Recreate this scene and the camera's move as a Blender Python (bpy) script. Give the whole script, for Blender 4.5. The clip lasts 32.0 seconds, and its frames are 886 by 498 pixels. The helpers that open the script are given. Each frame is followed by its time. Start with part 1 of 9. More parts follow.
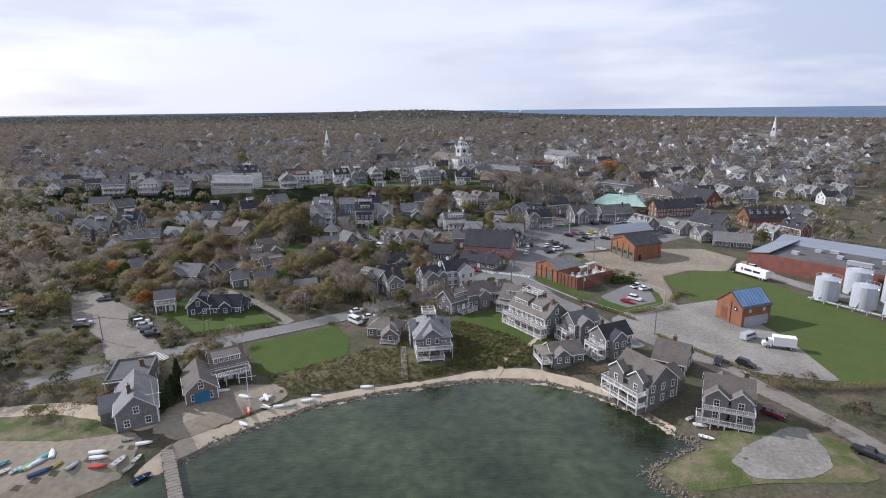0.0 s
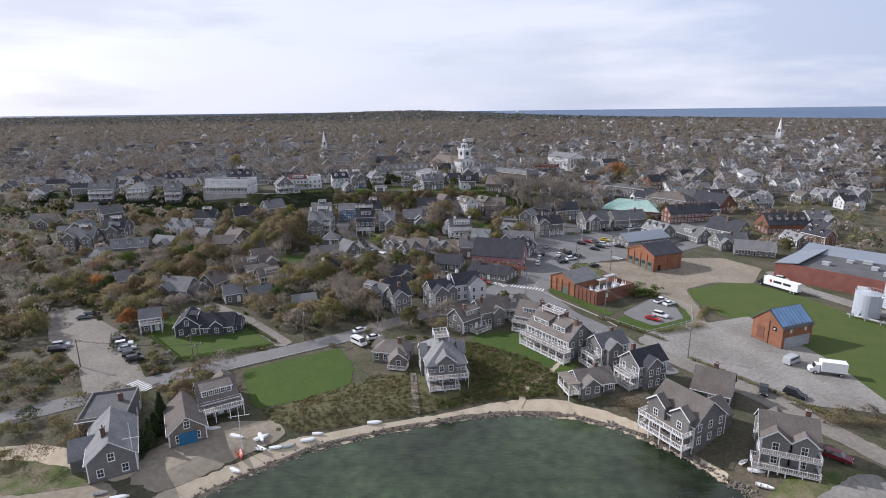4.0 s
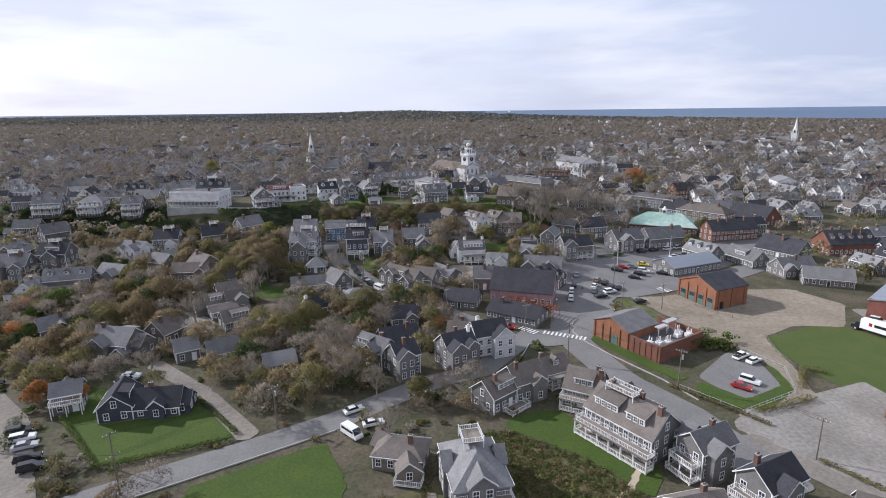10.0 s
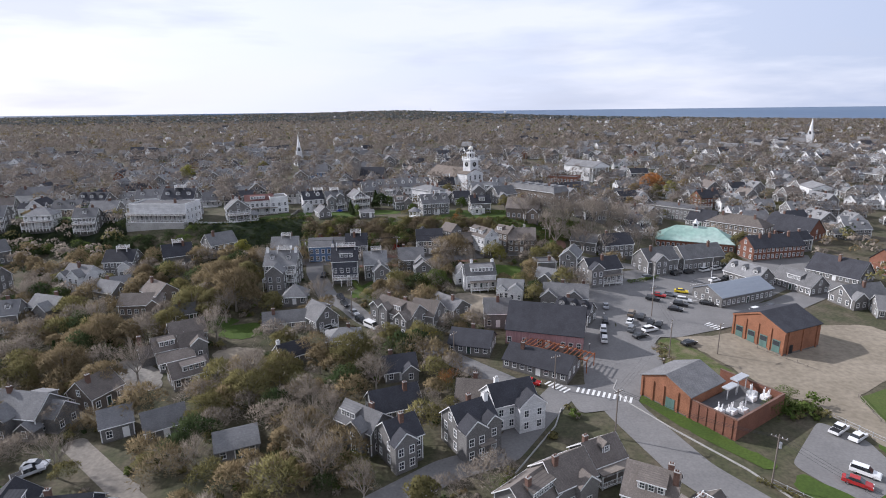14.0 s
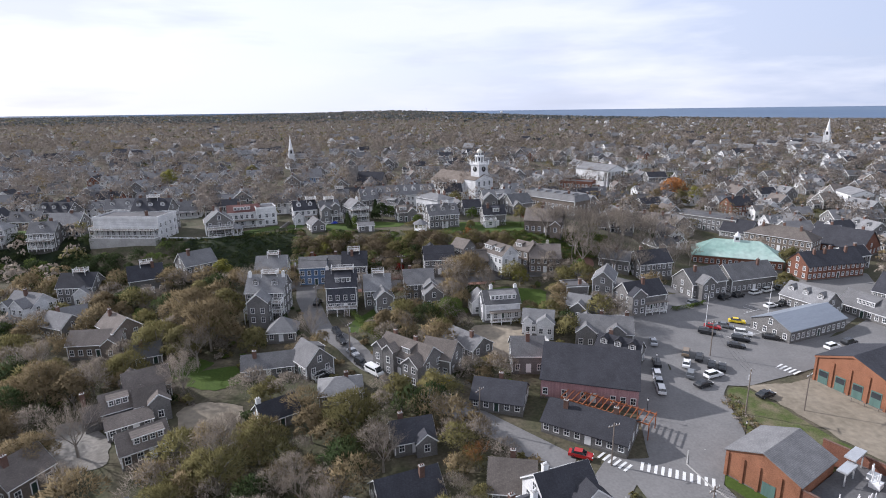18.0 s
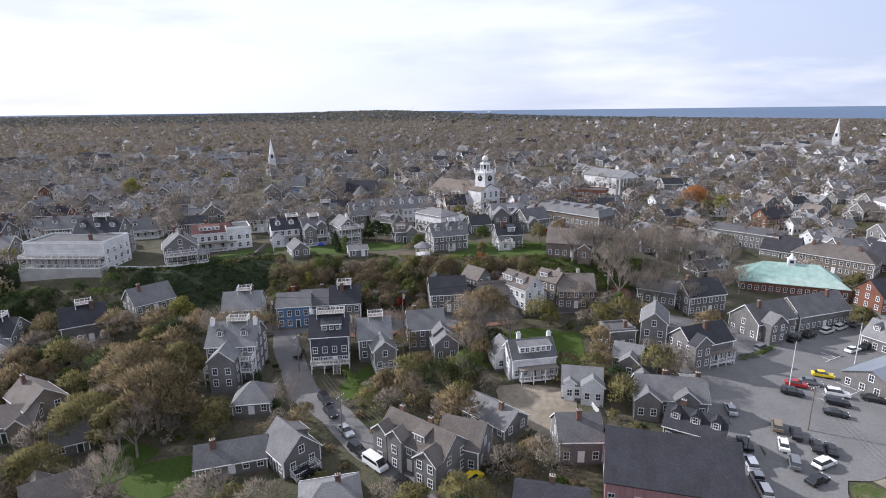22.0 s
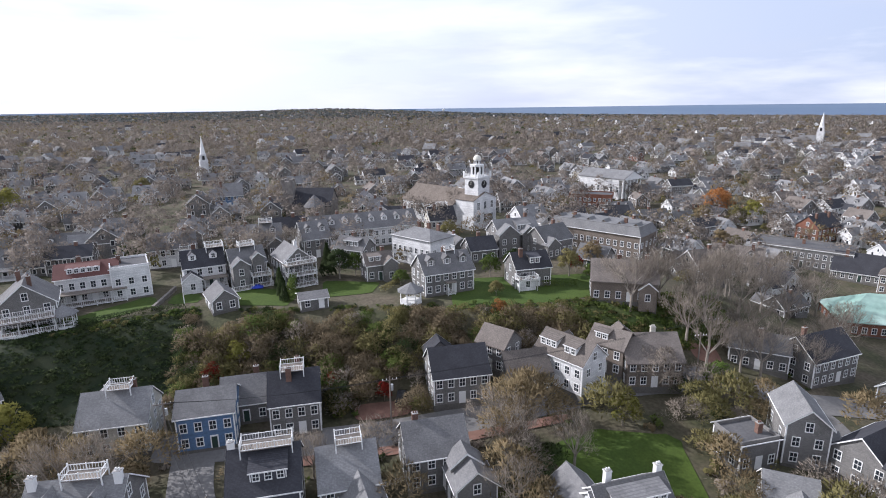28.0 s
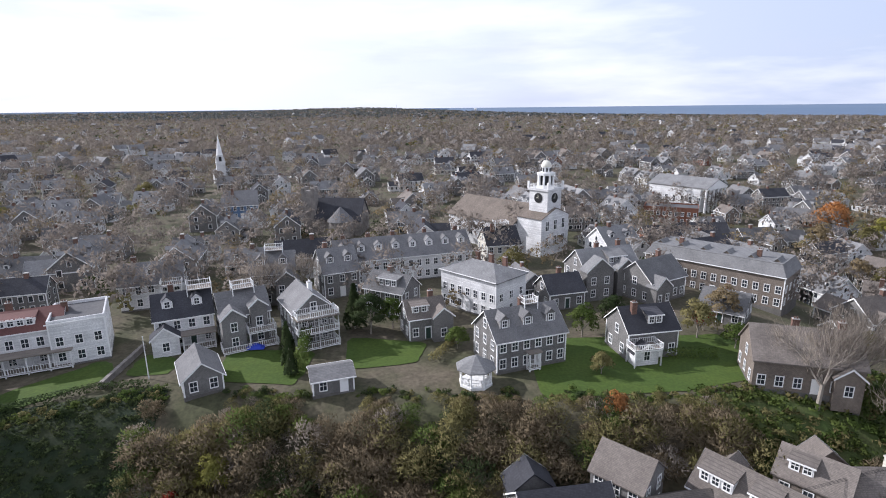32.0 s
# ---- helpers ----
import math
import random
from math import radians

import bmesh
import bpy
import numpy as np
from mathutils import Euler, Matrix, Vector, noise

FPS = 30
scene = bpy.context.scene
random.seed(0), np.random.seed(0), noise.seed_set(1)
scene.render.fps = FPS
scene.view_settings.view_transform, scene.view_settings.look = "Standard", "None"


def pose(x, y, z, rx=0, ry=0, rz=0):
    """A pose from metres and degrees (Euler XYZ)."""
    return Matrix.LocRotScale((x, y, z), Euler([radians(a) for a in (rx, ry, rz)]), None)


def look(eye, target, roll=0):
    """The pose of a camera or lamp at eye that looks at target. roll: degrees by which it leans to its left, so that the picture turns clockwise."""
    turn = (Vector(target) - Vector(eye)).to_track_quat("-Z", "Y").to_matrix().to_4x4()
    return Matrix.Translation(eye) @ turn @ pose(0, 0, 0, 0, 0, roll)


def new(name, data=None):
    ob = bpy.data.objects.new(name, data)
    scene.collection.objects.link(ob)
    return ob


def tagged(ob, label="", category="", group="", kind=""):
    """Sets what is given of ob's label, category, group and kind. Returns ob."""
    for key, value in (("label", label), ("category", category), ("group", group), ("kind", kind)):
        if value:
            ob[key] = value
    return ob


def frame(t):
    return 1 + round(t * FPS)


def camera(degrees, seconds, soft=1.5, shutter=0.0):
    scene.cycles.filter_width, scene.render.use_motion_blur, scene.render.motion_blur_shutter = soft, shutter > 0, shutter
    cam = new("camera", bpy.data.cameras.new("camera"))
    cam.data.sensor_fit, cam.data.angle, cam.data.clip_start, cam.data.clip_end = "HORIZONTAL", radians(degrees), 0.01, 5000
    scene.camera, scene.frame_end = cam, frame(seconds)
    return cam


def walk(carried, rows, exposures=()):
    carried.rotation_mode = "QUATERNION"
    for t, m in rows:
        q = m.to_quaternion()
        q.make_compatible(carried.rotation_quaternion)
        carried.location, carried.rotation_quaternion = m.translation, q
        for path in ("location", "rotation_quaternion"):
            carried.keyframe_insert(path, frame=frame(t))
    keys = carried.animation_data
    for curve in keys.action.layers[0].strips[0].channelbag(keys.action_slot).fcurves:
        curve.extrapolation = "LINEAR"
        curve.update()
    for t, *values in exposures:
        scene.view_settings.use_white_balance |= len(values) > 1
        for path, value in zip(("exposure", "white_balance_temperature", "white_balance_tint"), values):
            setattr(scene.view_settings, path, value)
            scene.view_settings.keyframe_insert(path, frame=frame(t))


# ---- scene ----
cam = camera(77.79, 32.0, soft=1.0)


def leg(t, x, y, z, yaw, pitch, roll):
    return (t, look((x, y, z), (x - math.sin(radians(yaw)) * 100, y + math.cos(radians(yaw)) * 100, z + math.tan(radians(pitch)) * 100), roll))


walk(cam, [
    leg(0, 0.00, -0.00, 67.61, 0.00, -14.39, -0.66),
    leg(0.5, -0.36, 0.79, 67.63, 0.31, -14.39, -0.66),
    leg(1, -0.71, 1.63, 67.65, 0.52, -14.39, -0.67),
    leg(1.5, -0.99, 2.43, 67.64, 0.46, -14.39, -0.68),
    leg(2, -1.37, 3.66, 67.65, 0.28, -14.38, -0.68),
    leg(2.5, -2.07, 5.91, 67.72, 0.00, -14.38, -0.69),
    leg(3, -2.88, 8.71, 67.81, -0.26, -14.37, -0.69),
    leg(3.5, -3.66, 11.80, 67.88, -0.36, -14.35, -0.68),
    leg(4, -4.42, 15.13, 67.94, -0.42, -14.34, -0.66),
    leg(4.5, -5.10, 18.58, 67.97, -0.51, -14.35, -0.65),
    leg(5, -5.77, 22.09, 67.97, -0.60, -14.36, -0.64),
    leg(5.5, -6.47, 25.54, 67.95, -0.68, -14.34, -0.63),
    leg(6, -7.13, 29.04, 67.94, -0.74, -14.33, -0.62),
    leg(6.5, -7.70, 32.59, 67.96, -0.78, -14.34, -0.61),
    leg(7, -8.25, 36.14, 67.99, -0.82, -14.36, -0.61),
    leg(7.5, -8.78, 39.77, 68.03, -0.91, -14.36, -0.62),
    leg(8, -9.29, 43.56, 68.05, -1.02, -14.36, -0.63),
    leg(8.5, -9.79, 47.56, 68.06, -1.13, -14.36, -0.63),
    leg(9, -10.28, 51.71, 68.06, -1.25, -14.36, -0.64),
    leg(9.5, -10.72, 55.97, 68.05, -1.37, -14.35, -0.65),
    leg(10, -11.08, 60.27, 68.05, -1.46, -14.35, -0.66),
    leg(10.5, -11.32, 64.63, 68.03, -1.52, -14.36, -0.63),
    leg(11, -11.46, 69.06, 68.01, -1.57, -14.37, -0.59),
    leg(11.5, -11.58, 73.53, 67.99, -1.61, -14.35, -0.60),
    leg(12, -11.75, 78.01, 67.97, -1.65, -14.34, -0.62),
    leg(12.5, -11.99, 82.47, 67.95, -1.73, -14.33, -0.64),
    leg(13, -12.27, 86.94, 67.95, -1.82, -14.33, -0.65),
    leg(13.5, -12.56, 91.43, 67.93, -1.91, -14.34, -0.65),
    leg(14, -12.85, 95.94, 67.88, -2.00, -14.36, -0.65),
    leg(14.5, -13.05, 100.62, 67.78, -2.05, -14.40, -0.68),
    leg(15, -13.22, 105.41, 67.65, -2.10, -14.43, -0.70),
    leg(15.5, -13.46, 110.02, 67.52, -2.22, -14.45, -0.68),
    leg(16, -13.88, 114.13, 67.43, -2.33, -14.45, -0.66),
    leg(16.5, -14.58, 117.44, 67.40, -2.41, -14.41, -0.67),
    leg(17, -15.48, 120.20, 67.40, -2.46, -14.37, -0.68),
    leg(17.5, -16.43, 122.89, 67.43, -2.47, -14.36, -0.69),
    leg(18, -17.28, 126.01, 67.47, -2.50, -14.36, -0.69),
    leg(18.5, -18.01, 129.66, 67.54, -2.61, -14.34, -0.67),
    leg(19, -18.68, 133.60, 67.64, -2.72, -14.33, -0.65),
    leg(19.5, -19.32, 137.77, 67.74, -2.74, -14.33, -0.65),
    leg(20, -19.96, 142.12, 67.82, -2.81, -14.33, -0.65),
    leg(20.5, -20.57, 146.71, 67.92, -3.05, -14.35, -0.64),
    leg(21, -21.16, 151.53, 68.02, -3.36, -14.38, -0.64),
    leg(21.5, -21.75, 156.48, 68.09, -3.68, -14.39, -0.63),
    leg(22, -22.38, 161.44, 68.08, -3.98, -14.40, -0.63),
    leg(22.5, -23.08, 166.41, 67.98, -4.21, -14.40, -0.66),
    leg(23, -23.82, 171.43, 67.82, -4.39, -14.39, -0.68),
    leg(23.5, -24.54, 176.48, 67.59, -4.41, -14.41, -0.67),
    leg(24, -25.16, 181.50, 67.29, -4.64, -14.43, -0.66),
    leg(24.5, -25.66, 186.49, 66.89, -5.60, -14.45, -0.66),
    leg(25, -26.09, 191.46, 66.41, -6.75, -14.46, -0.67),
    leg(25.5, -26.46, 196.43, 65.89, -7.72, -14.46, -0.69),
    leg(26, -26.76, 201.39, 65.39, -8.54, -14.46, -0.70),
    leg(26.5, -27.01, 206.31, 64.93, -9.10, -14.48, -0.71),
    leg(27, -27.19, 211.19, 64.47, -9.37, -14.50, -0.72),
    leg(27.5, -27.32, 216.11, 64.02, -9.19, -14.54, -0.72),
    leg(28, -27.40, 221.17, 63.57, -8.82, -14.58, -0.72),
    leg(28.5, -27.37, 226.44, 63.10, -8.54, -14.57, -0.71),
    leg(29, -27.25, 231.85, 62.61, -8.19, -14.56, -0.70),
    leg(29.5, -27.17, 237.28, 62.18, -7.65, -14.57, -0.69),
    leg(30, -27.25, 242.61, 61.86, -7.10, -14.58, -0.69),
    leg(30.5, -27.58, 247.79, 61.70, -6.65, -14.55, -0.67),
    leg(31, -28.05, 252.90, 61.65, -6.28, -14.53, -0.64),
    leg(31.5, -28.59, 257.97, 61.66, -6.01, -14.55, -0.62),
    leg(32, -29.10, 263.06, 61.64, -5.77, -14.59, -0.59),
], exposures=[(0, -0.12, 5920, 16), (9, -0.09, 5920, 16), (18, 0.05, 5920, 16), (25, 0.13, 5920, 16), (32, 0.16, 5920, 16)])

# ---- light ----
SUN_ELEV = radians(31)   # the sun stands ahead and to the left, towards (-0.91, 0.41)
sun = new("sun", bpy.data.lights.new("sun", "SUN"))
sun.data.energy, sun.data.angle, sun.data.color = 5.0, radians(0.8), (1.0, 0.955, 0.885)
sun.matrix_world = look((-273 * math.cos(SUN_ELEV), 124 * math.cos(SUN_ELEV), 300 * math.sin(SUN_ELEV)), (0, 0, 0))
world = bpy.data.worlds.new("sky")
scene.world = world
world.use_nodes = True
wn, wl = world.node_tree.nodes, world.node_tree.links
wn.clear()
sky = wn.new("ShaderNodeTexSky")
sky.sky_type, sky.sun_disc, sky.sun_elevation, sky.sun_rotation = "NISHITA", False, SUN_ELEV, radians(-66)
sky.air_density, sky.dust_density, sky.ozone_density = 1.0, 2.0, 1.0
tc, mp, sep = wn.new("ShaderNodeTexCoord"), wn.new("ShaderNodeMapping"), wn.new("ShaderNodeSeparateXYZ")
mp.inputs["Scale"].default_value = (1.6, 1.6, 8.0)
wl.new(tc.outputs["Generated"], mp.inputs["Vector"])
wl.new(tc.outputs["Generated"], sep.inputs[0])
# thin bright cloud, whitest towards the sun, with a few grey streaks
side = wn.new("ShaderNodeMapRange")
side.inputs["From Min"].default_value, side.inputs["From Max"].default_value = -0.75, 0.75
wl.new(sep.outputs["X"], side.inputs["Value"])
veil = wn.new("ShaderNodeMixRGB")
veil.inputs["Color1"].default_value, veil.inputs["Color2"].default_value = (11.5, 11.5, 11.5, 1), (5.6, 6.3, 7.7, 1)
wl.new(side.outputs["Result"], veil.inputs["Fac"])
nz, rp = wn.new("ShaderNodeTexNoise"), wn.new("ShaderNodeValToRGB")
nz.inputs["Scale"].default_value, nz.inputs["Detail"].default_value, nz.inputs["Roughness"].default_value = 1.5, 7.0, 0.5
rp.color_ramp.elements[0].position, rp.color_ramp.elements[1].position = 0.44, 0.60
rp.color_ramp.elements[0].color, rp.color_ramp.elements[1].color = (0, 0, 0, 1), (1, 1, 1, 1)
wl.new(mp.outputs["Vector"], nz.inputs["Vector"])
wl.new(nz.outputs["Fac"], rp.inputs["Fac"])
white = wn.new("ShaderNodeMixRGB")
white.inputs["Color2"].default_value = (9.6, 9.7, 10.0, 1)
wl.new(rp.outputs["Color"], white.inputs["Fac"])
wl.new(veil.outputs["Color"], white.inputs["Color1"])
mp2, nz2, rp2 = wn.new("ShaderNodeMapping"), wn.new("ShaderNodeTexNoise"), wn.new("ShaderNodeValToRGB")
mp2.inputs["Scale"].default_value, mp2.inputs["Location"].default_value = (2.6, 2.6, 15.0), (3.1, 0.4, 1.3)
wl.new(tc.outputs["Generated"], mp2.inputs["Vector"])
wl.new(mp2.outputs["Vector"], nz2.inputs["Vector"])
nz2.inputs["Scale"].default_value, nz2.inputs["Detail"].default_value = 1.0, 5.0
rp2.color_ramp.elements[0].position, rp2.color_ramp.elements[1].position = 0.54, 0.70
rp2.color_ramp.elements[0].color, rp2.color_ramp.elements[1].color = (0, 0, 0, 1), (0.6, 0.6, 0.6, 1)
wl.new(nz2.outputs["Fac"], rp2.inputs["Fac"])
grey = wn.new("ShaderNodeMixRGB")
grey.inputs["Color2"].default_value = (6.6, 6.9, 7.7, 1)
wl.new(rp2.outputs["Color"], grey.inputs["Fac"])
wl.new(white.outputs["Color"], grey.inputs["Color1"])
mix, bg, wo = wn.new("ShaderNodeMixRGB"), wn.new("ShaderNodeBackground"), wn.new("ShaderNodeOutputWorld")
mix.inputs["Fac"].default_value = 0.86
wl.new(sky.outputs["Color"], mix.inputs["Color1"])
wl.new(grey.outputs["Color"], mix.inputs["Color2"])
# the cloud thins overhead
up, high = wn.new("ShaderNodeMapRange"), wn.new("ShaderNodeMixRGB")
up.interpolation_type = "SMOOTHSTEP"
up.inputs["From Min"].default_value, up.inputs["From Max"].default_value = 0.16, 0.85
wl.new(sep.outputs["Z"], up.inputs["Value"])
wl.new(up.outputs["Result"], high.inputs["Fac"])
wl.new(mix.outputs["Color"], high.inputs["Color1"])
high.inputs["Color2"].default_value = (5.6, 5.9, 6.5, 1)
wl.new(high.outputs["Color"], bg.inputs["Color"])
bg.inputs["Strength"].default_value = 0.107
wl.new(bg.outputs["Background"], wo.inputs["Surface"])


# ---- materials ----
def material(name, color, rough=0.8, var=0.25, scale=1.0, bump=0.15, second=None, per_object=0.0, per_island=0.0, metallic=0.0, spec=0.3, streak=None):
    """A weathered surface: base colour mottled at two scales, with relief; second is the colour of stains or wear."""
    m = bpy.data.materials.new(name)
    m.use_nodes = True
    n, l = m.node_tree.nodes, m.node_tree.links
    b = n["Principled BSDF"]
    b.inputs["Roughness"].default_value, b.inputs["Metallic"].default_value = rough, metallic
    b.inputs["Specular IOR Level"].default_value = spec
    t = n.new("ShaderNodeTexCoord")
    vec = t.outputs["Object"]
    if streak:
        mpn = n.new("ShaderNodeMapping")
        mpn.inputs["Scale"].default_value = streak
        l.new(vec, mpn.inputs["Vector"])
        vec = mpn.outputs["Vector"]
    big, fine = n.new("ShaderNodeTexNoise"), n.new("ShaderNodeTexNoise")
    big.inputs["Scale"].default_value, big.inputs["Detail"].default_value = 0.35 * scale, 5
    fine.inputs["Scale"].default_value, fine.inputs["Detail"].default_value = 4.0 * scale, 4
    l.new(vec, big.inputs["Vector"])
    l.new(vec, fine.inputs["Vector"])
    sec = second or tuple(c * 0.6 for c in color)
    ramp = n.new("ShaderNodeMapRange")
    ramp.inputs["From Min"].default_value, ramp.inputs["From Max"].default_value = 0.38, 0.66
    l.new(big.outputs["Fac"], ramp.inputs["Value"])
    ramp.inputs["To Max"].default_value = min(1.0, var * 2.4)
    mx = n.new("ShaderNodeMixRGB")
    mx.inputs["Color1"].default_value, mx.inputs["Color2"].default_value = (*color, 1), (*sec, 1)
    l.new(ramp.outputs["Result"], mx.inputs["Fac"])
    val = n.new("ShaderNodeMapRange")
    val.inputs["To Min"].default_value, val.inputs["To Max"].default_value = 1 - var * 1.5, 1 + var * 1.5
    l.new(fine.outputs["Fac"], val.inputs["Value"])
    hsv = n.new("ShaderNodeHueSaturation")
    l.new(mx.outputs["Color"], hsv.inputs["Color"])
    v = val.outputs["Result"]
    for amount, node, out in ((per_object, "ShaderNodeObjectInfo", "Random"), (per_island, "ShaderNodeNewGeometry", "Random Per Island")):
        if amount:
            r, mr, mu = n.new(node), n.new("ShaderNodeMapRange"), n.new("ShaderNodeMath")
            mr.inputs["To Min"].default_value, mr.inputs["To Max"].default_value = 1 - amount, 1 + amount
            mu.operation = "MULTIPLY"
            l.new(r.outputs[out], mr.inputs["Value"])
            l.new(v, mu.inputs[0])
            l.new(mr.outputs["Result"], mu.inputs[1])
            v = mu.outputs["Value"]
    l.new(v, hsv.inputs["Value"])
    l.new(hsv.outputs["Color"], b.inputs["Base Color"])
    if bump:
        bp = n.new("ShaderNodeBump")
        bp.inputs["Strength"].default_value, bp.inputs["Distance"].default_value = bump, 0.05
        l.new(fine.outputs["Fac"], bp.inputs["Height"])
        l.new(bp.outputs["Normal"], b.inputs["Normal"])
    return m


def coursed(name, color, dark, bw, bh, mortar, rough=0.85, per_object=0.12, vertical=True, spec=0.2):
    """Shingles, clapboards or bricks in courses, weathered in patches."""
    m = material(name, color, rough, 0.22, 1.0, 0, per_object=per_object, spec=spec)
    n, l = m.node_tree.nodes, m.node_tree.links
    b, hsv = n["Principled BSDF"], next(x for x in n if x.type == "HUE_SAT")
    t, sp, cb, ad = n.new("ShaderNodeTexCoord"), n.new("ShaderNodeSeparateXYZ"), n.new("ShaderNodeCombineXYZ"), n.new("ShaderNodeMath")
    l.new(t.outputs["Object"], sp.inputs[0])
    l.new(sp.outputs["X"], ad.inputs[0])
    l.new(sp.outputs["Y"], ad.inputs[1])
    l.new(ad.outputs[0], cb.inputs["X"])
    l.new(sp.outputs["Z"], cb.inputs["Y"])
    br = n.new("ShaderNodeTexBrick")
    br.inputs["Scale"].default_value = 1.0
    br.inputs["Brick Width"].default_value, br.inputs["Row Height"].default_value, br.inputs["Mortar Size"].default_value = bw, bh, mortar
    br.inputs["Color1"].default_value, br.inputs["Color2"].default_value, br.inputs["Mortar"].default_value = (1, 1, 1, 1), (0.78, 0.78, 0.8, 1), (*dark, 1)
    l.new(cb.outputs[0], br.inputs["Vector"])
    mx = n.new("ShaderNodeMixRGB")
    mx.blend_type = "MULTIPLY"
    mx.inputs["Fac"].default_value = 1.0
    l.new(hsv.outputs["Color"], mx.inputs["Color1"])
    l.new(br.outputs["Color"], mx.inputs["Color2"])
    l.new(mx.outputs["Color"], b.inputs["Base Color"])
    bp = n.new("ShaderNodeBump")
    bp.inputs["Strength"].default_value, bp.inputs["Distance"].default_value = 0.4, 0.03
    l.new(br.outputs["Color"], bp.inputs["Height"])
    l.new(bp.outputs["Normal"], b.inputs["Normal"])
    return m


SHINGLE = coursed("grey_cedar_shingle", (0.235, 0.228, 0.218), (0.55, 0.55, 0.55), 0.3, 0.16, 0.02)
SHINGLE_BROWN = coursed("brown_cedar_shingle", (0.25, 0.21, 0.175), (0.55, 0.55, 0.55), 0.3, 0.16, 0.02)
SHINGLE_DARK = coursed("dark_blue_grey_shingle", (0.10, 0.105, 0.125), (0.55, 0.55, 0.55), 0.3, 0.16, 0.02)
CLAP_WHITE = coursed("white_clapboard", (0.78, 0.78, 0.77), (0.7, 0.7, 0.72), 6.0, 0.16, 0.014, 0.6, 0.05)
CLAP_CREAM = coursed("cream_clapboard", (0.64, 0.61, 0.53), (0.7, 0.7, 0.7), 6.0, 0.16, 0.014, 0.6, 0.05)
CLAP_BLUE = coursed("blue_clapboard", (0.14, 0.23, 0.38), (0.7, 0.7, 0.7), 6.0, 0.16, 0.014, 0.6, 0.03)
PINK_WALL = coursed("faded_red_boards", (0.44, 0.262, 0.265), (0.7, 0.7, 0.7), 0.25, 6.0, 0.02, 0.8, 0.03)
BRICK_ORANGE = coursed("orange_brick", (0.33, 0.155, 0.092), (0.75, 0.7, 0.65), 0.22, 0.075, 0.012, 0.9, 0.04)
BRICK_RED = coursed("red_brick", (0.24, 0.115, 0.08), (0.75, 0.7, 0.65), 0.22, 0.075, 0.012, 0.9, 0.06)
ROOF_GREY = coursed("grey_asphalt_shingle", (0.200, 0.198, 0.198), (0.7, 0.7, 0.7), 0.35, 0.10, 0.015, 0.9, 0.22)
ROOF_DARK = coursed("dark_slate_shingle", (0.062, 0.063, 0.072), (0.7, 0.7, 0.7), 0.35, 0.10, 0.015, 0.85, 0.15)
ROOF_BROWN = coursed("weathered_wood_shingle", (0.20, 0.175, 0.155), (0.65, 0.65, 0.65), 0.3, 0.12, 0.015, 0.9, 0.15)
ROOF_LIGHT = coursed("pale_grey_shingle", (0.25, 0.25, 0.25), (0.75, 0.75, 0.75), 0.35, 0.12, 0.015, 0.85, 0.12)
ROOF_METAL = material("grey_sheet_metal", (0.30, 0.33, 0.37), 0.45, 0.12, 0.6, 0.05, metallic=0.4, streak=(0.3, 3, 1))
ROOF_GREEN = material("verdigris_copper", (0.25, 0.40, 0.34), 0.55, 0.25, 0.15, 0.1, second=(0.52, 0.58, 0.54))
ROOF_RED = material("dull_red_roofing", (0.135, 0.062, 0.055), 0.8, 0.2, 0.8, 0.15)
TAR = material("tar_roofing", (0.09, 0.09, 0.095), 0.9, 0.25, 0.6, 0.2, second=(0.15, 0.145, 0.14))
WHITE = material("white_paint", (0.80, 0.80, 0.79), 0.55, 0.06, 1.0, 0.03)
BRICK_CH = coursed("chimney_brick", (0.20, 0.125, 0.10), (0.7, 0.65, 0.6), 0.22, 0.075, 0.012, 0.9, 0.15)
FOOTING = material("dark_footing", (0.15, 0.142, 0.132), 0.9, 0.25, 1.0, 0.2)
CONC = material("concrete", (0.38, 0.37, 0.35), 0.9, 0.2, 1.0, 0.2)
WOOD_GREY = material("weathered_wood", (0.24, 0.21, 0.18), 0.85, 0.3, 1.5, 0.3, streak=(0.4, 3, 3))
DOOR_DARK = material("dark_green_door", (0.03, 0.055, 0.045), 0.5, 0.1)
DOOR_RED = material("red_door", (0.35, 0.04, 0.03), 0.5, 0.1)
GLASS = material("window_glass", (0.035, 0.042, 0.052), 0.08, 0.3, 0.6, 0, spec=0.9)
BARK = material("grey_bark", (0.30, 0.265, 0.225), 0.95, 0.3, 2.0, 0.4)
GROUND = material("rough_ground", (0.060, 0.062, 0.032), 0.95, 0.5, 0.35, 0.35, second=(0.105, 0.088, 0.062))
LAWN = material("mown_lawn", (0.047, 0.079, 0.013), 0.95, 0.3, 0.5, 0.3, second=(0.062, 0.094, 0.014))
FIELD = material("mown_field", (0.060, 0.090, 0.018), 0.95, 0.22, 0.6, 0.25, second=(0.086, 0.100, 0.029))
ROUGH_GRASS = material("rough_grass", (0.066, 0.088, 0.022), 0.95, 0.45, 0.8, 0.5, second=(0.16, 0.135, 0.085))
IVY = material("ivy_slope", (0.013, 0.023, 0.009), 0.9, 0.5, 1.0, 0.9, second=(0.024, 0.031, 0.012))
BRAMBLE = material("green_brambles", (0.055, 0.085, 0.022), 0.9, 0.4, 1.2, 0.8, second=(0.075, 0.085, 0.03))
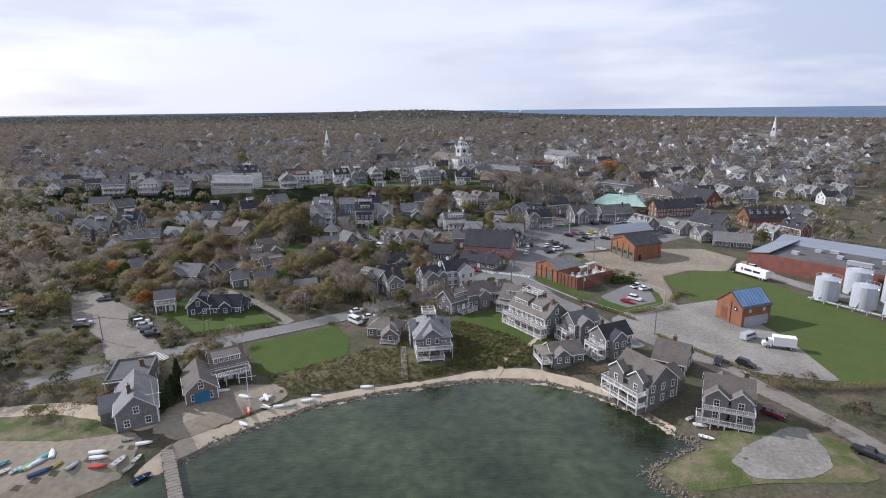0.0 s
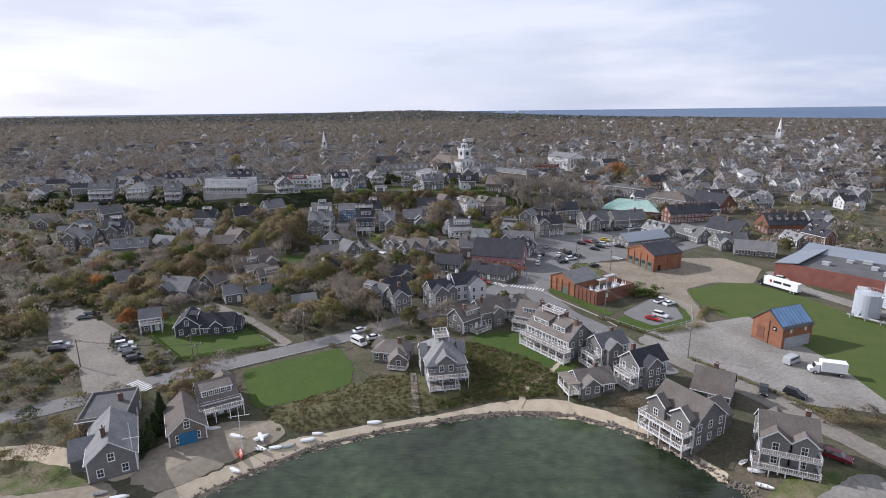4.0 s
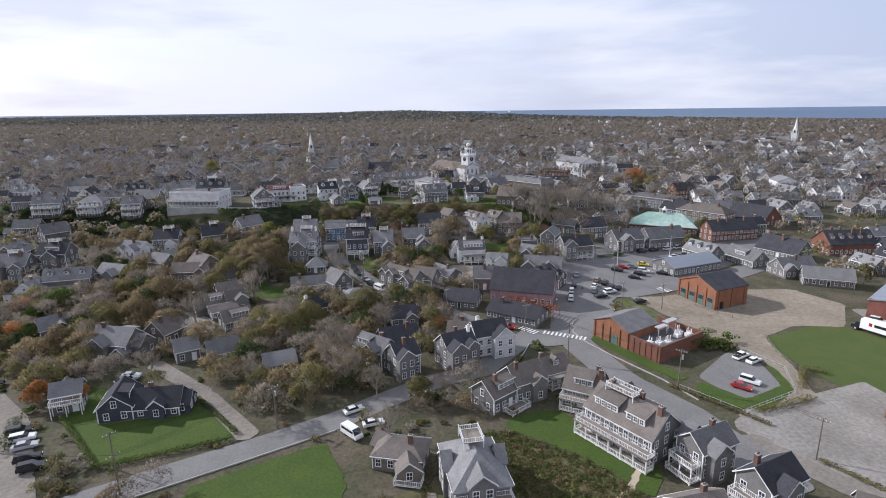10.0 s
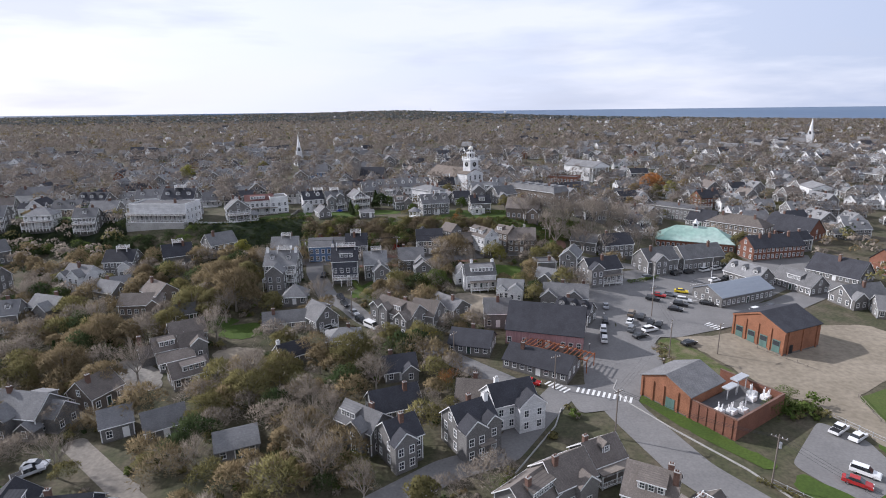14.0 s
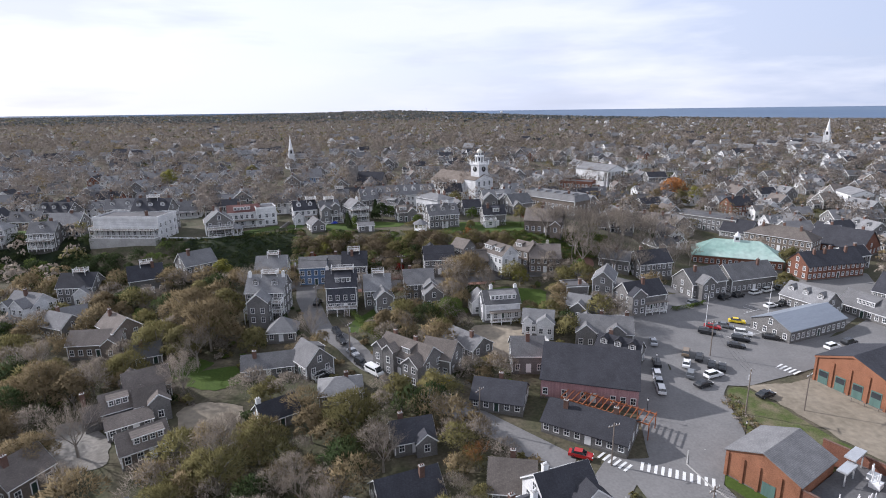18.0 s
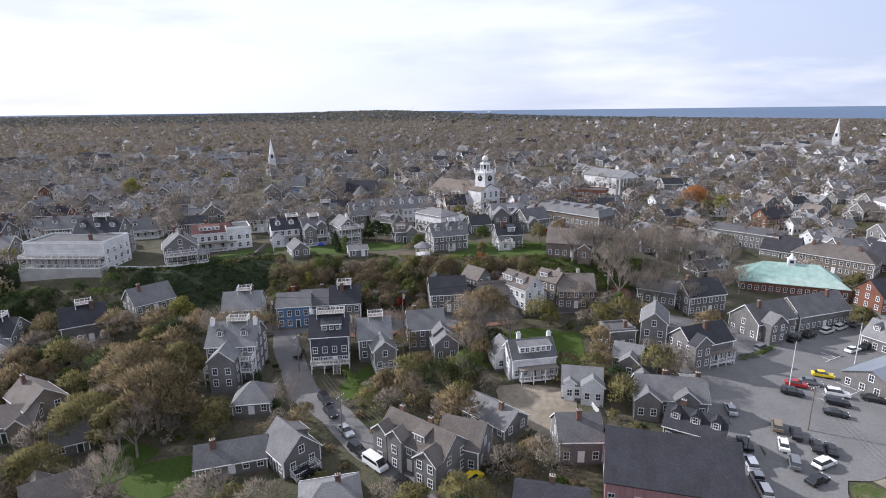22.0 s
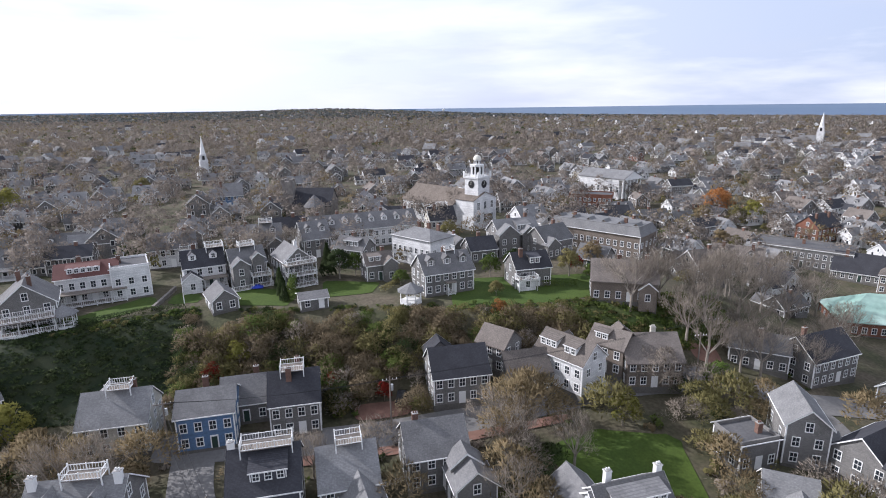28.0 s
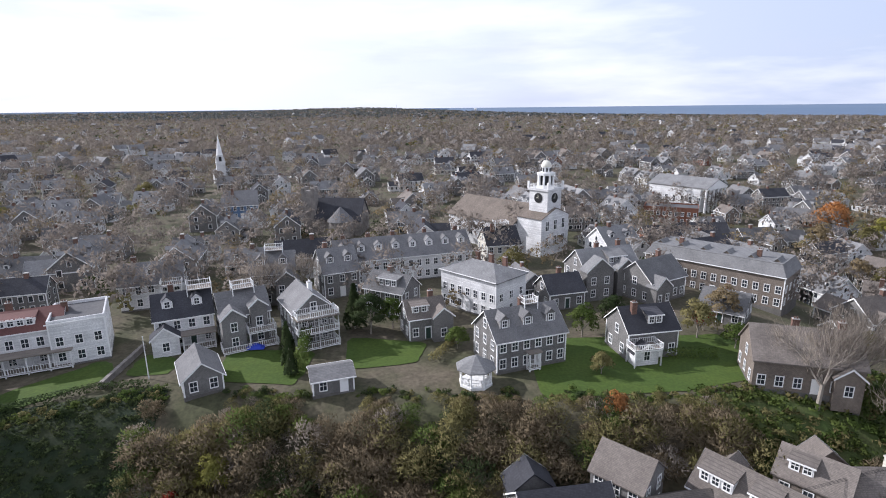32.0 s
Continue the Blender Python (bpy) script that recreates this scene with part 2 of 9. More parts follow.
SCRUB = material("dry_dune_scrub", (0.115, 0.105, 0.052), 0.95, 0.4, 1.2, 0.5, second=(0.075, 0.08, 0.032))
SAND = material("beach_sand", (0.46, 0.39, 0.29), 0.95, 0.22, 1.2, 0.3, second=(0.33, 0.27, 0.19))
WRACK = material("wet_seaweed_sand", (0.10, 0.082, 0.06), 0.6, 0.4, 2.5, 0.5, second=(0.2, 0.165, 0.12))
GRAVEL = material("pale_gravel", (0.265, 0.25, 0.225), 0.95, 0.36, 0.3, 0.35, second=(0.185, 0.172, 0.152))
SANDY = material("sandy_asphalt", (0.225, 0.202, 0.172), 0.95, 0.3, 0.35, 0.3, second=(0.17, 0.155, 0.135))
DIRT = material("sandy_yard", (0.27, 0.232, 0.178), 0.95, 0.3, 0.2, 0.3, second=(0.19, 0.162, 0.12))
ASPHALT = material("worn_asphalt", (0.19, 0.185, 0.18), 0.9, 0.2, 0.5, 0.2, second=(0.135, 0.132, 0.13))
PAVING = material("brick_paving", (0.22, 0.125, 0.095), 0.9, 0.25, 1.5, 0.25)
ROADPAINT = material("road_paint", (0.72, 0.72, 0.70), 0.7, 0.15, 2, 0.05)
SEABED = material("bay_floor", (0.10, 0.10, 0.07), 0.95, 0.5, 0.3, 0.3, second=(0.05, 0.05, 0.035))


def leaf_material(name, color, second, rough=0.75):
    """Leaves that let part of the light through."""
    m = material(name, color, rough, 0.3, 0.5, 0, second=second, per_object=0.22, per_island=0.07, spec=0.05)
    n, l = m.node_tree.nodes, m.node_tree.links
    b, hsv, out = n["Principled BSDF"], next(x for x in n if x.type == "HUE_SAT"), n["Material Output"]
    tr, ms = n.new("ShaderNodeBsdfTranslucent"), n.new("ShaderNodeMixShader")
    ms.inputs["Fac"].default_value = 0.32
    l.new(hsv.outputs["Color"], tr.inputs["Color"])
    l.new(b.outputs["BSDF"], ms.inputs[1])
    l.new(tr.outputs["BSDF"], ms.inputs[2])
    l.new(ms.outputs["Shader"], out.inputs["Surface"])
    return m


LEAF_BROWN = leaf_material("brown_autumn_leaves", (0.235, 0.182, 0.105), (0.175, 0.142, 0.082))
LEAF_OLIVE = leaf_material("olive_leaves", (0.190, 0.168, 0.074), (0.135, 0.128, 0.052))
LEAF_GREEN = leaf_material("green_leaves", (0.085, 0.125, 0.032), (0.120, 0.140, 0.042))
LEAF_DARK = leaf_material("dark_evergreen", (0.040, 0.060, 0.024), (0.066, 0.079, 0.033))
LEAF_YELLOW = leaf_material("yellow_green_leaves", (0.244, 0.232, 0.061), (0.171, 0.177, 0.049))
LEAF_RUSSET = leaf_material("russet_leaves", (0.190, 0.150, 0.098), (0.150, 0.122, 0.078))
LEAF_RUST = leaf_material("orange_rust_leaves", (0.397, 0.183, 0.068), (0.289, 0.145, 0.061))
LEAF_RED = leaf_material("crimson_leaves", (0.260, 0.035, 0.025), (0.160, 0.030, 0.020))
# horizon evergreens: distance haze is mixed into the colour, paler and greyer than LEAF_DARK
HAZY_PINES = leaf_material("haze_tinted_pines", (0.125, 0.135, 0.132), (0.155, 0.158, 0.150))
WOODS = leaf_material("grey_brown_woods", (0.246, 0.212, 0.181), (0.200, 0.173, 0.149))
TWIG = leaf_material("bare_twigs", (0.300, 0.258, 0.212), (0.235, 0.202, 0.168))

water_mat = material("harbour_water", (0.046, 0.064, 0.032), 0.10, 0.6, 0.09, 0, second=(0.016, 0.022, 0.012), spec=0.36)
_n, _l = water_mat.node_tree.nodes, water_mat.node_tree.links
_w1, _b, _tc, _mp = _n.new("ShaderNodeTexNoise"), _n.new("ShaderNodeBump"), _n.new("ShaderNodeTexCoord"), _n.new("ShaderNodeMapping")
_w1.inputs["Scale"].default_value, _w1.inputs["Detail"].default_value = 1.0, 5
_mp.inputs["Scale"].default_value, _mp.inputs["Rotation"].default_value = (0.45, 1.3, 1), (0, 0, 0.35)
_l.new(_tc.outputs["Object"], _mp.inputs["Vector"])
_l.new(_mp.outputs["Vector"], _w1.inputs["Vector"])
_b.inputs["Strength"].default_value, _b.inputs["Distance"].default_value = 0.3, 0.25
_l.new(_w1.outputs["Fac"], _b.inputs["Height"])
_l.new(_b.outputs["Normal"], _n["Principled BSDF"].inputs["Normal"])
SEA = material("open_sea", (0.06, 0.11, 0.19), 0.5, 0.2, 0.003, 0, second=(0.10, 0.15, 0.22))


# ---- mesh helpers ----
class Build:
    """Collects vertices and faces, with a material slot for each face."""

    def __init__(self, *mats):
        self.v, self.f, self.m, self.mats = [], [], [], list(mats)

    def face(self, pts, mi=0):
        k = len(self.v)
        self.v.extend(pts)
        self.f.append(tuple(range(k, k + len(pts))))
        self.m.append(mi)
        return self

    def box(self, x0, y0, z0, x1, y1, z1, mi=0, top=None):
        k = len(self.v)
        a, b = (x0, y0), (x1, y1)
        self.v.extend([(x0, y0, z0), (x1, y0, z0), (x1, y1, z0), (x0, y1, z0), (x0, y0, z1), (x1, y0, z1), (x1, y1, z1), (x0, y1, z1)])
        for q in ((3, 2, 1, 0), (0, 1, 5, 4), (1, 2, 6, 5), (2, 3, 7, 6), (3, 0, 4, 7), (4, 5, 6, 7)):
            self.f.append(tuple(k + i for i in q))
            self.m.append(top if top is not None and q == (4, 5, 6, 7) else mi)
        return self

    def slab(self, pts, thick, mi=0, under=None):
        """A plate of that thickness whose top is the polygon pts (counter-clockwise from above)."""
        k, n = len(self.v), len(pts)
        self.v.extend(pts)
        self.v.extend([(x, y, z - thick) for x, y, z in pts])
        self.f.append(tuple(range(k, k + n)))
        self.m.append(mi)
        self.f.append(tuple(reversed(range(k + n, k + 2 * n))))
        self.m.append(mi if under is None else under)
        for i in range(n):
            j = (i + 1) % n
            self.f.append((k + j, k + i, k + n + i, k + n + j))
            self.m.append(mi if under is None else under)
        return self

    def prism(self, pts, z0, z1, mi=0, top=None):
        n, k = len(pts), len(self.v)
        self.v.extend([(x, y, z0) for x, y in pts])
        self.v.extend([(x, y, z1) for x, y in pts])
        for i in range(n):
            j = (i + 1) % n
            self.f.append((k + i, k + j, k + n + j, k + n + i))
            self.m.append(mi)
        self.f.append(tuple(range(k + n, k + 2 * n)))
        self.m.append(mi if top is None else top)
        self.f.append(tuple(reversed(range(k, k + n))))
        self.m.append(mi)
        return self

    def cone(self, cx, cy, z0, z1, r0, r1, n=12, mi=0, a0=0.0):
        p = [(math.cos(a0 + 2 * math.pi * i / n), math.sin(a0 + 2 * math.pi * i / n)) for i in range(n)]
        k = len(self.v)
        self.v.extend([(cx + r0 * c, cy + r0 * s, z0) for c, s in p])
        self.v.extend([(cx + r1 * c, cy + r1 * s, z1) for c, s in p])
        for i in range(n):
            j = (i + 1) % n
            self.f.append((k + i, k + j, k + n + j, k + n + i))
            self.m.append(mi)
        self.f.append(tuple(range(k + n, k + 2 * n)))
        self.m.append(mi)
        self.f.append(tuple(reversed(range(k, k + n))))
        self.m.append(mi)
        return self

    def tube(self, p0, p1, r0, r1, n=6, mi=0):
        a, b = Vector(p0), Vector(p1)
        d = (b - a).normalized()
        u = d.orthogonal().normalized()
        w = d.cross(u)
        k = len(self.v)
        for c, r in ((a, r0), (b, r1)):
            self.v.extend([tuple(c + r * (math.cos(2 * math.pi * i / n) * u + math.sin(2 * math.pi * i / n) * w)) for i in range(n)])
        for i in range(n):
            j = (i + 1) % n
            self.f.append((k + i, k + j, k + n + j, k + n + i))
            self.m.append(mi)
        self.f.append(tuple(range(k + n, k + 2 * n)))
        self.m.append(mi)
        return self

    def mesh(self, name, smooth=False):
        # corners that meet are welded
        seen, index = {}, []
        for p in self.v:
            index.append(seen.setdefault((round(p[0], 4), round(p[1], 4), round(p[2], 4)), len(seen)))
        faces = [tuple(dict.fromkeys(index[i] for i in f)) for f in self.f]
        keep = [i for i, f in enumerate(faces) if len(f) > 2]
        me = bpy.data.meshes.new(name)
        me.from_pydata(list(seen), [], [faces[i] for i in keep])
        for mt in self.mats:
            me.materials.append(mt)
        me.polygons.foreach_set("material_index", [self.m[i] for i in keep])
        if smooth:
            me.polygons.foreach_set("use_smooth", [True] * len(keep))
        return me


def part(name, build, parent, label="", at=None):
    """One mesh object under a thing or under a part."""
    ob = new(name, build if isinstance(build, bpy.types.Mesh) else build.mesh(name))
    ob.parent = parent
    if at is not None:
        ob.matrix_basis = at
    if label:
        ob["label"] = label
    return ob


def thing(name, m, label, category, group="", kind="", data=None):
    ob = new(name, data)
    ob.matrix_basis = m
    return tagged(ob, label, category, group, kind)


# ---- lie of the land ----
WATER = [(-54, 93), (-48.4, 101.6), (-38.8, 109.3), (-30, 115.4), (-20, 119.5), (-9.3, 122.8), (2, 126), (12, 127), (25, 125.5), (31, 122.5), (35, 120),
         (41, 114.3), (45.4, 108.3), (49, 101.7), (51.7, 98.7), (46.5, 96), (38.6, 91.3), (38.5, 86.8), (43, 82), (52, 76), (120, 40), (400, -300), (-400, -300), (-72, 78), (-62, 88)]
WP = np.array(WATER, float)
WQ = np.roll(WP, -1, 0)


def bay(x, y):
    """Signed distance to the harbour's edge: positive on land."""
    p = np.stack([np.asarray(x, float), np.asarray(y, float)], -1)[..., None, :]
    d = WQ - WP
    t = np.clip(((p - WP) * d).sum(-1) / (d * d).sum(-1), 0, 1)
    dist = np.sqrt((((p - WP) - t[..., None] * d) ** 2).sum(-1)).min(-1)
    yy, xx = p[..., 1], p[..., 0]
    cross = ((WP[:, 1] > yy) != (WQ[:, 1] > yy)) & (xx < (WQ[:, 0] - WP[:, 0]) * (yy - WP[:, 1]) / (WQ[:, 1] - WP[:, 1] + 1e-9) + WP[:, 0])
    return np.where(cross.sum(-1) % 2 == 1, -dist, dist)


def smooth(v):
    v = np.clip(v, 0, 1)
    return v * v * (3 - 2 * v)


def ground(x, y):
    x, y = np.asarray(x, float), np.asarray(y, float)
    low = np.interp(y, [215, 260, 300, 318], [2.5, 5.0, 9.5, 11.0])
    crest = np.interp(x, [-300, -170, -120, -95, -65, -40, 12, 40, 80], [352, 345, 332, 330, 341, 338, 331, 334, 345])
    high = 21 + np.clip((y - 340) * 0.006, 0, 3)
    hill = low + (high - low) * smooth((y - crest + 24) / 24)
    flat = np.interp(y, [215, 300, 350, 450, 600], [2.5, 4.0, 7.0, 13.0, 20.0])
    k = smooth((105 - x) / 75)
    z = flat + (hill - flat) * k
    # the land climbs towards the horizon
    z = z + (3 + 27 * np.exp(-((x / np.maximum(y, 1) - 0.02) / 0.22) ** 2)) * np.clip((y - 1300) / 3500, 0, 1) ** 1.2
    coast = np.interp(y, [1500, 2300, 4900], [2150, 1560, 720])
    z = np.where(y > 900, 5 + (z - 5) * smooth((coast - x) / 1100), z)
    d = bay(x, y)
    z = np.where(d < 0, np.maximum(-0.15 + 0.12 * d, -2.5), np.minimum(z, 0.1 + 0.28 * d))
    return np.where((y > 1200) & (x > coast), -1.0, z)


def gz(x, y):
    return float(ground(x, y))

# ---- ground, water and sea ----
def axis(lo, hi, fine, far_lo, far_hi, grow=1.16):
    mid = list(np.arange(lo, hi + 0.01, fine))
    s, up = fine, []
    v = hi
    while v < far_hi:
        s *= grow
        v = min(v + s, far_hi)
        up.append(v)
    s, dn, v = fine, [], lo
    while v > far_lo:
        s *= grow
        v = max(v - s, far_lo)
        dn.append(v)
    return np.array(dn[::-1] + mid + up)


def sheet(name, xs, ys, zfun, mat):
    X, Y = np.meshgrid(xs, ys)
    Z = zfun(X, Y)
    v = np.stack([X, Y, Z], -1).reshape(-1, 3)
    nx, ny = len(xs), len(ys)
    i = (np.arange(ny - 1)[:, None] * nx + np.arange(nx - 1)).ravel()
    f = np.stack([i, i + 1, i + nx + 1, i + nx], -1)
    me = bpy.data.meshes.new(name)
    me.vertices.add(len(v))
    me.vertices.foreach_set("co", v.ravel())
    me.loops.add(f.size)
    me.loops.foreach_set("vertex_index", f.ravel())
    me.polygons.add(len(f))
    me.polygons.foreach_set("loop_start", np.arange(0, f.size, 4))
    me.polygons.foreach_set("use_smooth", np.ones(len(f), bool))
    me.update()
    me.materials.append(mat)
    return new(name, me)


GX, GY = axis(-170, 170, 2.0, -4900, 4900), axis(70, 440, 2.0, -400, 4890)
tagged(sheet("ground", GX, GY, ground, GROUND), "rough brown-green ground of the town, rising to a bluff", "ground", kind="structure")
tagged(sheet("water", np.array([-600, -60, 60, 600.0]), np.array([-400, 0, 60, 140.0]), lambda x, y: 0 * x, water_mat), "dark green rippled harbour water", "water", kind="structure")
tagged(sheet("backdrop", axis(500, 4900, 60, -4950, 4950), axis(1300, 4890, 60, 1200, 4900), lambda x, y: np.where(x > 450, np.clip((y - 2100) / 2790, 0, 1) * 45, np.where(y > 4888, 45.0, -5.0)), SEA),
       "pale blue open sea along the horizon", "sea", kind="structure")


OUTLINES = []


def drape(name, outline, mat, lift, label="", category="", step=2.0, kind="structure"):
    """A ground cover with that outline, laid over the lie of the land."""
    if name not in ("dune_scrub", "wrack", "ivy_slope", "bramble_slope", "garden_grass", "shore_grass"):
        OUTLINES.append(list(outline))
    # worn, slightly wavy edges and rounded corners
    for _ in range(3):
        cut = []
        for a, b in zip(outline, outline[1:] + outline[:1]):
            u = min(0.22, 1.1 / max(math.dist(a, b), 0.1))
            cut += [(a[0] + (b[0] - a[0]) * k, a[1] + (b[1] - a[1]) * k) for k in (u, 1 - u)]
        outline = cut
    if mat not in (ASPHALT, PAVING):
        outline = [(x + 0.2 * math.sin(x * 1.1 + y * 1.9) + 0.15 * math.sin(x * 2.7 - y * 1.3), y + 0.2 * math.sin(y * 1.3 - x * 0.9) + 0.12 * math.sin(x * 2.3 + y)) for x, y in outline]
    bm = bmesh.new()
    bm.faces.new([bm.verts.new((x, y, 0)) for x, y in outline])
    xs, ys = [p[0] for p in outline], [p[1] for p in outline]
    cuts = [((x, 0, 0), (1, 0, 0)) for x in np.arange(math.ceil(min(xs) / step) * step, max(xs), step)] + [((0, y, 0), (0, 1, 0)) for y in np.arange(math.ceil(min(ys) / step) * step, max(ys), step)]
    for co, no in cuts:
        bmesh.ops.bisect_plane(bm, geom=bm.verts[:] + bm.edges[:] + bm.faces[:], plane_co=co, plane_no=no)
    co = np.array([v.co[:2] for v in bm.verts])
    for v, z in zip(bm.verts, ground(co[:, 0], co[:, 1])):
        v.co.z = max(z, -0.3) + lift
    bmesh.ops.recalc_face_normals(bm, faces=bm.faces)
    if sum(f.normal.z for f in bm.faces) < 0:
        bmesh.ops.reverse_faces(bm, faces=bm.faces)
    me = bpy.data.meshes.new(name)
    bm.to_mesh(me)
    bm.free()
    me.materials.append(mat)
    return tagged(new(name, me), label, category, kind=kind)


def ribbon(pts, width):
    """The outline of a strip of that width along pts."""
    left, right = [], []
    for i, p in enumerate(pts):
        a, b = Vector(pts[max(i - 1, 0)]), Vector(pts[min(i + 1, len(pts) - 1)])
        d = (b - a).normalized() * width / 2
        left.append((p[0] - d.y, p[1] + d.x))
        right.append((p[0] + d.y, p[1] - d.x))
    return right + left[::-1]


drape("beach", [(-60, 90), (-56, 100), (-47.6, 107), (-35.4, 117), (-20, 122.5), (-8, 125.5), (9, 131), (24, 131), (36, 124), (44, 114), (50, 104), (47, 100), (40, 110), (33, 118),
                (25, 124), (12, 125.5), (2, 124.5), (-9, 121), (-20, 117.5), (-30, 113.5), (-39, 107.5), (-49, 99.5), (-54, 91)], SAND, 0.05, "pale sand beach with scattered stones", "beach")
drape("wrack", ribbon([(-53.3, 94.3), (-48, 101.4), (-38.4, 109.3), (-29.8, 115.5), (-20, 119.7), (-9.2, 123), (2, 126.2), (12, 127.2), (25, 125.8), (35, 120.4), (41.5, 114.6), (46, 108.4)], 1.6), WRACK, 0.12, "dark wet line of seaweed and stones", "seaweed")
drape("beach_left", [(-61, 90), (-62, 100), (-74, 106), (-100, 106), (-110, 90), (-72, 80)], DIRT, 0.05, "trampled sand with boats drawn up", "beach")
drape("dune_scrub", [(-46, 125), (-35, 118.5), (-20, 123.5), (-8, 126.5), (9, 132), (24, 132), (30, 135), (26, 140), (19, 151), (4, 160), (-4, 150), (-26, 138), (-37, 131)], SCRUB, 0.06, "dry scrub behind the beach", "scrub")
drape("lawn", [(-56, 146), (-33, 159.5), (-27, 147), (-26.5, 137.5), (-37, 130), (-47, 127)], LAWN, 0.09, "mown green lawn between the road and the beach", "lawn")
drape("lawn", [(-93, 172), (-95, 186), (-66, 177), (-52, 162), (-74, 153)], LAWN, 0.09, "green garden lawn round a dark cottage", "lawn")
drape("lawn", [(4, 163), (6, 167), (17, 170), (31.5, 147), (27, 139.5), (19, 151)], LAWN, 0.09, "green strip of lawn beside the inn", "lawn")
drape("field", [(82, 204), (87, 206), (111, 216), (121, 201), (136, 153), (160, 110), (110, 118), (95, 119), (96, 146), (86, 180)], FIELD, 0.07, "wide mown field with a brick shed", "field")
drape("road", ribbon([(-130, 108), (-106, 121), (-80, 138.5), (-62, 149.5), (-47, 158), (-31, 168), (-24, 174), (-10, 184.5), (2, 189.5), (12.5, 204), (21, 215)], 7.0), ASPHALT, 0.10, "worn two-lane asphalt road along the shore", "road")
drape("road", ribbon([(52, 140), (45, 166), (36, 182), (31, 203), (30, 215), (36, 238), (43, 262), (49, 285), (52, 300)], 9.5), ASPHALT, 0.13, "asphalt street past the car park", "road")
drape("road", ribbon([(20, 209), (30, 210), (37, 222)], 13), ASPHALT, 0.16, "asphalt junction with crossings", "road")
drape("road", ribbon([(44, 246), (58, 244), (72, 249), (104, 262), (150, 290)], 10), ASPHALT, 0.15, "asphalt street beside the brick shed", "road")
drape("road", [(33, 213), (45, 213.5), (48.5, 224), (51, 236), (57, 243), (60, 248), (46, 250), (37, 238)], ASPHALT, 0.14, "wide asphalt forecourt at the junction", "road")
drape("car_park", [(50, 288), (86, 305), (152, 318), (140, 295), (88, 258), (70, 248), (44, 246)], ASPHALT, 0.12, "asphalt car park with marked bays", "car park")
drape("yard", [(58, 240), (68, 240), (92, 247), (120, 246), (128, 230), (114, 212), (100, 214), (86, 206), (82, 186), (78, 172), (62, 164), (55, 165), (73, 178), (77, 190), (73, 202), (66, 218), (62, 231)], DIRT, 0.08, "bare sandy yard round the brick shed", "yard")
drape("gravel_lot", [(52, 162), (60, 168), (94, 179), (98, 146), (96, 120), (67, 128), (58, 147)], GRAVEL, 0.09, "pale gravel lot with parked vans", "gravel lot")
drape("gravel_track", ribbon([(130, 226), (128, 205), (140, 175), (155, 140)], 7), GRAVEL, 0.1, "pale gravel track beside the storage tanks", "track")
drape("parking_pad", [(55, 183), (70, 197), (75, 190), (73, 177), (60, 171)], ASPHALT, 0.12, "asphalt parking pad by the substation", "parking pad")
drape("car_park_left", [(-138, 192), (-131, 197), (-99, 170), (-86, 152), (-76, 138), (-90, 134), (-101, 150), (-121, 168)], SANDY, 0.13, "sandy asphalt car park behind the shore", "car park")
drape("lane", ribbon([(-86, 198), (-66, 181), (-48.5, 161.5)], 4.5), SANDY, 0.11, "sandy lane along a hedge", "lane")
drape("street", ribbon([(-57, 312), (-54, 295), (-46, 274), (-38, 266), (-31, 255), (-22, 246), (-8, 232), (10, 214)], 6.5), ASPHALT, 0.12, "narrow asphalt street climbing between houses", "street")
drape("street", ribbon([(-62, 306), (-40, 303.5), (-24, 304), (-8, 306), (20, 311), (40, 311), (56, 302), (70, 300)], 7.0), ASPHALT, 0.15, "asphalt street below the wooded bluff", "street")
drape("driveway", [(4, 274), (15, 271), (12, 260), (3, 255), (-3, 262), (-3, 274)], DIRT, 0.1, "bare earth driveway", "driveway")
drape("gravel_spit", [(53.5, 90), (58.8, 94.6), (66, 98.6), (71, 101.5), (75, 100.5), (74, 95), (72.5, 88.5), (66, 84.8), (56, 84.6)], GRAVEL, 0.1, "round gravel patch on the grassy spit", "gravel")
drape("spit_grass", [(40, 90), (51, 97), (60, 102), (66, 103.5), (72, 103), (79, 96), (78, 84), (44, 84)], ROUGH_GRASS, 0.05, "grassy spit at the water", "grass")
drape("lawn", [(-96, 336), (-88, 341), (-77, 353), (-72, 347), (-90, 331)], LAWN, 0.1, "garden lawn on the edge of the bluff", "lawn")
drape("lawn", [(-71.5, 346), (-64, 346), (-65, 352), (-71, 354)], LAWN, 0.1, "small garden lawn with a flagpole", "lawn")
drape("lawn", [(-57, 343), (-44, 340), (-42, 352), (-57, 354)], LAWN, 0.1, "garden lawn above the bluff", "lawn")
drape("lawn", [(-37, 344), (-25, 345), (-23, 353), (-37, 357)], LAWN, 0.1, "garden lawn with a stone arch", "lawn")
drape("ivy_slope", [(-104, 326), (-100, 312), (-64, 316), (-62, 341), (-66, 341.5), (-95, 334.5), (-103, 330)], IVY, 0.12, "dark green ivy covering the steep bluff", "ivy")
drape("ivy_slope", [(-238, 328), (-238, 350), (-200, 347), (-170, 344), (-140, 334.5), (-136, 318), (-170, 322)], IVY, 0.12, "dark ivy on the western bluff", "ivy")
drape("lawn", [(-215, 351), (-168, 346), (-164, 350), (-190, 354), (-215, 356)], LAWN, 0.1, "strip of lawn above the western bluff", "lawn")
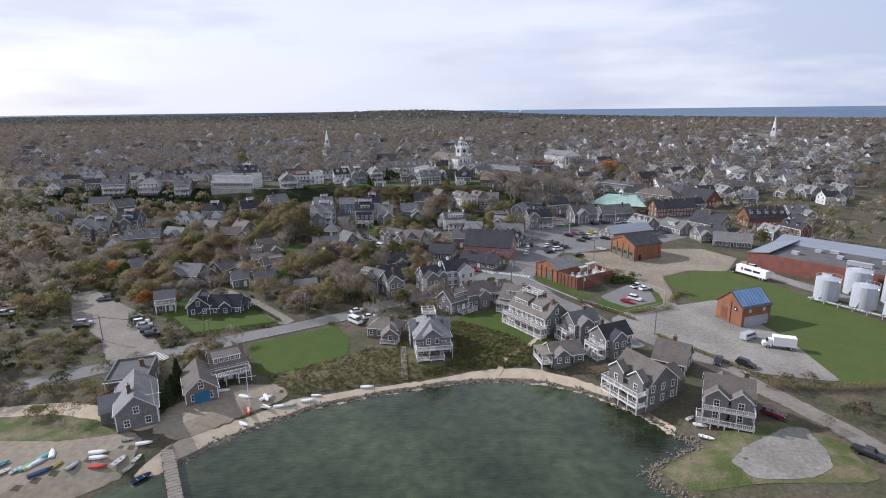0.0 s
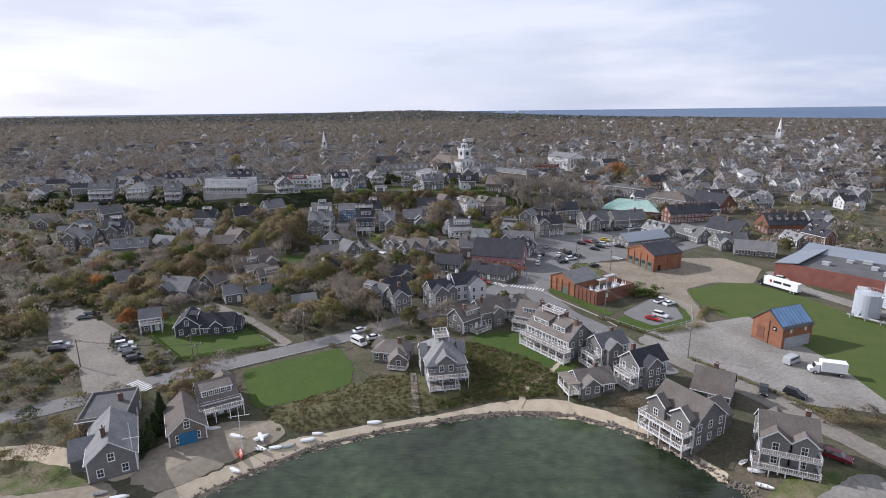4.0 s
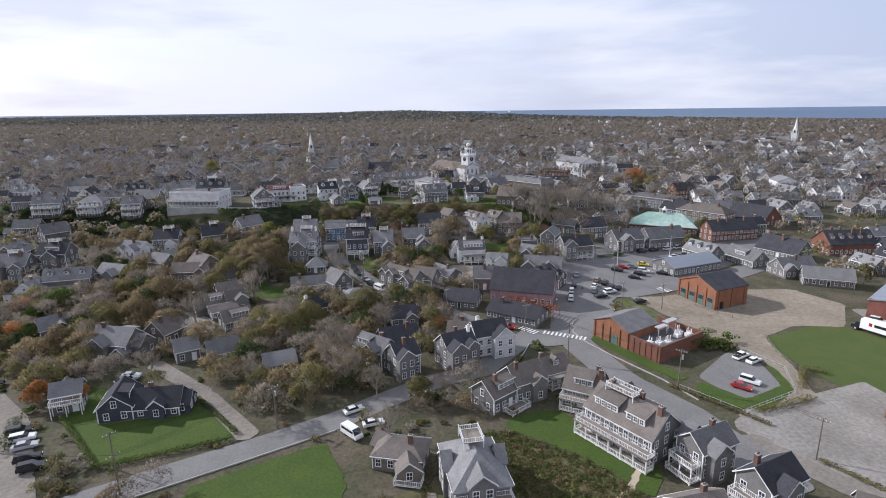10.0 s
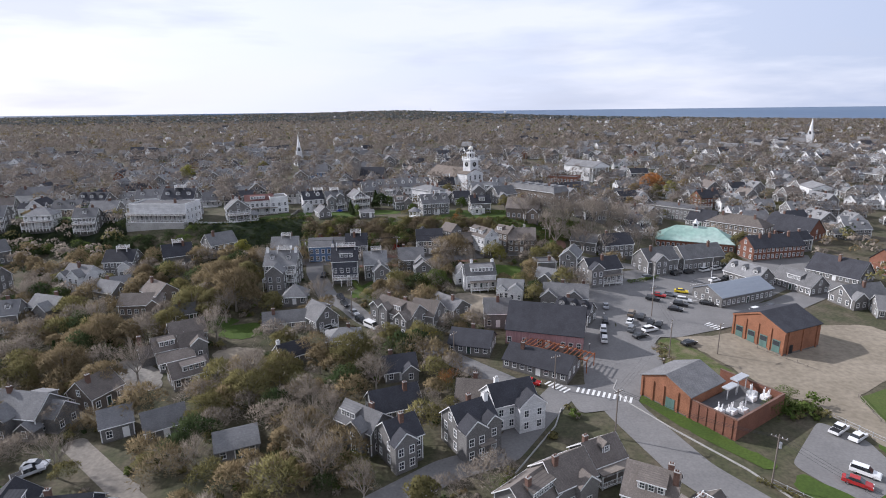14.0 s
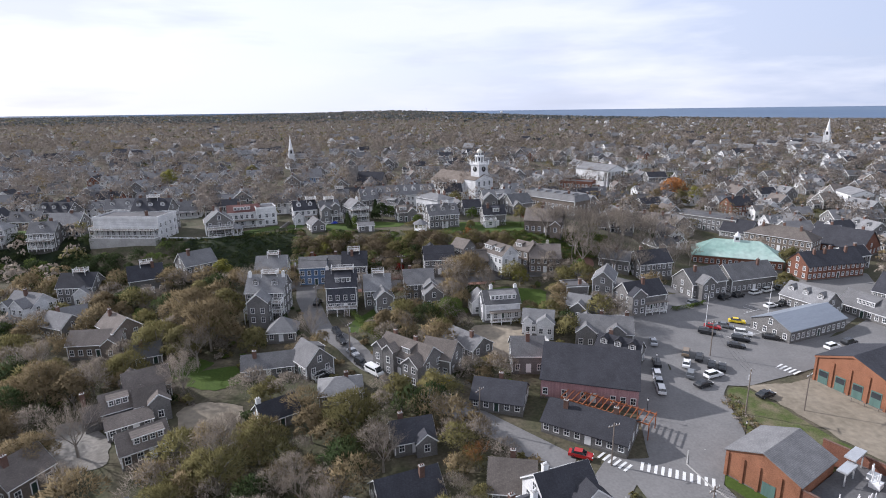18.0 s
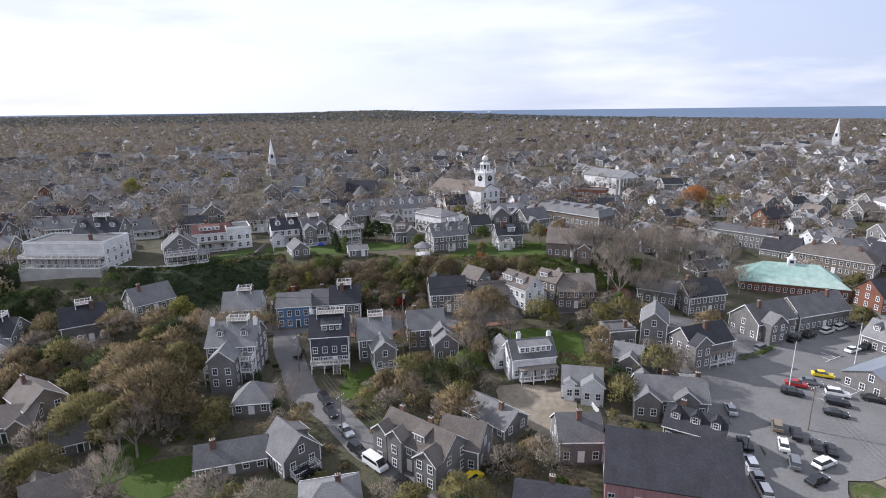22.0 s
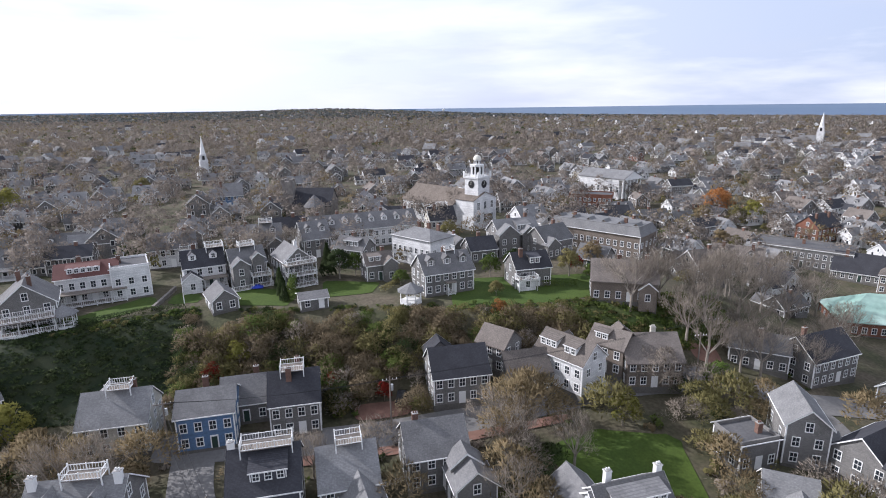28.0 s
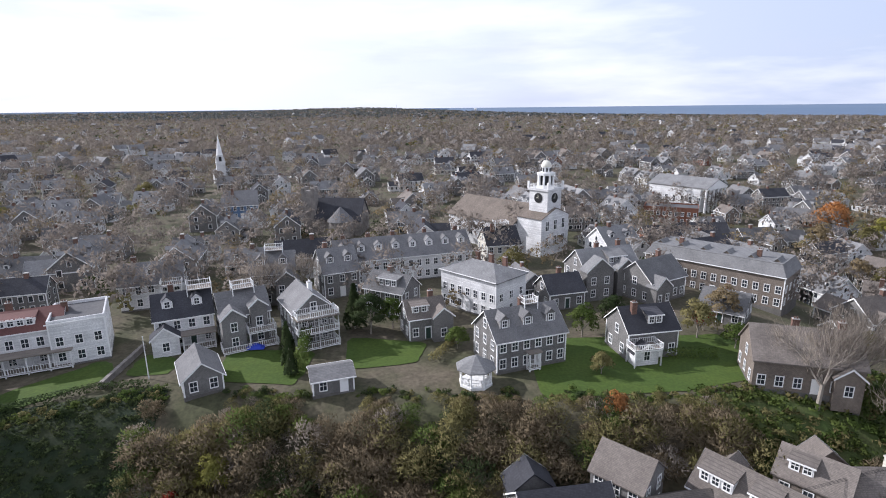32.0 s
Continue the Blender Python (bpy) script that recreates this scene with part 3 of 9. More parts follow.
drape("bramble_slope", [(14, 318), (22, 314), (34, 318), (52, 322), (56, 336), (36, 332), (14, 330)], BRAMBLE, 0.12, "green brambles below the houses on the bluff", "brambles")
drape("garden_grass", [(-8, 331.5), (14, 331.5), (36, 335), (30, 350), (-6, 352)], LAWN, 0.08, "grass round the houses on the bluff", "lawn")
drape("boat_yard", [(-62, 102), (-63, 112), (-52, 122), (-40, 122), (-37, 117.5), (-47, 108), (-56, 100)], DIRT, 0.06, "trodden sandy ground above the beach", "yard")
drape("shore_grass", [(-64, 103), (-70, 110), (-86, 113), (-110, 108), (-110, 100), (-80, 99)], ROUGH_GRASS, 0.09, "grass above the boat beach", "grass")
drape("white_path", ribbon([(-120, 108), (-100, 110.5), (-86, 112), (-76, 109.5), (-66, 106), (-62, 104)], 5.0), SAND, 0.12, "pale shell path to the pier", "path")
drape("lawn", [(51.5, 235), (54, 239), (58, 238.5), (61, 231), (65, 218), (72, 202), (66, 200), (56, 210), (47, 214.5), (49, 223)], ROUGH_GRASS, 0.1, "rough grass behind the brick substation", "lawn")
drape("lawn", [(35, 208.5), (38, 212), (44, 199), (49, 189), (53, 183), (50, 181), (41, 195)], LAWN, 0.1, "grass verge along the substation wall", "lawn")
drape("lawn", [(57, 168), (51, 176), (55, 181), (61, 172), (73, 177.5), (76, 189), (77, 186), (75, 176), (64, 167)], LAWN, 0.15, "grass round the parking pad", "lawn")
drape("lane", ribbon([(53, 158), (56, 151), (64, 139), (72, 124), (78, 110.5), (83, 98), (86, 80)], 5.5), SANDY, 0.11, "sandy asphalt lane behind the waterside houses", "lane")
drape("brick_pavement", ribbon([(-40, 299.2), (-24, 299.6), (-10, 301.2), (8, 303.5)], 2.2), PAVING, 0.2, "red brick pavement beside the street", "pavement")
drape("brick_pavement", [(-30, 308), (-20, 308.5), (-19, 313), (-30, 313)], PAVING, 0.16, "red brick parking court below the bluff", "pavement")
drape("brick_pavement", [(40, 316), (46, 315), (47, 320), (40, 320)], PAVING, 0.16, "red brick parking court", "pavement")
drape("lawn", [(-36, 270), (-30, 276), (-26, 284), (-31, 287), (-39, 276)], LAWN, 0.14, "small front lawn beside the street", "lawn")
drape("lawn", [(6, 282), (20, 280), (24, 296), (10, 300), (0, 296)], LAWN, 0.1, "shaded garden lawn under the trees", "lawn")
drape("lawn", [(-82, 246), (-74, 250), (-70, 258), (-80, 262)], LAWN, 0.1, "garden lawn under a broad tree", "lawn")
drape("lawn", [(-74, 247), (-66, 244), (-60, 248), (-64, 256), (-73, 254)], LAWN, 0.1, "shaded lawn beside shingled cottages", "lawn")
drape("gravel_court", [(-71.5, 237), (-66, 240), (-57, 238), (-56, 232), (-60, 227), (-66, 224.5)], DIRT, 0.12, "sandy court beside shingled cottages", "yard")
drape("terrace", [(-95, 234), (-87, 233), (-80, 226), (-77, 219), (-84, 217), (-91, 224)], GRAVEL, 0.12, "pale stone terrace beside shingled cottages", "terrace")

# ---- houses ----
KEEP = []   # discs that stay clear of trees and other houses: x, y, radius
rnd = random.Random(7)


def lattice(xs, zs, holes, y0, y1, frame_mat, glass_mat=None):
    """A connected window frame: cells between the lines xs and zs are solid but for the holes, which take panes if glass_mat is given."""
    b = Build(frame_mat, *([glass_mat] if glass_mat else []))
    nx, nz = len(xs), len(zs)
    b.v = [(x, y0, z) for z in zs for x in xs] + [(x, y1, z) for z in zs for x in xs]
    o = nx * nz

    def solid(i, k):
        return 0 <= i < nx - 1 and 0 <= k < nz - 1 and (i, k) not in holes

    for k in range(nz - 1):
        for i in range(nx - 1):
            a = k * nx + i
            if solid(i, k):
                b.f.append((a, a + 1, a + nx + 1, a + nx))
                b.m.append(0)
            elif glass_mat:
                b.f.append((o + a, o + a + 1, o + a + nx + 1, o + a + nx))
                b.m.append(1)
            if solid(i, k):
                for di, dk, p, q in ((-1, 0, a + nx, a), (1, 0, a + 1, a + nx + 1), (0, -1, a, a + 1), (0, 1, a + nx + 1, a + nx)):
                    if not solid(i + di, k + dk):
                        b.f.append((q, p, p + o, q + o))
                        b.m.append(0)
    return b


def window_meshes(w, h):
    t = 0.12
    xs, zs = [-w / 2 - t, -w / 2, -0.025, 0.025, w / 2, w / 2 + t], [-t - 0.04, 0, h / 2 - 0.03, h / 2 + 0.03, h, h + t]
    holes = {(1, 1), (3, 1), (1, 3), (3, 3)}
    f, both = lattice(xs, zs, holes, -0.07, 0.0, WHITE), lattice(xs, zs, holes, -0.07, 0.0, WHITE, GLASS)
    p = Build(GLASS).box(-w / 2, -0.015, 0, w / 2, 0.01, h)
    return f.mesh("window"), p.mesh("pane"), both.mesh("window")


WIN = {k: window_meshes(*k) for k in ((0.95, 1.45), (0.75, 1.0), (1.7, 1.45), (0.95, 1.7))}


def window(parent, m, size=(0.95, 1.45), near=False):
    fr, pn, both = WIN[size]
    if not near:
        return part("window", both, parent, at=m)
    w = part("window", fr, parent, at=m)
    part("pane", pn, w)
    return w


def door_mesh(mat):
    return Build(mat, WHITE).box(-0.45, -0.05, 0, 0.45, 0.02, 2.05).box(-0.62, -0.08, 0, -0.45, 0.02, 2.2, 1).box(0.45, -0.08, 0, 0.62, 0.02, 2.2, 1).box(-0.62, -0.08, 2.05, 0.62, 0.02, 2.3, 1).mesh("door")


DOORS = [door_mesh(DOOR_DARK), door_mesh(DOOR_RED), door_mesh(WHITE)]


def railing(b, x0, y0, x1, y1, z, h=0.95, mi=0, gap=0.35):
    """A white balustrade from one point to the other."""
    n = max(2, int(math.hypot(x1 - x0, y1 - y0) / gap))
    for zz in (z + 0.12, z + h):
        d = Vector((x1 - x0, y1 - y0)).normalized() * 0.04
        b.slab([(x0 - d.y, y0 + d.x, zz), (x0 + d.y, y0 - d.x, zz), (x1 + d.y, y1 - d.x, zz), (x1 - d.y, y1 + d.x, zz)], 0.08, mi)
    for i in range(n + 1):
        u = i / n
        r = 0.06 if i % 6 == 0 or i == n else 0.025
        x, y = x0 + (x1 - x0) * u, y0 + (y1 - y0) * u
        b.box(x - r, y - r, z, x + r, y + r, z + h + (0.1 if r > 0.05 else 0), mi)


def v_roof(b, x0, x1, m, c, z0, z1, th, mi=0, swap=False):
    """Two roof slopes meeting in a ridge, as one solid; the ridge runs along x, or along y where swap is set."""
    prof = [(m - c, z0), (m, z1), (m + c, z0), (m + c, z0 - th), (m, z1 - th), (m - c, z0 - th)]

    def p(x, q):
        return (prof[q][0], x, prof[q][1]) if swap else (x, prof[q][0], prof[q][1])

    def f(*pts):
        b.face(list(pts)[::-1] if swap else list(pts), mi)

    for q in range(6):
        w = (q + 1) % 6
        f(p(x0, w), p(x0, q), p(x1, q), p(x1, w))
    for x, d in ((x0, 1), (x1, -1)):
        f(*[p(x, q) for q in (0, 1, 4, 5)][::d])
        f(*[p(x, q) for q in (1, 2, 3, 4)][::d])


def gable_roof(b, L, W, eave, rise, over=0.35, th=0.2, ends=0.3):
    s = rise / (W / 2)
    a, c = L / 2 + ends, W / 2 + over
    z0, z1 = eave - s * over + th, eave + rise + th
    v_roof(b, -a, a, 0.0, c, z0, z1, th)


def hip_roof(b, L, W, eave, rise, over=0.4, th=0.2):
    a, c, r = L / 2 + over, W / 2 + over, max(0.0, (L - W) / 2) + 0.3
    z0, z1 = eave + th * 0.6, eave + rise + th
    top = [(-a, -c, z0), (a, -c, z0), (a, c, z0), (-a, c, z0), (-r, 0, z1), (r, 0, z1)]
    low = [(x, y, z - th) for x, y, z in top]
    for q in ((0, 1, 5, 4), (1, 2, 5), (2, 3, 4, 5), (3, 0, 4)):
        b.face([top[n] for n in q])
        b.face([low[n] for n in reversed(q)])
    for n in range(4):
        m = (n + 1) % 4
        b.face([low[n], low[m], top[m], top[n]])


def chimney(parent, x, y, z0, z1, w=0.9, d=0.7, mat=None, flues=True):
    b = Build(mat or BRICK_CH, CONC)
    b.box(x - w / 2, y - d / 2, z0, x + w / 2, y + d / 2, z1 - 0.25)
    b.box(x - w / 2 - 0.07, y - d / 2 - 0.07, z1 - 0.25, x + w / 2 + 0.07, y + d / 2 + 0.07, z1 - 0.08)
    b.box(x - w / 2 - 0.02, y - d / 2 - 0.02, z1 - 0.08, x + w / 2 + 0.02, y + d / 2 + 0.02, z1, 1)
    if flues:
        b.cone(x - w * 0.2, y, z1, z1 + 0.3, 0.13, 0.11, 8).cone(x + w * 0.2, y, z1, z1 + 0.3, 0.13, 0.11, 8)
    return part("chimney", b, parent)


def dormer(parent, x, side, W, eave, rise, wall, roof, w=1.7, near=False):
    """A gabled dormer on the slope towards side (-1 or 1)."""
    s = rise / (W / 2)
    yf = W / 2 * 0.62
    zb = eave + rise - s * yf + 0.1
    h, r = 1.35, 0.75
    zt = zb + h
    yb = max(0.0, (eave + rise - zt) / s)
    yr = max(0.0, (eave + rise - zt - r) / s)
    b = Build(wall, roof, WHITE)
    k = side
    b.face([(-w / 2, k * yf, zb), (w / 2, k * yf, zb), (w / 2, k * yf, zt), (0, k * yf, zt + r), (-w / 2, k * yf, zt)])
    for q in (-1, 1):
        b.face([(q * w / 2, k * yf, zb), (q * w / 2, k * yf, zt), (q * w / 2, k * yb, zt)])
        o = q * (w / 2 + 0.18)
        b.slab([(o, k * (yf + 0.2), zt - 0.1), (0, k * (yf + 0.2), zt + r + 0.12), (0, k * yr, zt + r + 0.12), (o, k * yb, zt - 0.1)][::(1 if q * k < 0 else -1)], 0.12, 1)
        b.box(min(q * w / 2, q * (w / 2 - 0.14)), min(k * yf, k * (yf + 0.04)), zb, max(q * w / 2, q * (w / 2 - 0.14)), max(k * yf, k * (yf + 0.04)), zt, 2)
    d = part("dormer", b, parent, at=Matrix.Translation((x, 0, 0)))
    m = Matrix.Translation((0, k * (yf + 0.02), zb + 0.2)) @ pose(0, 0, 0, 0, 0, 0 if k < 0 else 180)
    window(d, m, (0.75, 1.0), near)
    return d


def shed_dormer(parent, x, side, W, eave, rise, wall, roof, w=4.5, near=False):
    """A long dormer with a row of windows under a flat-pitched roof, on the slope towards side (-1 or 1)."""
    s, k = rise / (W / 2), side
    yf, yb = W / 2 * 0.74, W / 2 * 0.12
    zb, zt, zr = eave + rise - s * yf + 0.1, eave + rise - s * yf + 1.65, eave + rise - s * yb + 0.26
    zt = min(zt, zr - 0.35)
    b = Build(wall, roof, WHITE)
    b.box(-w / 2, min(k * yf, k * yb), zb - 0.3, w / 2, max(k * yf, k * yb), zt - 0.12)
    for q in (-1, 1):
        b.face([(q * w / 2, k * yf, zt - 0.12), (q * w / 2, k * yb, zt - 0.12), (q * w / 2, k * yb, zr - 0.14)])
        x0, x1 = sorted((q * w / 2, q * (w / 2 - 0.14)))
        y0, y1 = sorted((k * yf, k * (yf + 0.04)))
        b.box(x0, y0, zb, x1, y1, zt, 2)
    o = w / 2 + 0.2
    b.slab([(-o, k * (yf + 0.3), zt - 0.02), (o, k * (yf + 0.3), zt - 0.02), (o, k * yb, zr), (-o, k * yb, zr)][::(1 if k < 0 else -1)], 0.14, 1)
    y0, y1 = sorted((k * (yf + 0.3), k * (yf + 0.34)))
    b.box(-o, y0, zt - 0.2, o, y1, zt, 2)
    d = part("shed_dormer", b, parent, at=Matrix.Translation((x, 0, 0)))
    n = max(1, int(w / 1.25))
    for i in range(n):
        window(d, Matrix.Translation((-w / 2 + w * (i + 0.5) / n, k * (yf + 0.02), zb + 0.2)) @ pose(0, 0, 0, 0, 0, 0 if k < 0 else 180), (0.75, 1.0), near)
    return d


def steps(parent, x, y, z, n=6, w=1.6):
    """A flight of white steps that descends from a deck's edge towards -y."""
    b = Build(WHITE, WOOD_GREY)
    for i in range(n):
        b.box(x - w / 2, y - 0.3 * (i + 1), z - z / n * (i + 1) - 0.1, x + w / 2, y - 0.3 * i, z - z / n * (i + 1) + 0.06, 1)
    for q in (-1, 1):
        b.slab([(x + q * w / 2 - 0.04, y, z + 0.9), (x + q * w / 2 + 0.04, y, z + 0.9), (x + q * w / 2 + 0.04, y - 0.3 * n, 0.9), (x + q * w / 2 - 0.04, y - 0.3 * n, 0.9)][::-1], 0.08)
        for i in range(0, n + 1, 2):
            b.box(x + q * w / 2 - 0.04, y - 0.3 * i - 0.04, z - z / n * i - 0.2, x + q * w / 2 + 0.04, y - 0.3 * i + 0.04, z - z / n * i + 0.9)
    return part("steps", b, parent, "white wooden steps")


def roof_walk(parent, x, z, w=3.6, d=2.4):
    b = Build(WHITE, WOOD_GREY)
    b.box(x - w / 2, -d / 2, z - 0.12, x + w / 2, d / 2, z, 1)
    for px in (-w / 2, w / 2):
        for py in (-d / 2, d / 2):
            b.box(x + px - 0.07, py - 0.07, z - 1.2, x + px + 0.07, py + 0.07, z + 1.15)
    for y in (-d / 2, d / 2):
        railing(b, x - w / 2, y, x + w / 2, y, z)
    for px in (-w / 2, w / 2):
        railing(b, x + px, -d / 2, x + px, d / 2, z)
    return part("roof_walk", b, parent, "white railed roof walk")


def deck(parent, x0, y0, x1, y1, z, roofed=False, posts=True):
    """A railed deck or porch on posts."""
    x0, x1, y0, y1 = min(x0, x1), max(x0, x1), min(y0, y1), max(y0, y1)
    b = Build(WHITE, WOOD_GREY)
    b.box(x0, y0, z - 0.2, x1, y1, z, 1)
    b.box(x0 - 0.03, y0 - 0.03, z - 0.26, x1 + 0.03, y1 + 0.03, z - 0.08)
    if posts:
        nx, ny = max(1, int((x1 - x0) / 2.6)), max(1, int((y1 - y0) / 2.6))
        spots = {(x0 + 0.1 + (x1 - x0 - 0.2) * i / nx, yy) for i in range(nx + 1) for yy in (y0 + 0.1, y1 - 0.1)} | {(xx, y0 + 0.1 + (y1 - y0 - 0.2) * i / ny) for i in range(ny + 1) for xx in (x0 + 0.1, x1 - 0.1)}
        for x, y in sorted(spots):
            b.box(x - 0.09, y - 0.09, -0.9, x + 0.09, y + 0.09, z + (2.5 if roofed else 0))
    for q in ((x0, y0, x1, y0), (x0, y0, x0, y1), (x1, y0, x1, y1), (x0, y1, x1, y1)):
        railing(b, *q, z)
    if roofed:
        b.box(x0 - 0.2, y0 - 0.2, z + 2.5, x1 + 0.2, y1 + 0.2, z + 2.7, 1)
    return part("deck" if not roofed else "porch", b, parent, "white railed wooden deck")


WALL_WORD = {SHINGLE: "grey cedar-shingled", SHINGLE_BROWN: "brown-grey shingled", SHINGLE_DARK: "dark grey shingled", CLAP_WHITE: "white clapboard", CLAP_CREAM: "cream clapboard",
             CLAP_BLUE: "blue clapboard", PINK_WALL: "faded red boarded", BRICK_ORANGE: "orange brick", BRICK_RED: "red brick"}
ROOF_WORD = {ROOF_GREY: "grey shingle roof", ROOF_DARK: "dark slate-grey roof", ROOF_BROWN: "weathered wooden roof", ROOF_LIGHT: "pale grey roof", ROOF_METAL: "grey sheet-metal roof",
             ROOF_GREEN: "pale green copper roof", ROOF_RED: "dull red roof", TAR: "flat tarred roof"}


def wing(parent, x, y, rot, L, W, hr, wall, roof, near=False):
    """A lower gabled block against a house; its ridge runs along its own x axis and its free end is at +x."""
    rise = min(0.42 * W, hr - 2.2)
    e, a, c = hr - rise, L / 2, W / 2
    b = Build(wall)
    b.box(-a, -c, -1.5, a, c, e)
    for q in (-1, 1):
        b.face([(q * a, -q * c, e), (q * a, q * c, e), (q * a, 0, hr)])
    w = part("wing", b, parent, at=Matrix.Translation((x, y, 0)) @ pose(0, 0, 0, 0, 0, rot))
    r = Build(roof)
    gable_roof(r, L, W, e, rise, 0.3, 0.18, 0.25)
    part("roof", r, w)
    t = Build(WHITE)
    s = rise / c
    for p in (-1, 1):
        z = e - s * 0.33
        pts = [(a + .29, p * (c + .33), z + .22), (a + .29, 0, hr + .2), (a + .29, 0, hr - .12), (a + .29, p * (c + .33), z - .08)]
        t.face(pts)
        t.face([(v[0] - 0.05, v[1], v[2]) for v in pts][::-1])
    tagged(part("white_trim", t, w), kind="stuff")
    for k in range(max(1, int(e / 2.55))):
        z = 0.95 + 2.7 * k
        for y in ((-c * 0.5, c * 0.5) if W > 4.5 else (0,)):
            window(w, Matrix.Translation((a + 0.015, y, z)) @ pose(0, 0, 0, 0, 0, 90), near=near)
        if L > 4:
            for sd in (-1, 1):
                window(w, Matrix.Translation((a * 0.25, sd * (c + 0.015), z)) @ pose(0, 0, 0, 0, 0, 0 if sd < 0 else 180), near=near)
    return w


def house(x, y, rot, L, W, hr, wall=SHINGLE, roof=ROOF_GREY, kind="gable", pitch=0.42, chim=1, dorm=0, dorm_back=0, walk=False, near=False, win=1.0,
          label="", category="house", group="", decks=(), base=None, doors=1, trim=True, rows=None, name="house", wings=(), sheds=(), chims=None, deck_walk=None, stair=None):
    """A house with its ridge along its own x axis; hr is the height of its ridge over the ground."""
    base = gz(x, y) if base is None else base
    KEEP.append((x, y, math.hypot(L, W) * 0.46))
    # the front yard stays open
    KEEP.append((x * (1 - (W * 0.5 + 3) / max(y, 60)), y - W * 0.5 - 3, max(4.0, min(L, 16) * 0.42)))
    if not label:
        label = f"{WALL_WORD[wall]} {'house' if hr > 6.2 else 'cottage'} with a {ROOF_WORD[roof]}" + (", dormers" if dorm else "") + (", white trim" if trim else "")
    h = thing(name, Matrix.Translation((x, y, base)) @ pose(0, 0, 0, 0, 0, rot), label, category, group)
    rise = {"gable": pitch * W, "hip": pitch * W * 0.8, "flat": 0.6, "mansard": 3.0}[kind]
    rise = min(rise, max(hr - 2.5, 0.6))
    eave = hr - rise
    a, c = L / 2, W / 2
    b = Build(wall, FOOTING)
    b.box(-a, -c, -0.0, a, c, eave)
    b.box(-a - 0.05, -c - 0.05, -2.2, a + 0.05, c + 0.05, 0.3, 1)
    if kind == "gable":
        for q in (-1, 1):
            b.face([(q * a, -q * c, eave), (q * a, q * c, eave), (q * a, 0, hr)])
    part("wall", b, h)
    r = Build(roof, wall)
    if kind == "gable":
        gable_roof(r, L, W, eave, rise)
    elif kind == "hip":
        hip_roof(r, L, W, eave, rise)
    elif kind == "mansard":
        i = 1.1
        for pts in ([(-a - .2, -c - .2), (a + .2, -c - .2), (a - i, -c + i), (-a + i, -c + i)], [(a + .2, -c - .2), (a + .2, c + .2), (a - i, c - i), (a - i, -c + i)],
                    [(a + .2, c + .2), (-a - .2, c + .2), (-a + i, c - i), (a - i, c - i)], [(-a - .2, c + .2), (-a - .2, -c - .2), (-a + i, -c + i), (-a + i, c - i)]):
            r.face([(*pts[0], eave), (*pts[1], eave), (*pts[2], hr - .5), (*pts[3], hr - .5)])
        r.slab([(-a + i, -c + i, hr - .3), (a - i, -c + i, hr - .3), (a - i, c - i, hr - .3), (-a + i, c - i, hr - .3)], 0.2)
    else:
        r.slab([(-a + .25, -c + .25, eave + .1), (a - .25, -c + .25, eave + .1), (a - .25, c - .25, eave + .1), (-a + .25, c - .25, eave + .1)], 0.2)
        for x0, y0, x1, y1 in ((-a, -c, a, -c + .25), (-a, c - .25, a, c), (-a, -c + .25, -a + .25, c - .25), (a - .25, -c + .25, a, c - .25)):
            r.box(x0, y0, eave, x1, y1, hr, 1)
    part("roof", r, h)
    if trim:
        t = Build(WHITE)
        w = 0.17
        for q in (-1, 1):
            for p in (-1, 1):
                x0, x1 = sorted((q * (a + 0.03), q * (a - w)))
                y0, y1 = sorted((p * (c + 0.03), p * (c - w)))
                t.box(x0, y0, 0.25, x1, y1, eave)
        if kind == "gable":
            s = rise / c
            for q in (-1, 1):
                e = q * (a + 0.34)
                for p in (-1, 1):
                    o = c + 0.38
                    zz = eave - s * 0.38
                    pts = [(e, p * o, zz + .22), (e, 0, hr + .21), (e, 0, hr - .02), (e, p * o, zz + .0)]
                    t.face(pts)
                    t.face([(v[0] - q * 0.05, v[1], v[2]) for v in pts][::-1])
        for p in (-1, 1):
            o = 0.36 if kind == "gable" else 0.42
            zz = eave - (rise / c * o if kind == "gable" else -0.08)
            y0, y1 = sorted((p * (c + o), p * (c + o + 0.07)))
            t.box(-a - .3, y0, zz + 0.02, a + .3, y1, zz + 0.2)
        tagged(part("white_trim", t, h), kind="stuff")
    # windows and doors
    n_rows = rows or max(1, int((eave - 0.2) / 2.55))
    for side in (-1, 1):
        n = max(2, int(L / (2.05 if side < 0 or near else 4.0)))
        for k in range(n_rows):
            z = 0.95 + 2.7 * k
            if z + 1.6 > eave + 0.1:
                break
            for i in range(n):
                xx = -a + L * (i + 0.5) / n
                if k == 0 and doors and i == n // 2 and side == -1:
                    part("door", DOORS[rnd.choice((0, 2, 2))], h, at=Matrix.Translation((xx, -c - 0.01, 0.25)))
                    continue
                if rnd.random() < win:
                    window(h, Matrix.Translation((xx, side * (c + 0.015), z)) @ pose(0, 0, 0, 0, 0, 0 if side < 0 else 180), near=near)
        n = max(2, int(W / 2.7))
        for k in range(n_rows + 1):
            z = 0.95 + 2.7 * k
            attic = z + 1.6 > eave + 0.1
            if attic and (kind != "gable" or z + 2.1 > hr - 0.2):
                break
            for i in range(1 if attic else n):
                yy = 0 if attic else -c + W * (i + 0.5) / n
                if rnd.random() < win:
                    window(h, Matrix.Translation((side * (a + 0.015), yy, z)) @ pose(0, 0, 0, 0, 0, 90 * side), near=near)
            if attic:
                break
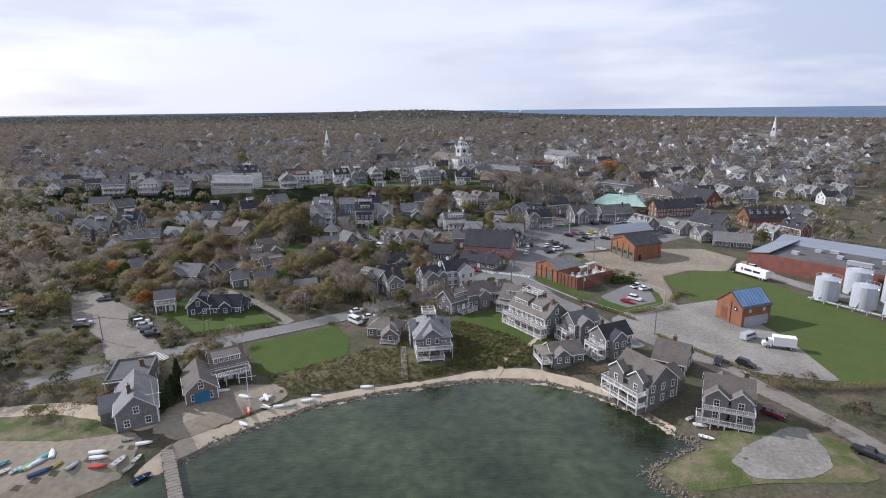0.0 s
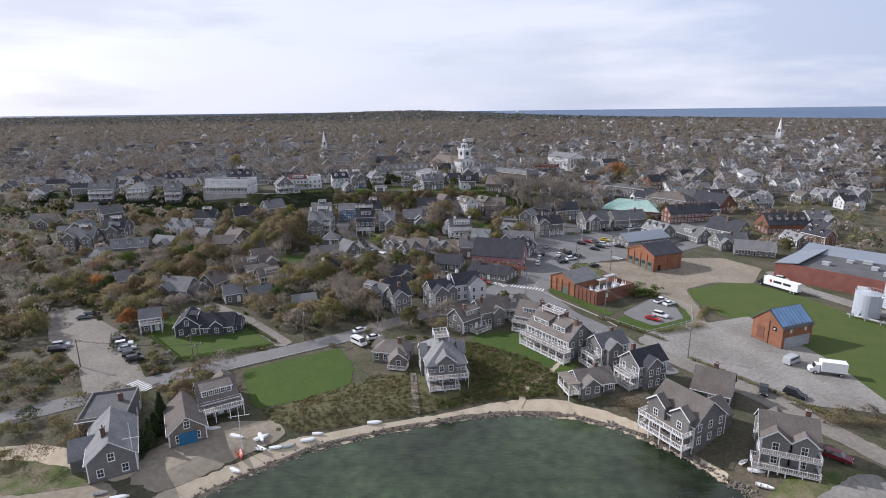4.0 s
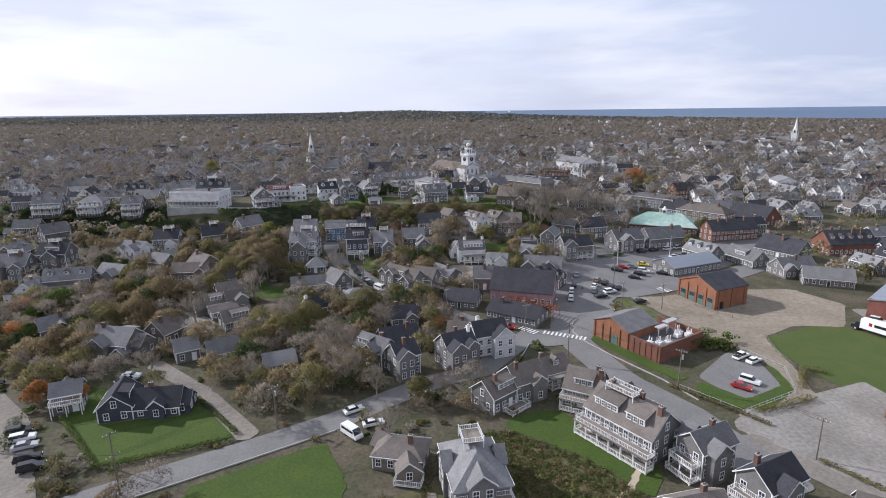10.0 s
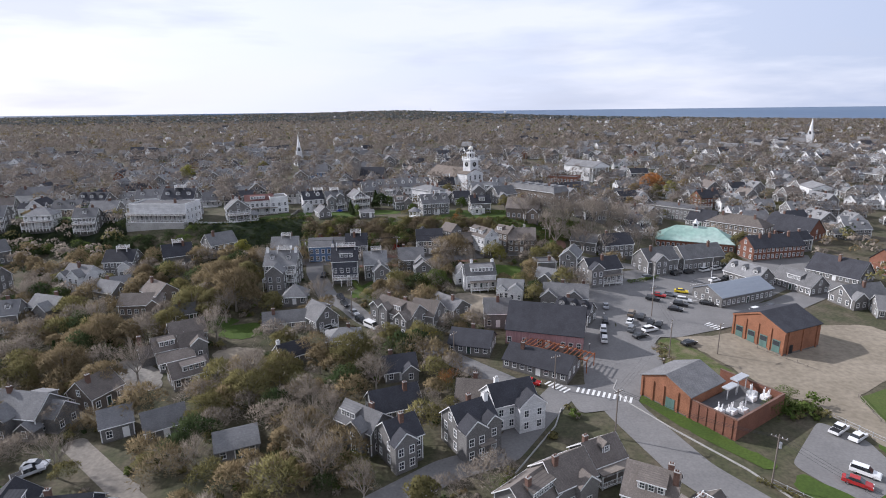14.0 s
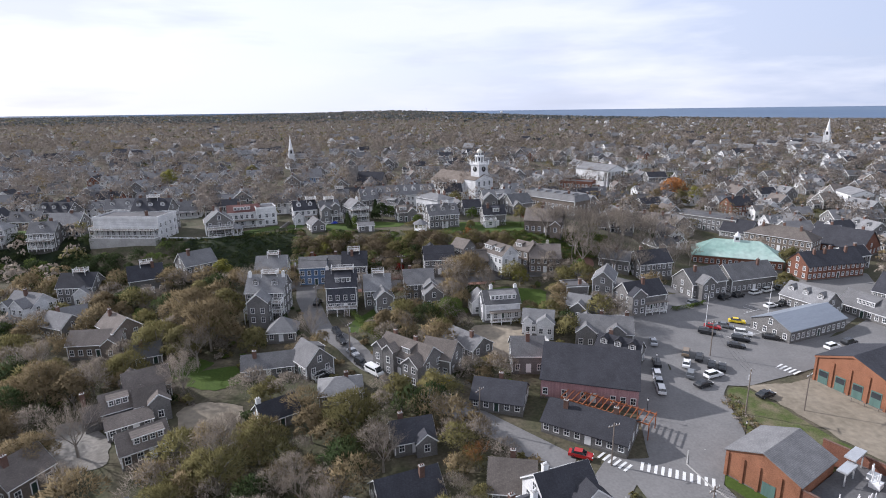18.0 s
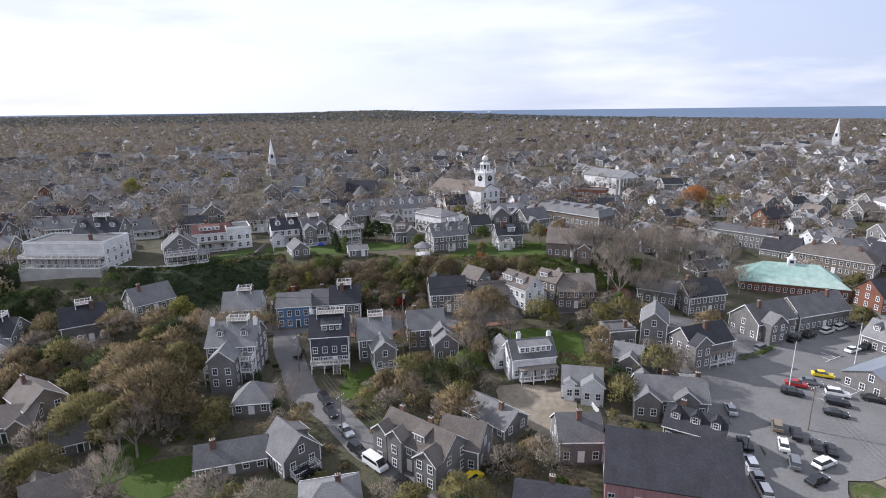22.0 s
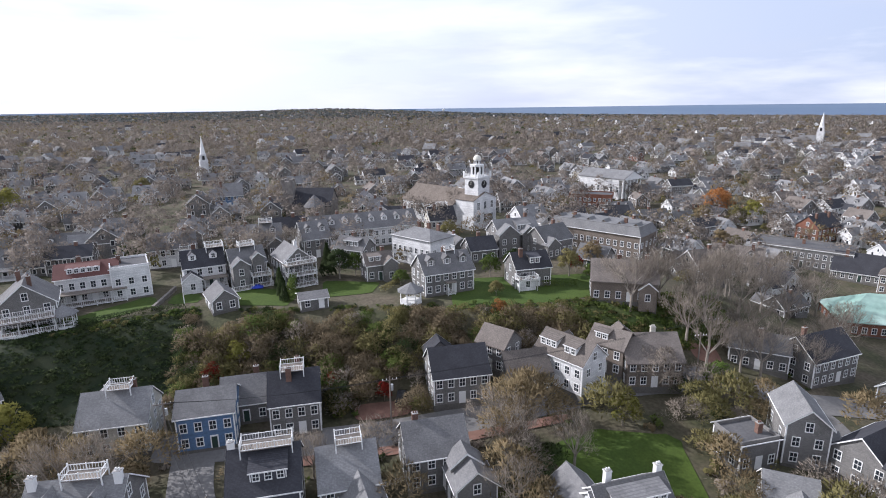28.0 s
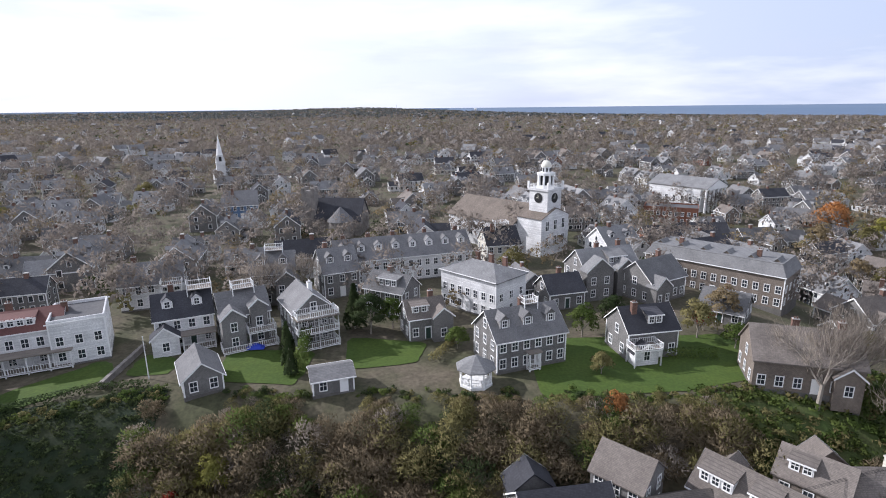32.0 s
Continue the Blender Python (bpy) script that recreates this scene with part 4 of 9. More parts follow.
    for side, count in ((-1, dorm), (1, dorm_back)):
        for i in range(count):
            dormer(h, -a + L * (i + 0.5) / count, side, W, eave, rise, wall, roof, near=near)
    for cx, cy, cm in chims or ():
        chimney(h, cx, cy, eave - 1.5, hr + 1.2, mat=cm)
    for i in range(0 if chims is not None else chim):
        cx = (-0.28 + 0.56 * i / max(1, chim - 1)) * L if chim > 1 else rnd.choice((-0.25, 0.0, 0.22)) * L
        chimney(h, cx, rnd.choice((-0.12, 0.1)) * W, eave, hr + 1.3)
    if deck_walk:
        roof_walk(h, deck_walk[0], hr + 0.5, *deck_walk[1:])
    elif walk:
        roof_walk(h, 0.05 * L, hr + 0.6)
    for sx, side, sw in sheds:
        shed_dormer(h, sx, side, W, eave, rise, wall, roof, sw, near)
    if stair:
        steps(h, *stair)
    for dk in decks:
        deck(h, *dk)
    for q in wings:
        wing(h, *q[:6], *(q[6:] or (wall, roof)), near)
    return h

# ---- trees ----
def scatter_mesh(name, tris, mat, mats=None, mi=None):
    """A mesh of loose leaves and twigs from an array of shape (n, 4, 3): three corners and the way the spray faces."""
    me = bpy.data.meshes.new(name)
    n = len(tris)
    me.vertices.add(n * 3)
    me.vertices.foreach_set("co", np.ascontiguousarray(tris[:, :3], np.float32).ravel())
    me.loops.add(n * 3)
    me.loops.foreach_set("vertex_index", np.arange(n * 3))
    me.polygons.add(n)
    me.polygons.foreach_set("loop_start", np.arange(0, n * 3, 3))
    me.polygons.foreach_set("use_smooth", np.ones(n, bool))
    for m in mats or [mat]:
        me.materials.append(m)
    if mi is not None:
        me.polygons.foreach_set("material_index", mi)
    me.update()
    me.attributes.new("custom_normal", "FLOAT_VECTOR", "POINT").data.foreach_set("vector", np.repeat(tris[:, 3], 3, 0).astype(np.float32).ravel())
    return me


def unit(a):
    return a / np.linalg.norm(a, axis=1, keepdims=True)


def faced(a, b, c, normal):
    """Triangles a, b, c wound so that they look along their normals."""
    flip = (np.cross(b - a, c - a) * normal).sum(1) < 0
    b2, c2 = np.where(flip[:, None], c, b), np.where(flip[:, None], b, c)
    return np.stack([a, b2, c2, normal], 1)


def leaf_tris(g, centres, size, out=None):
    """Two triangles make one leaf spray round each centre, turned at random or to face outwards."""
    n = len(centres)
    if out is None:
        out = np.tile(np.array([0.0, 0.0, 0.6]), (n, 1)) + g.normal(size=(n, 3)) * 0.6
    out = unit(out)
    face = unit(out + g.normal(size=(n, 3)) * 0.55)
    u = unit(np.cross(face, g.normal(size=(n, 3))))
    w = np.cross(face, u)
    s = (size * g.uniform(0.55, 1.35, n))[:, None]
    a, b, c, d = centres - u * s, centres + w * s * 0.55, centres + u * s, centres - w * s * 0.55
    nm = unit(out + face * 0.35)
    return np.concatenate([faced(a, b, c, nm), faced(a, c, d, nm)])


def twig_tris(g, start, out, length, thin, lift=0.35, loose=0.7):
    """Fine twigs that leave their starts outwards and upwards."""
    n = len(start)
    out = unit(out)
    d = unit(out + np.array([0, 0, lift]) + g.normal(size=(n, 3)) * loose)
    side = unit(np.cross(d, out + g.normal(size=(n, 3)) * 0.4))
    ln = (g.uniform(0.5, 1.3, n) * length)[:, None]
    wd = (g.uniform(0.6, 1.3, n) * thin)[:, None]
    return faced(start - side * wd, start + side * wd, start + d * ln, unit(out + g.normal(size=(n, 3)) * 0.22 + (0, 0, 0.15)))


def lobes(g, k, h, w):
    """Centres and radii of the rounded clumps of a crown."""
    a = 2 * math.pi * (np.arange(k) * 0.618 + g.uniform(-0.06, 0.06, k))
    q = np.sqrt((np.arange(k) + 0.5) / k)
    r = q * w * 0.36
    c = np.stack([r * np.cos(a), r * np.sin(a), h * (0.80 - 0.42 * q ** 2.2 + g.uniform(-0.07, 0.05, k))], 1)
    return c, w * g.uniform(0.14, 0.21, k)


def crown_shell(g, n, h, w, k):
    """Points on the clumps of a crown and the ways that they face."""
    c, rad = lobes(g, k, h, w)
    j = g.integers(0, k, n)
    v = unit(g.normal(size=(n, 3)))
    v[:, 2] = np.where(g.random(n) < 0.7, np.abs(v[:, 2]), v[:, 2])
    p = c[j] + v * (rad[j] * g.uniform(0.45, 1.0, n) ** 0.6)[:, None] * np.array([1, 1, 0.85])
    p[:, 2] = np.maximum(p[:, 2], 0.10 * h)
    return p, unit(v * 0.9 + unit(p - np.array([0, 0, h * 0.38])))


def branch(b, g, p, d, length, r, depth, tips, spread_by=0.6):
    """A limb that forks into thinner ones; its ends are added to tips."""
    q = p + d * length
    mid = p + d * length * 0.5 + Vector(g.normal(size=3)) * length * 0.05
    b.tube(p, mid, r, r * 0.8, 5 if depth > 1 else 4)
    b.tube(mid, q, r * 0.8, r * 0.55, 5 if depth > 1 else 4)
    tips.append(tuple(q))
    tips.append(tuple(mid.lerp(q, 0.4)))
    if depth == 0:
        return
    for i in range(3):
        u = d.orthogonal().normalized()
        u.rotate(Matrix.Rotation(2.1 * i + g.uniform(-0.5, 0.5), 3, d))
        branch(b, g, mid.lerp(q, 0.2 + 0.8 * (i / 2)), (d + u * spread_by * g.uniform(0.7, 1.3) + Vector((0, 0, 0.16))).normalized(), length * g.uniform(0.55, 0.78), r * 0.55, depth - 1, tips, spread_by)


def tree_proto(seed, kind, height, width):
    """Trunk with limbs, and a crown of leaf sprays or bare twigs; returns both meshes."""
    g = np.random.default_rng(seed)
    t = Build(BARK)
    tips = []
    th = height * (0.24 if kind != "bare" else 0.26)
    t.tube((0, 0, -0.5), (0.1, 0.05, th), 0.023 * height, 0.018 * height, 7)
    if kind == "bare":
        for i in range(5):
            a = 2 * math.pi * (i + g.uniform(-0.3, 0.3)) / 5
            lean = width / height * (0.62 if i else 0.1)
            branch(t, g, Vector((0.1, 0.05, th * g.uniform(0.8, 1.0))), Vector((lean * math.cos(a), lean * math.sin(a), 0.85)).normalized(), height * 0.34, 0.010 * height, 2, tips)
        tips = np.array(tips)
        n = 2300
        c0 = tips[g.integers(0, len(tips), n)]
        out = unit(c0 - np.array([0, 0, th])) + (0, 0, 0.2)
        start = c0 + g.normal(size=(n, 3)) * width * 0.035
        return t.mesh("trunk"), twig_tris(g, start, out, 0.09 * width, 0.021, 0.6, 0.5), TWIG
    limbs = 6
    for i in range(limbs):
        a = 2 * math.pi * (i + g.uniform(-0.3, 0.3)) / limbs
        up, out = g.uniform(0.45, 0.8) * height, g.uniform(0.4, 0.8) * width / 2 * (1.0 if i else 0.15)
        m1 = (out * 0.4 * math.cos(a), out * 0.4 * math.sin(a), th + (up - th) * 0.5)
        e = (out * math.cos(a), out * math.sin(a), up)
        t.tube((0.1, 0.05, th * g.uniform(0.75, 1.0)), m1, 0.014 * height, 0.010 * height, 5)
        t.tube(m1, e, 0.010 * height, 0.003 * height, 5)
    if kind == "cone":
        n = 1300
        z = g.uniform(0.03, 1.0, n) ** 0.8
        a = g.uniform(0, 2 * math.pi, n)
        r = (1 - z) * width / 2 * (0.72 + 0.3 * g.random(n) + 0.16 * np.sin(a * 3 + z * 9)) + 0.1
        tris = leaf_tris(g, np.stack([r * np.cos(a), r * np.sin(a), 0.3 + z * (height - 0.3)], 1), 0.36, out=np.stack([np.cos(a), np.sin(a), np.full(n, 0.5)], 1))
        return t.mesh("trunk"), tris, LEAF_DARK
    n = 2100
    c, out = crown_shell(g, n, height, width, 13)
    tris = np.concatenate([leaf_tris(g, c, 0.21 + 0.006 * width, out=out), twig_tris(g, c[::2], out[::2], 0.6, 0.05)])
    return t.mesh("trunk"), tris, LEAF_OLIVE


def shrub_tris(seed, h, w, n=95, size=0.34):
    g = np.random.default_rng(seed)
    k = 7
    cl = np.stack([g.normal(size=k) * w * 0.2, g.normal(size=k) * w * 0.2, g.uniform(0.3, 0.6, k) * h], 1)
    v = unit(g.normal(size=(n, 3)))
    v[:, 2] = np.where(g.random(n) < 0.7, np.abs(v[:, 2]), v[:, 2])
    c = cl[g.integers(0, k, n)] + v * (g.uniform(0.6, 1, n) * w * 0.24)[:, None] * np.array([1, 1, h / w * 1.1])
    c[:, 2] = np.clip(c[:, 2], 0.05, None)
    return leaf_tris(g, c, size, out=unit(v + unit(c - np.array([0, 0, h * 0.1])) * 0.9))


PROTO = {}
for _i, (_k, _h, _w) in enumerate((("bare", 10, 9), ("bare", 12, 11), ("bare", 9, 7), ("leafy", 8, 8), ("leafy", 9.5, 9), ("leafy", 7, 7.5), ("cone", 8, 4.2), ("cone", 6, 3.4))):
    PROTO[_i] = (_k, *tree_proto(50 + _i, _k, _h, _w))
CROWNS = {}


def tree(x, y, proto, mat=None, s=1.0, label=""):
    kind, trunk, tris, m = PROTO[proto]
    m = mat or m
    key = (proto, m.name)
    if key not in CROWNS:
        CROWNS[key] = scatter_mesh("crown", tris, m)
    word = {"bare": "bare grey-brown broadleaf tree", "cone": "dark conical evergreen tree", "leafy": "broadleaf tree with %s" % m.name.replace("_", " ")}[kind]
    t = thing("tree", Matrix.Translation((x, y, gz(x, y))) @ pose(0, 0, 0, 0, 0, (x * 37 + y * 91) % 360) @ Matrix.Scale(s, 4), label or word + " among the houses", "tree", "trees of the town")
    part("trunk", trunk, t)
    part("crown", CROWNS[key], t)
    return t


SHRUBS = [shrub_tris(900 + i, h, w) for i, (h, w) in enumerate(((2.2, 3.0), (1.6, 2.6), (3.0, 3.6), (1.2, 2.0)))]


def spread(name, tri_sets, places, mats, pick, label, category, kind="stuff"):
    """One mesh of many plants: each place is x, y, z, scale, turn; pick gives its material slot."""
    out, mi = [], []
    for i, (x, y, z, s, a) in enumerate(places):
        t = tri_sets[i % len(tri_sets)]
        c, sn = math.cos(a), math.sin(a)
        q = t @ np.array([[c, sn, 0], [-sn, c, 0], [0, 0, 1]])
        q[:, :3] = q[:, :3] * s + np.array([x, y, z])
        out.append(q)
        mi.append(np.full(len(q), pick[i]))
    return tagged(new(name, scatter_mesh(name, np.concatenate(out), None, mats, np.concatenate(mi))), label, category, kind=kind)

# ---- houses ----
# by the shore
house(-4.0, 144.3, -81, 13.5, 9.6, 8.8, near=True, roof=ROOF_LIGHT, chim=0, kind='hip', pitch=0.5, deck_walk=(-2.0, 4.2, 3.6), wings=((4.6, -0.2, 0, 5.5, 4.6, 7.9), (-1, -4.8, -90, 1.6, 5, 7.6), (-1, 4.8, 90, 1.6, 5, 7.6)), decks=((6.75, -4.8, 10.2, 4.8, 3.2), (6.75, -4.8, 10.8, 2.5, 0.7)), label='grey shingled beach house with white decks and a roof deck')
house(-17.1, 152.6, -13, 9.5, 7.0, 5.2, near=True, roof=ROOF_BROWN, wall=SHINGLE_BROWN, kind='hip', wings=((2.6, -4.6, -70, 3.5, 4.5, 4.4), (-4.2, 2.6, 160, 3.0, 4.5, 4.2)), decks=((0.5, -7.4, 5.5, -4.6, 0.5),))
house(28.8, 157.4, -56, 15.5, 9.5, 9.8, near=True, deck_walk=(-2.4, 6.4, 2.6), wings=((-6.5, 6, 90, 5, 7, 7.5),), decks=((-8.4, -7.0, 8.6, -4.75, 3.2), (-8.4, -7.2, 8.6, -4.75, 0.6, True)), sheds=((-3.6, -1, 5.6), (3.2, -1, 4.2), (2.0, 1, 6.0)), chims=((-5.6, 0.9, BRICK_CH), (1.2, 1.2, BRICK_CH), (6.6, -0.8, BRICK_CH)), roof=ROOF_BROWN, label='long grey shingled inn with white verandas and a roof deck')
house(24.0, 172.9, -31, 8.0, 8.5, 8.2, near=True, decks=((-4, -6.7, 4, -4.3, 3.2), (-4, -6.7, 4, -4.3, 0.6, True)), sheds=((0.2, -1, 4.2),), roof=ROOF_BROWN, chims=((2.6, 0.3, BRICK_CH), (3.6, -1.4, BRICK_CH)))
house(39.5, 148.4, 23, 8.6, 6.0, 8.4, near=True, wings=((-1.2, -3.6, -90, 2.2, 4.4, 7.8), (0.4, 3.6, 90, 2.4, 4.6, 7.2)), decks=((-6.4, -2.6, -4.3, 2.6, 3.1), (-6.8, -2.8, -4.3, 2.8, 0.5)), chims=((1.2, 0.2, BRICK_CH),))
house(45.2, 138.1, 25, 9.0, 6.4, 8.6, near=True, wings=((-1.0, -3.7, -90, 2.0, 4.6, 8.0),), decks=((-6.6, -2.8, -4.5, 2.8, 3.1), (-7.0, -3.0, -4.5, 3.0, 0.5)), chims=((-2.4, 1.2, BRICK_CH),), roof=ROOF_DARK)
house(31.6, 135.0, 12, 8.8, 7.0, 4.9, near=True, roof=ROOF_BROWN, chims=((1.4, 0.6, BRICK_CH),), wings=((-1.8, -3.4, -90, 2.2, 4.6, 4.6),), decks=((-7.2, -3.4, -4.4, 2.6, 0.6, True),))
house(46.8, 117.2, -62, 11.0, 9.6, 9.2, near=True, wings=((-3.0, -5.0, -90, 1.6, 4.2, 8.3), (2.8, -5.0, -90, 1.6, 4.2, 8.3), (1.5, 6.2, 90, 4.0, 6.5, 6.6)), decks=((-5.5, -8.0, 5.5, -4.8, 3.6), (-5.5, -8.0, 5.5, -4.8, 0.9)), roof=ROOF_BROWN, chim=0, doors=0)
house(59.0, 130.3, -35, 8.0, 9.0, 6.5, near=True, roof=ROOF_BROWN)
house(61.6, 107.7, -24, 9.5, 8.0, 8.4, near=True, wings=((-2.4, -4.6, -90, 1.8, 4.4, 7.6), (2.2, -4.6, -90, 1.6, 3.8, 7.4), (-1, 5.0, 90, 3.0, 5.5, 6.2)), decks=((-5, -6.9, 4.8, -4, 3.4), (-6, -7.6, 4.8, -4, 0.7)), roof=ROOF_BROWN, chims=((3.2, 0.8, BRICK_CH),))
house(-73.2, 173.9, 6, 11.5, 7.4, 5.6, near=True, wall=SHINGLE_DARK, roof=ROOF_DARK, chims=((-1.0, 0.4, BRICK_CH),), wings=((5.4, 0, 0, 4.6, 5.4, 4.4), (1.2, -3.6, -90, 1.8, 3.2, 4.6)))
house(-81.0, 173.4, -77, 9.4, 7.0, 6.4, near=True, wall=SHINGLE_DARK, roof=ROOF_DARK, chim=0, sheds=((0.5, 1, 4.0),))
house(-93.8, 175.6, 22, 6.0, 5.2, 6.8, near=True, chim=0, decks=((-3.0, -4.6, 3.0, -2.6, 3.2),), wings=((-1.0, 3.4, 90, 3.0, 4.2, 5.6),))
house(-98.4, 205.0, -12, 11.5, 8.5, 8.0, near=True, roof=ROOF_LIGHT, chims=((-3.4, -0.4, BRICK_CH),), wings=((-1.6, -5.0, -90, 3.2, 5.2, 7.0), (4.4, -4.6, -90, 2.4, 4.0, 4.2), (6.6, 0.6, 0, 4.0, 6.0, 6.2)), sheds=((2.6, 1, 4.0),))
house(-123.7, 217.1, 40, 8.0, 7.0, 7.0, wings=((1.5, -4.0, -90, 2.0, 4.0, 6.0),))
house(-170.7, 268.4, 4, 12.0, 9.0, 10.0, wings=((-3.5, -5.6, -90, 3.0, 5.0, 8.8), (3.5, -5.2, -90, 2.2, 4.6, 7.6)), deck_walk=(1.0, 4.0, 2.4), chim=2)
house(-160.4, 277.8, 2, 11.0, 9.0, 11.0, roof=ROOF_DARK, sheds=((0.5, -1, 5.0),), deck_walk=(0.0, 3.6, 2.4), wings=((0.5, -5.6, -90, 2.6, 5.6, 9.0),), chim=2)
house(-142.7, 256.0, 15, 15.0, 8.0, 8.6, dorm=3, decks=((-7, -6.2, 7, -4.0, 0.6, True),), chim=2)
house(-133.0, 285.6, -20, 10.6, 7.6, 8.4, wings=((2.6, -4.6, -90, 2.8, 5.0, 8.0), (-3.2, -4.4, -90, 2.2, 4.2, 7.0)), wall=CLAP_WHITE, chim=1)
house(-130.0, 262.6, -20, 10.6, 7.0, 7.6, wings=((3.0, -4.4, -90, 3.0, 5.0, 7.0),), roof=ROOF_LIGHT)
house(-118.0, 280.5, 30, 7.0, 6.0, 6.0, roof=ROOF_LIGHT, chim=0)
house(-202.0, 340.0, 12, 13.0, 9.5, 9.6, dorm=2, decks=((-6, -7.2, 6, -4.75, 0.5, True), (-6, -7.2, 6, -4.75, 3.4)), chim=2)
house(-180.0, 339.5, 8, 11.0, 9.0, 8.4, kind='hip', wall=CLAP_WHITE, roof=ROOF_LIGHT, decks=((-5.5, -7.4, 5.5, -4.5, 0.5, True), (-4, -7.0, 4, -4.5, 3.4)), chim=1)
house(-170.0, 364.0, -8, 14.0, 9.0, 9.6, dorm=3, roof=ROOF_DARK, chim=2)
house(-232.0, 366.0, -5, 10.0, 9.0, 9.4, wall=CLAP_WHITE, dorm=2)
house(-148.0, 372.0, 12, 12.0, 9.0, 9.4, dorm=2, chim=2)
house(-55.5, 128.4, 31, 8.0, 8.0, 7.0, near=True, roof=ROOF_BROWN, wall=SHINGLE_BROWN, sheds=((-0.2, -1, 6.4),), decks=((-4.5, -7.2, 4.5, -4.0, 2.9),), wings=((2.4, 4.6, 90, 3.0, 4.5, 6.0),), chim=0)
boat_shed = house(-58.5, 119.2, -62, 11.8, 7.0, 6.0, near=True, roof=ROOF_BROWN, wall=SHINGLE_BROWN, chim=0, doors=0)
part("boat_door", Build(material("blue_door_paint", (0.04, 0.16, 0.30), 0.5, 0.15)).box(5.9, -1.7, 0.1, 6.0, 1.7, 2.7), boat_shed, "wide blue boarded door")
house(-68.2, 109.7, -62, 13.8, 8.0, 7.5, near=True, roof=ROOF_LIGHT, wings=((-1, -5, -90, 4, 6, 5.4),))
house(-75.3, 121.3, 17, 9.1, 12.0, 5.5, kind='flat', roof=TAR)

# between the shore road and the car park
house(-25.6, 195.0, -38, 9.6, 6.6, 8.0, sheds=((-2.0, -1, 4.0),), wings=((1.6, -3.8, -90, 2.2, 4.2, 7.6),), chims=((1.8, 0.4, BRICK_CH),))
house(-18.4, 189.6, 32, 6.4, 6.8, 8.6, roof=ROOF_DARK, wings=((-1.2, -3.8, -90, 2.0, 4.6, 8.0),), chim=1)
house(-4.6, 193.6, 28, 8.6, 7.2, 9.2, roof=ROOF_DARK, chims=((0.2, 0.6, BRICK_CH), (3.4, -0.6, WHITE)), wings=((-2.2, -4.6, -90, 3.0, 4.6, 8.6), (2.4, -4.2, -90, 2.0, 3.6, 8.0)), decks=((-1.4, -6.6, 1.8, -3.8, 0.6, True),))
house(4.5, 201.4, 19, 9.6, 7.4, 9.2, roof=ROOF_DARK, wall=CLAP_WHITE, chims=((-2.8, 0.4, WHITE),), wings=((2.6, -4.6, -90, 2.6, 6.0, 8.6),))
house(3.4, 173.0, 40, 8.6, 7.2, 7.2, near=True, roof=ROOF_BROWN, sheds=((0.6, -1, 5.2),), decks=((-1.5, -6.6, 4.6, -3.6, 0.5),), chims=((-1.6, -1.2, BRICK_CH),))
house(10.2, 177.2, 27, 8.4, 7.4, 8.0, near=True, roof=ROOF_BROWN, chims=((-2.6, -0.8, BRICK_CH),), wings=((1.6, -4.0, -90, 1.8, 4.0, 6.4),))
house(18.4, 184.0, 24, 7.6, 6.8, 6.4, near=True, roof=ROOF_BROWN, dorm=1, decks=((-3.4, -5.4, 3.4, -3.4, 0.5, True),), chims=((-2.8, 0.4, BRICK_CH),))
house(21.4, 240.4, -19, 20.9, 14.0, 10.5, wall=PINK_WALL, roof=ROOF_DARK, chim=0, trim=False, win=0.45, label='faded red boarded barn with a dark shingle roof', category='barn')
house(8.8, 251.4, -4, 8.0, 8.0, 8.0)
house(16.6, 224.2, -34, 17.1, 10.0, 5.2, roof=ROOF_DARK, trim=False, chim=2)
house(-0.1, 236.0, -19, 11.4, 9.0, 5.5, roof=ROOF_DARK, trim=False)
house(32.8, 252.4, -37, 10.6, 7.0, 6.5, roof=ROOF_DARK, dorm=3)
house(32.6, 263.6, -14, 14.0, 8.0, 7.2, near=True, wings=((-5.2, -4.4, -90, 2.6, 5.0, 6.4), (2.6, -4.0, -90, 1.8, 4.6, 6.4), (-4.6, 4.4, 90, 2.0, 4.6, 6.0)), sheds=((4.4, 1, 3.4),), chims=((-1.0, 0.4, BRICK_CH), (5.6, 0.4, BRICK_CH)))
house(-20.4, 206.1, 20, 10.8, 8.0, 6.0, roof=ROOF_DARK)
house(-2.0, 208.5, -11, 8.0, 9.0, 6.0, roof=ROOF_BROWN)
house(131.3, 263.8, 10, 15.0, 8.4, 6.8, wings=((-5.0, -4.4, -90, 2.0, 5.0, 5.6),))
house(136.0, 251.0, -24, 16.0, 8.0, 6.4, chim=0)
house(144.7, 290.2, -61, 17.8, 13.0, 8.0, roof=ROOF_DARK)
house(92.5, 271.0, 21, 24.0, 12.0, 6.2, roof=ROOF_METAL, pitch=0.22, chim=0, trim=False, label='grey shingled market hall with a low metal roof')
house(107.0, 286.5, -69, 14.0, 9.0, 7.5, roof=ROOF_LIGHT, chim=0, dorm=3)
house(121.5, 279.0, -72, 15.0, 9.0, 6.8, chim=0, sheds=((0, -1, 5.0),))

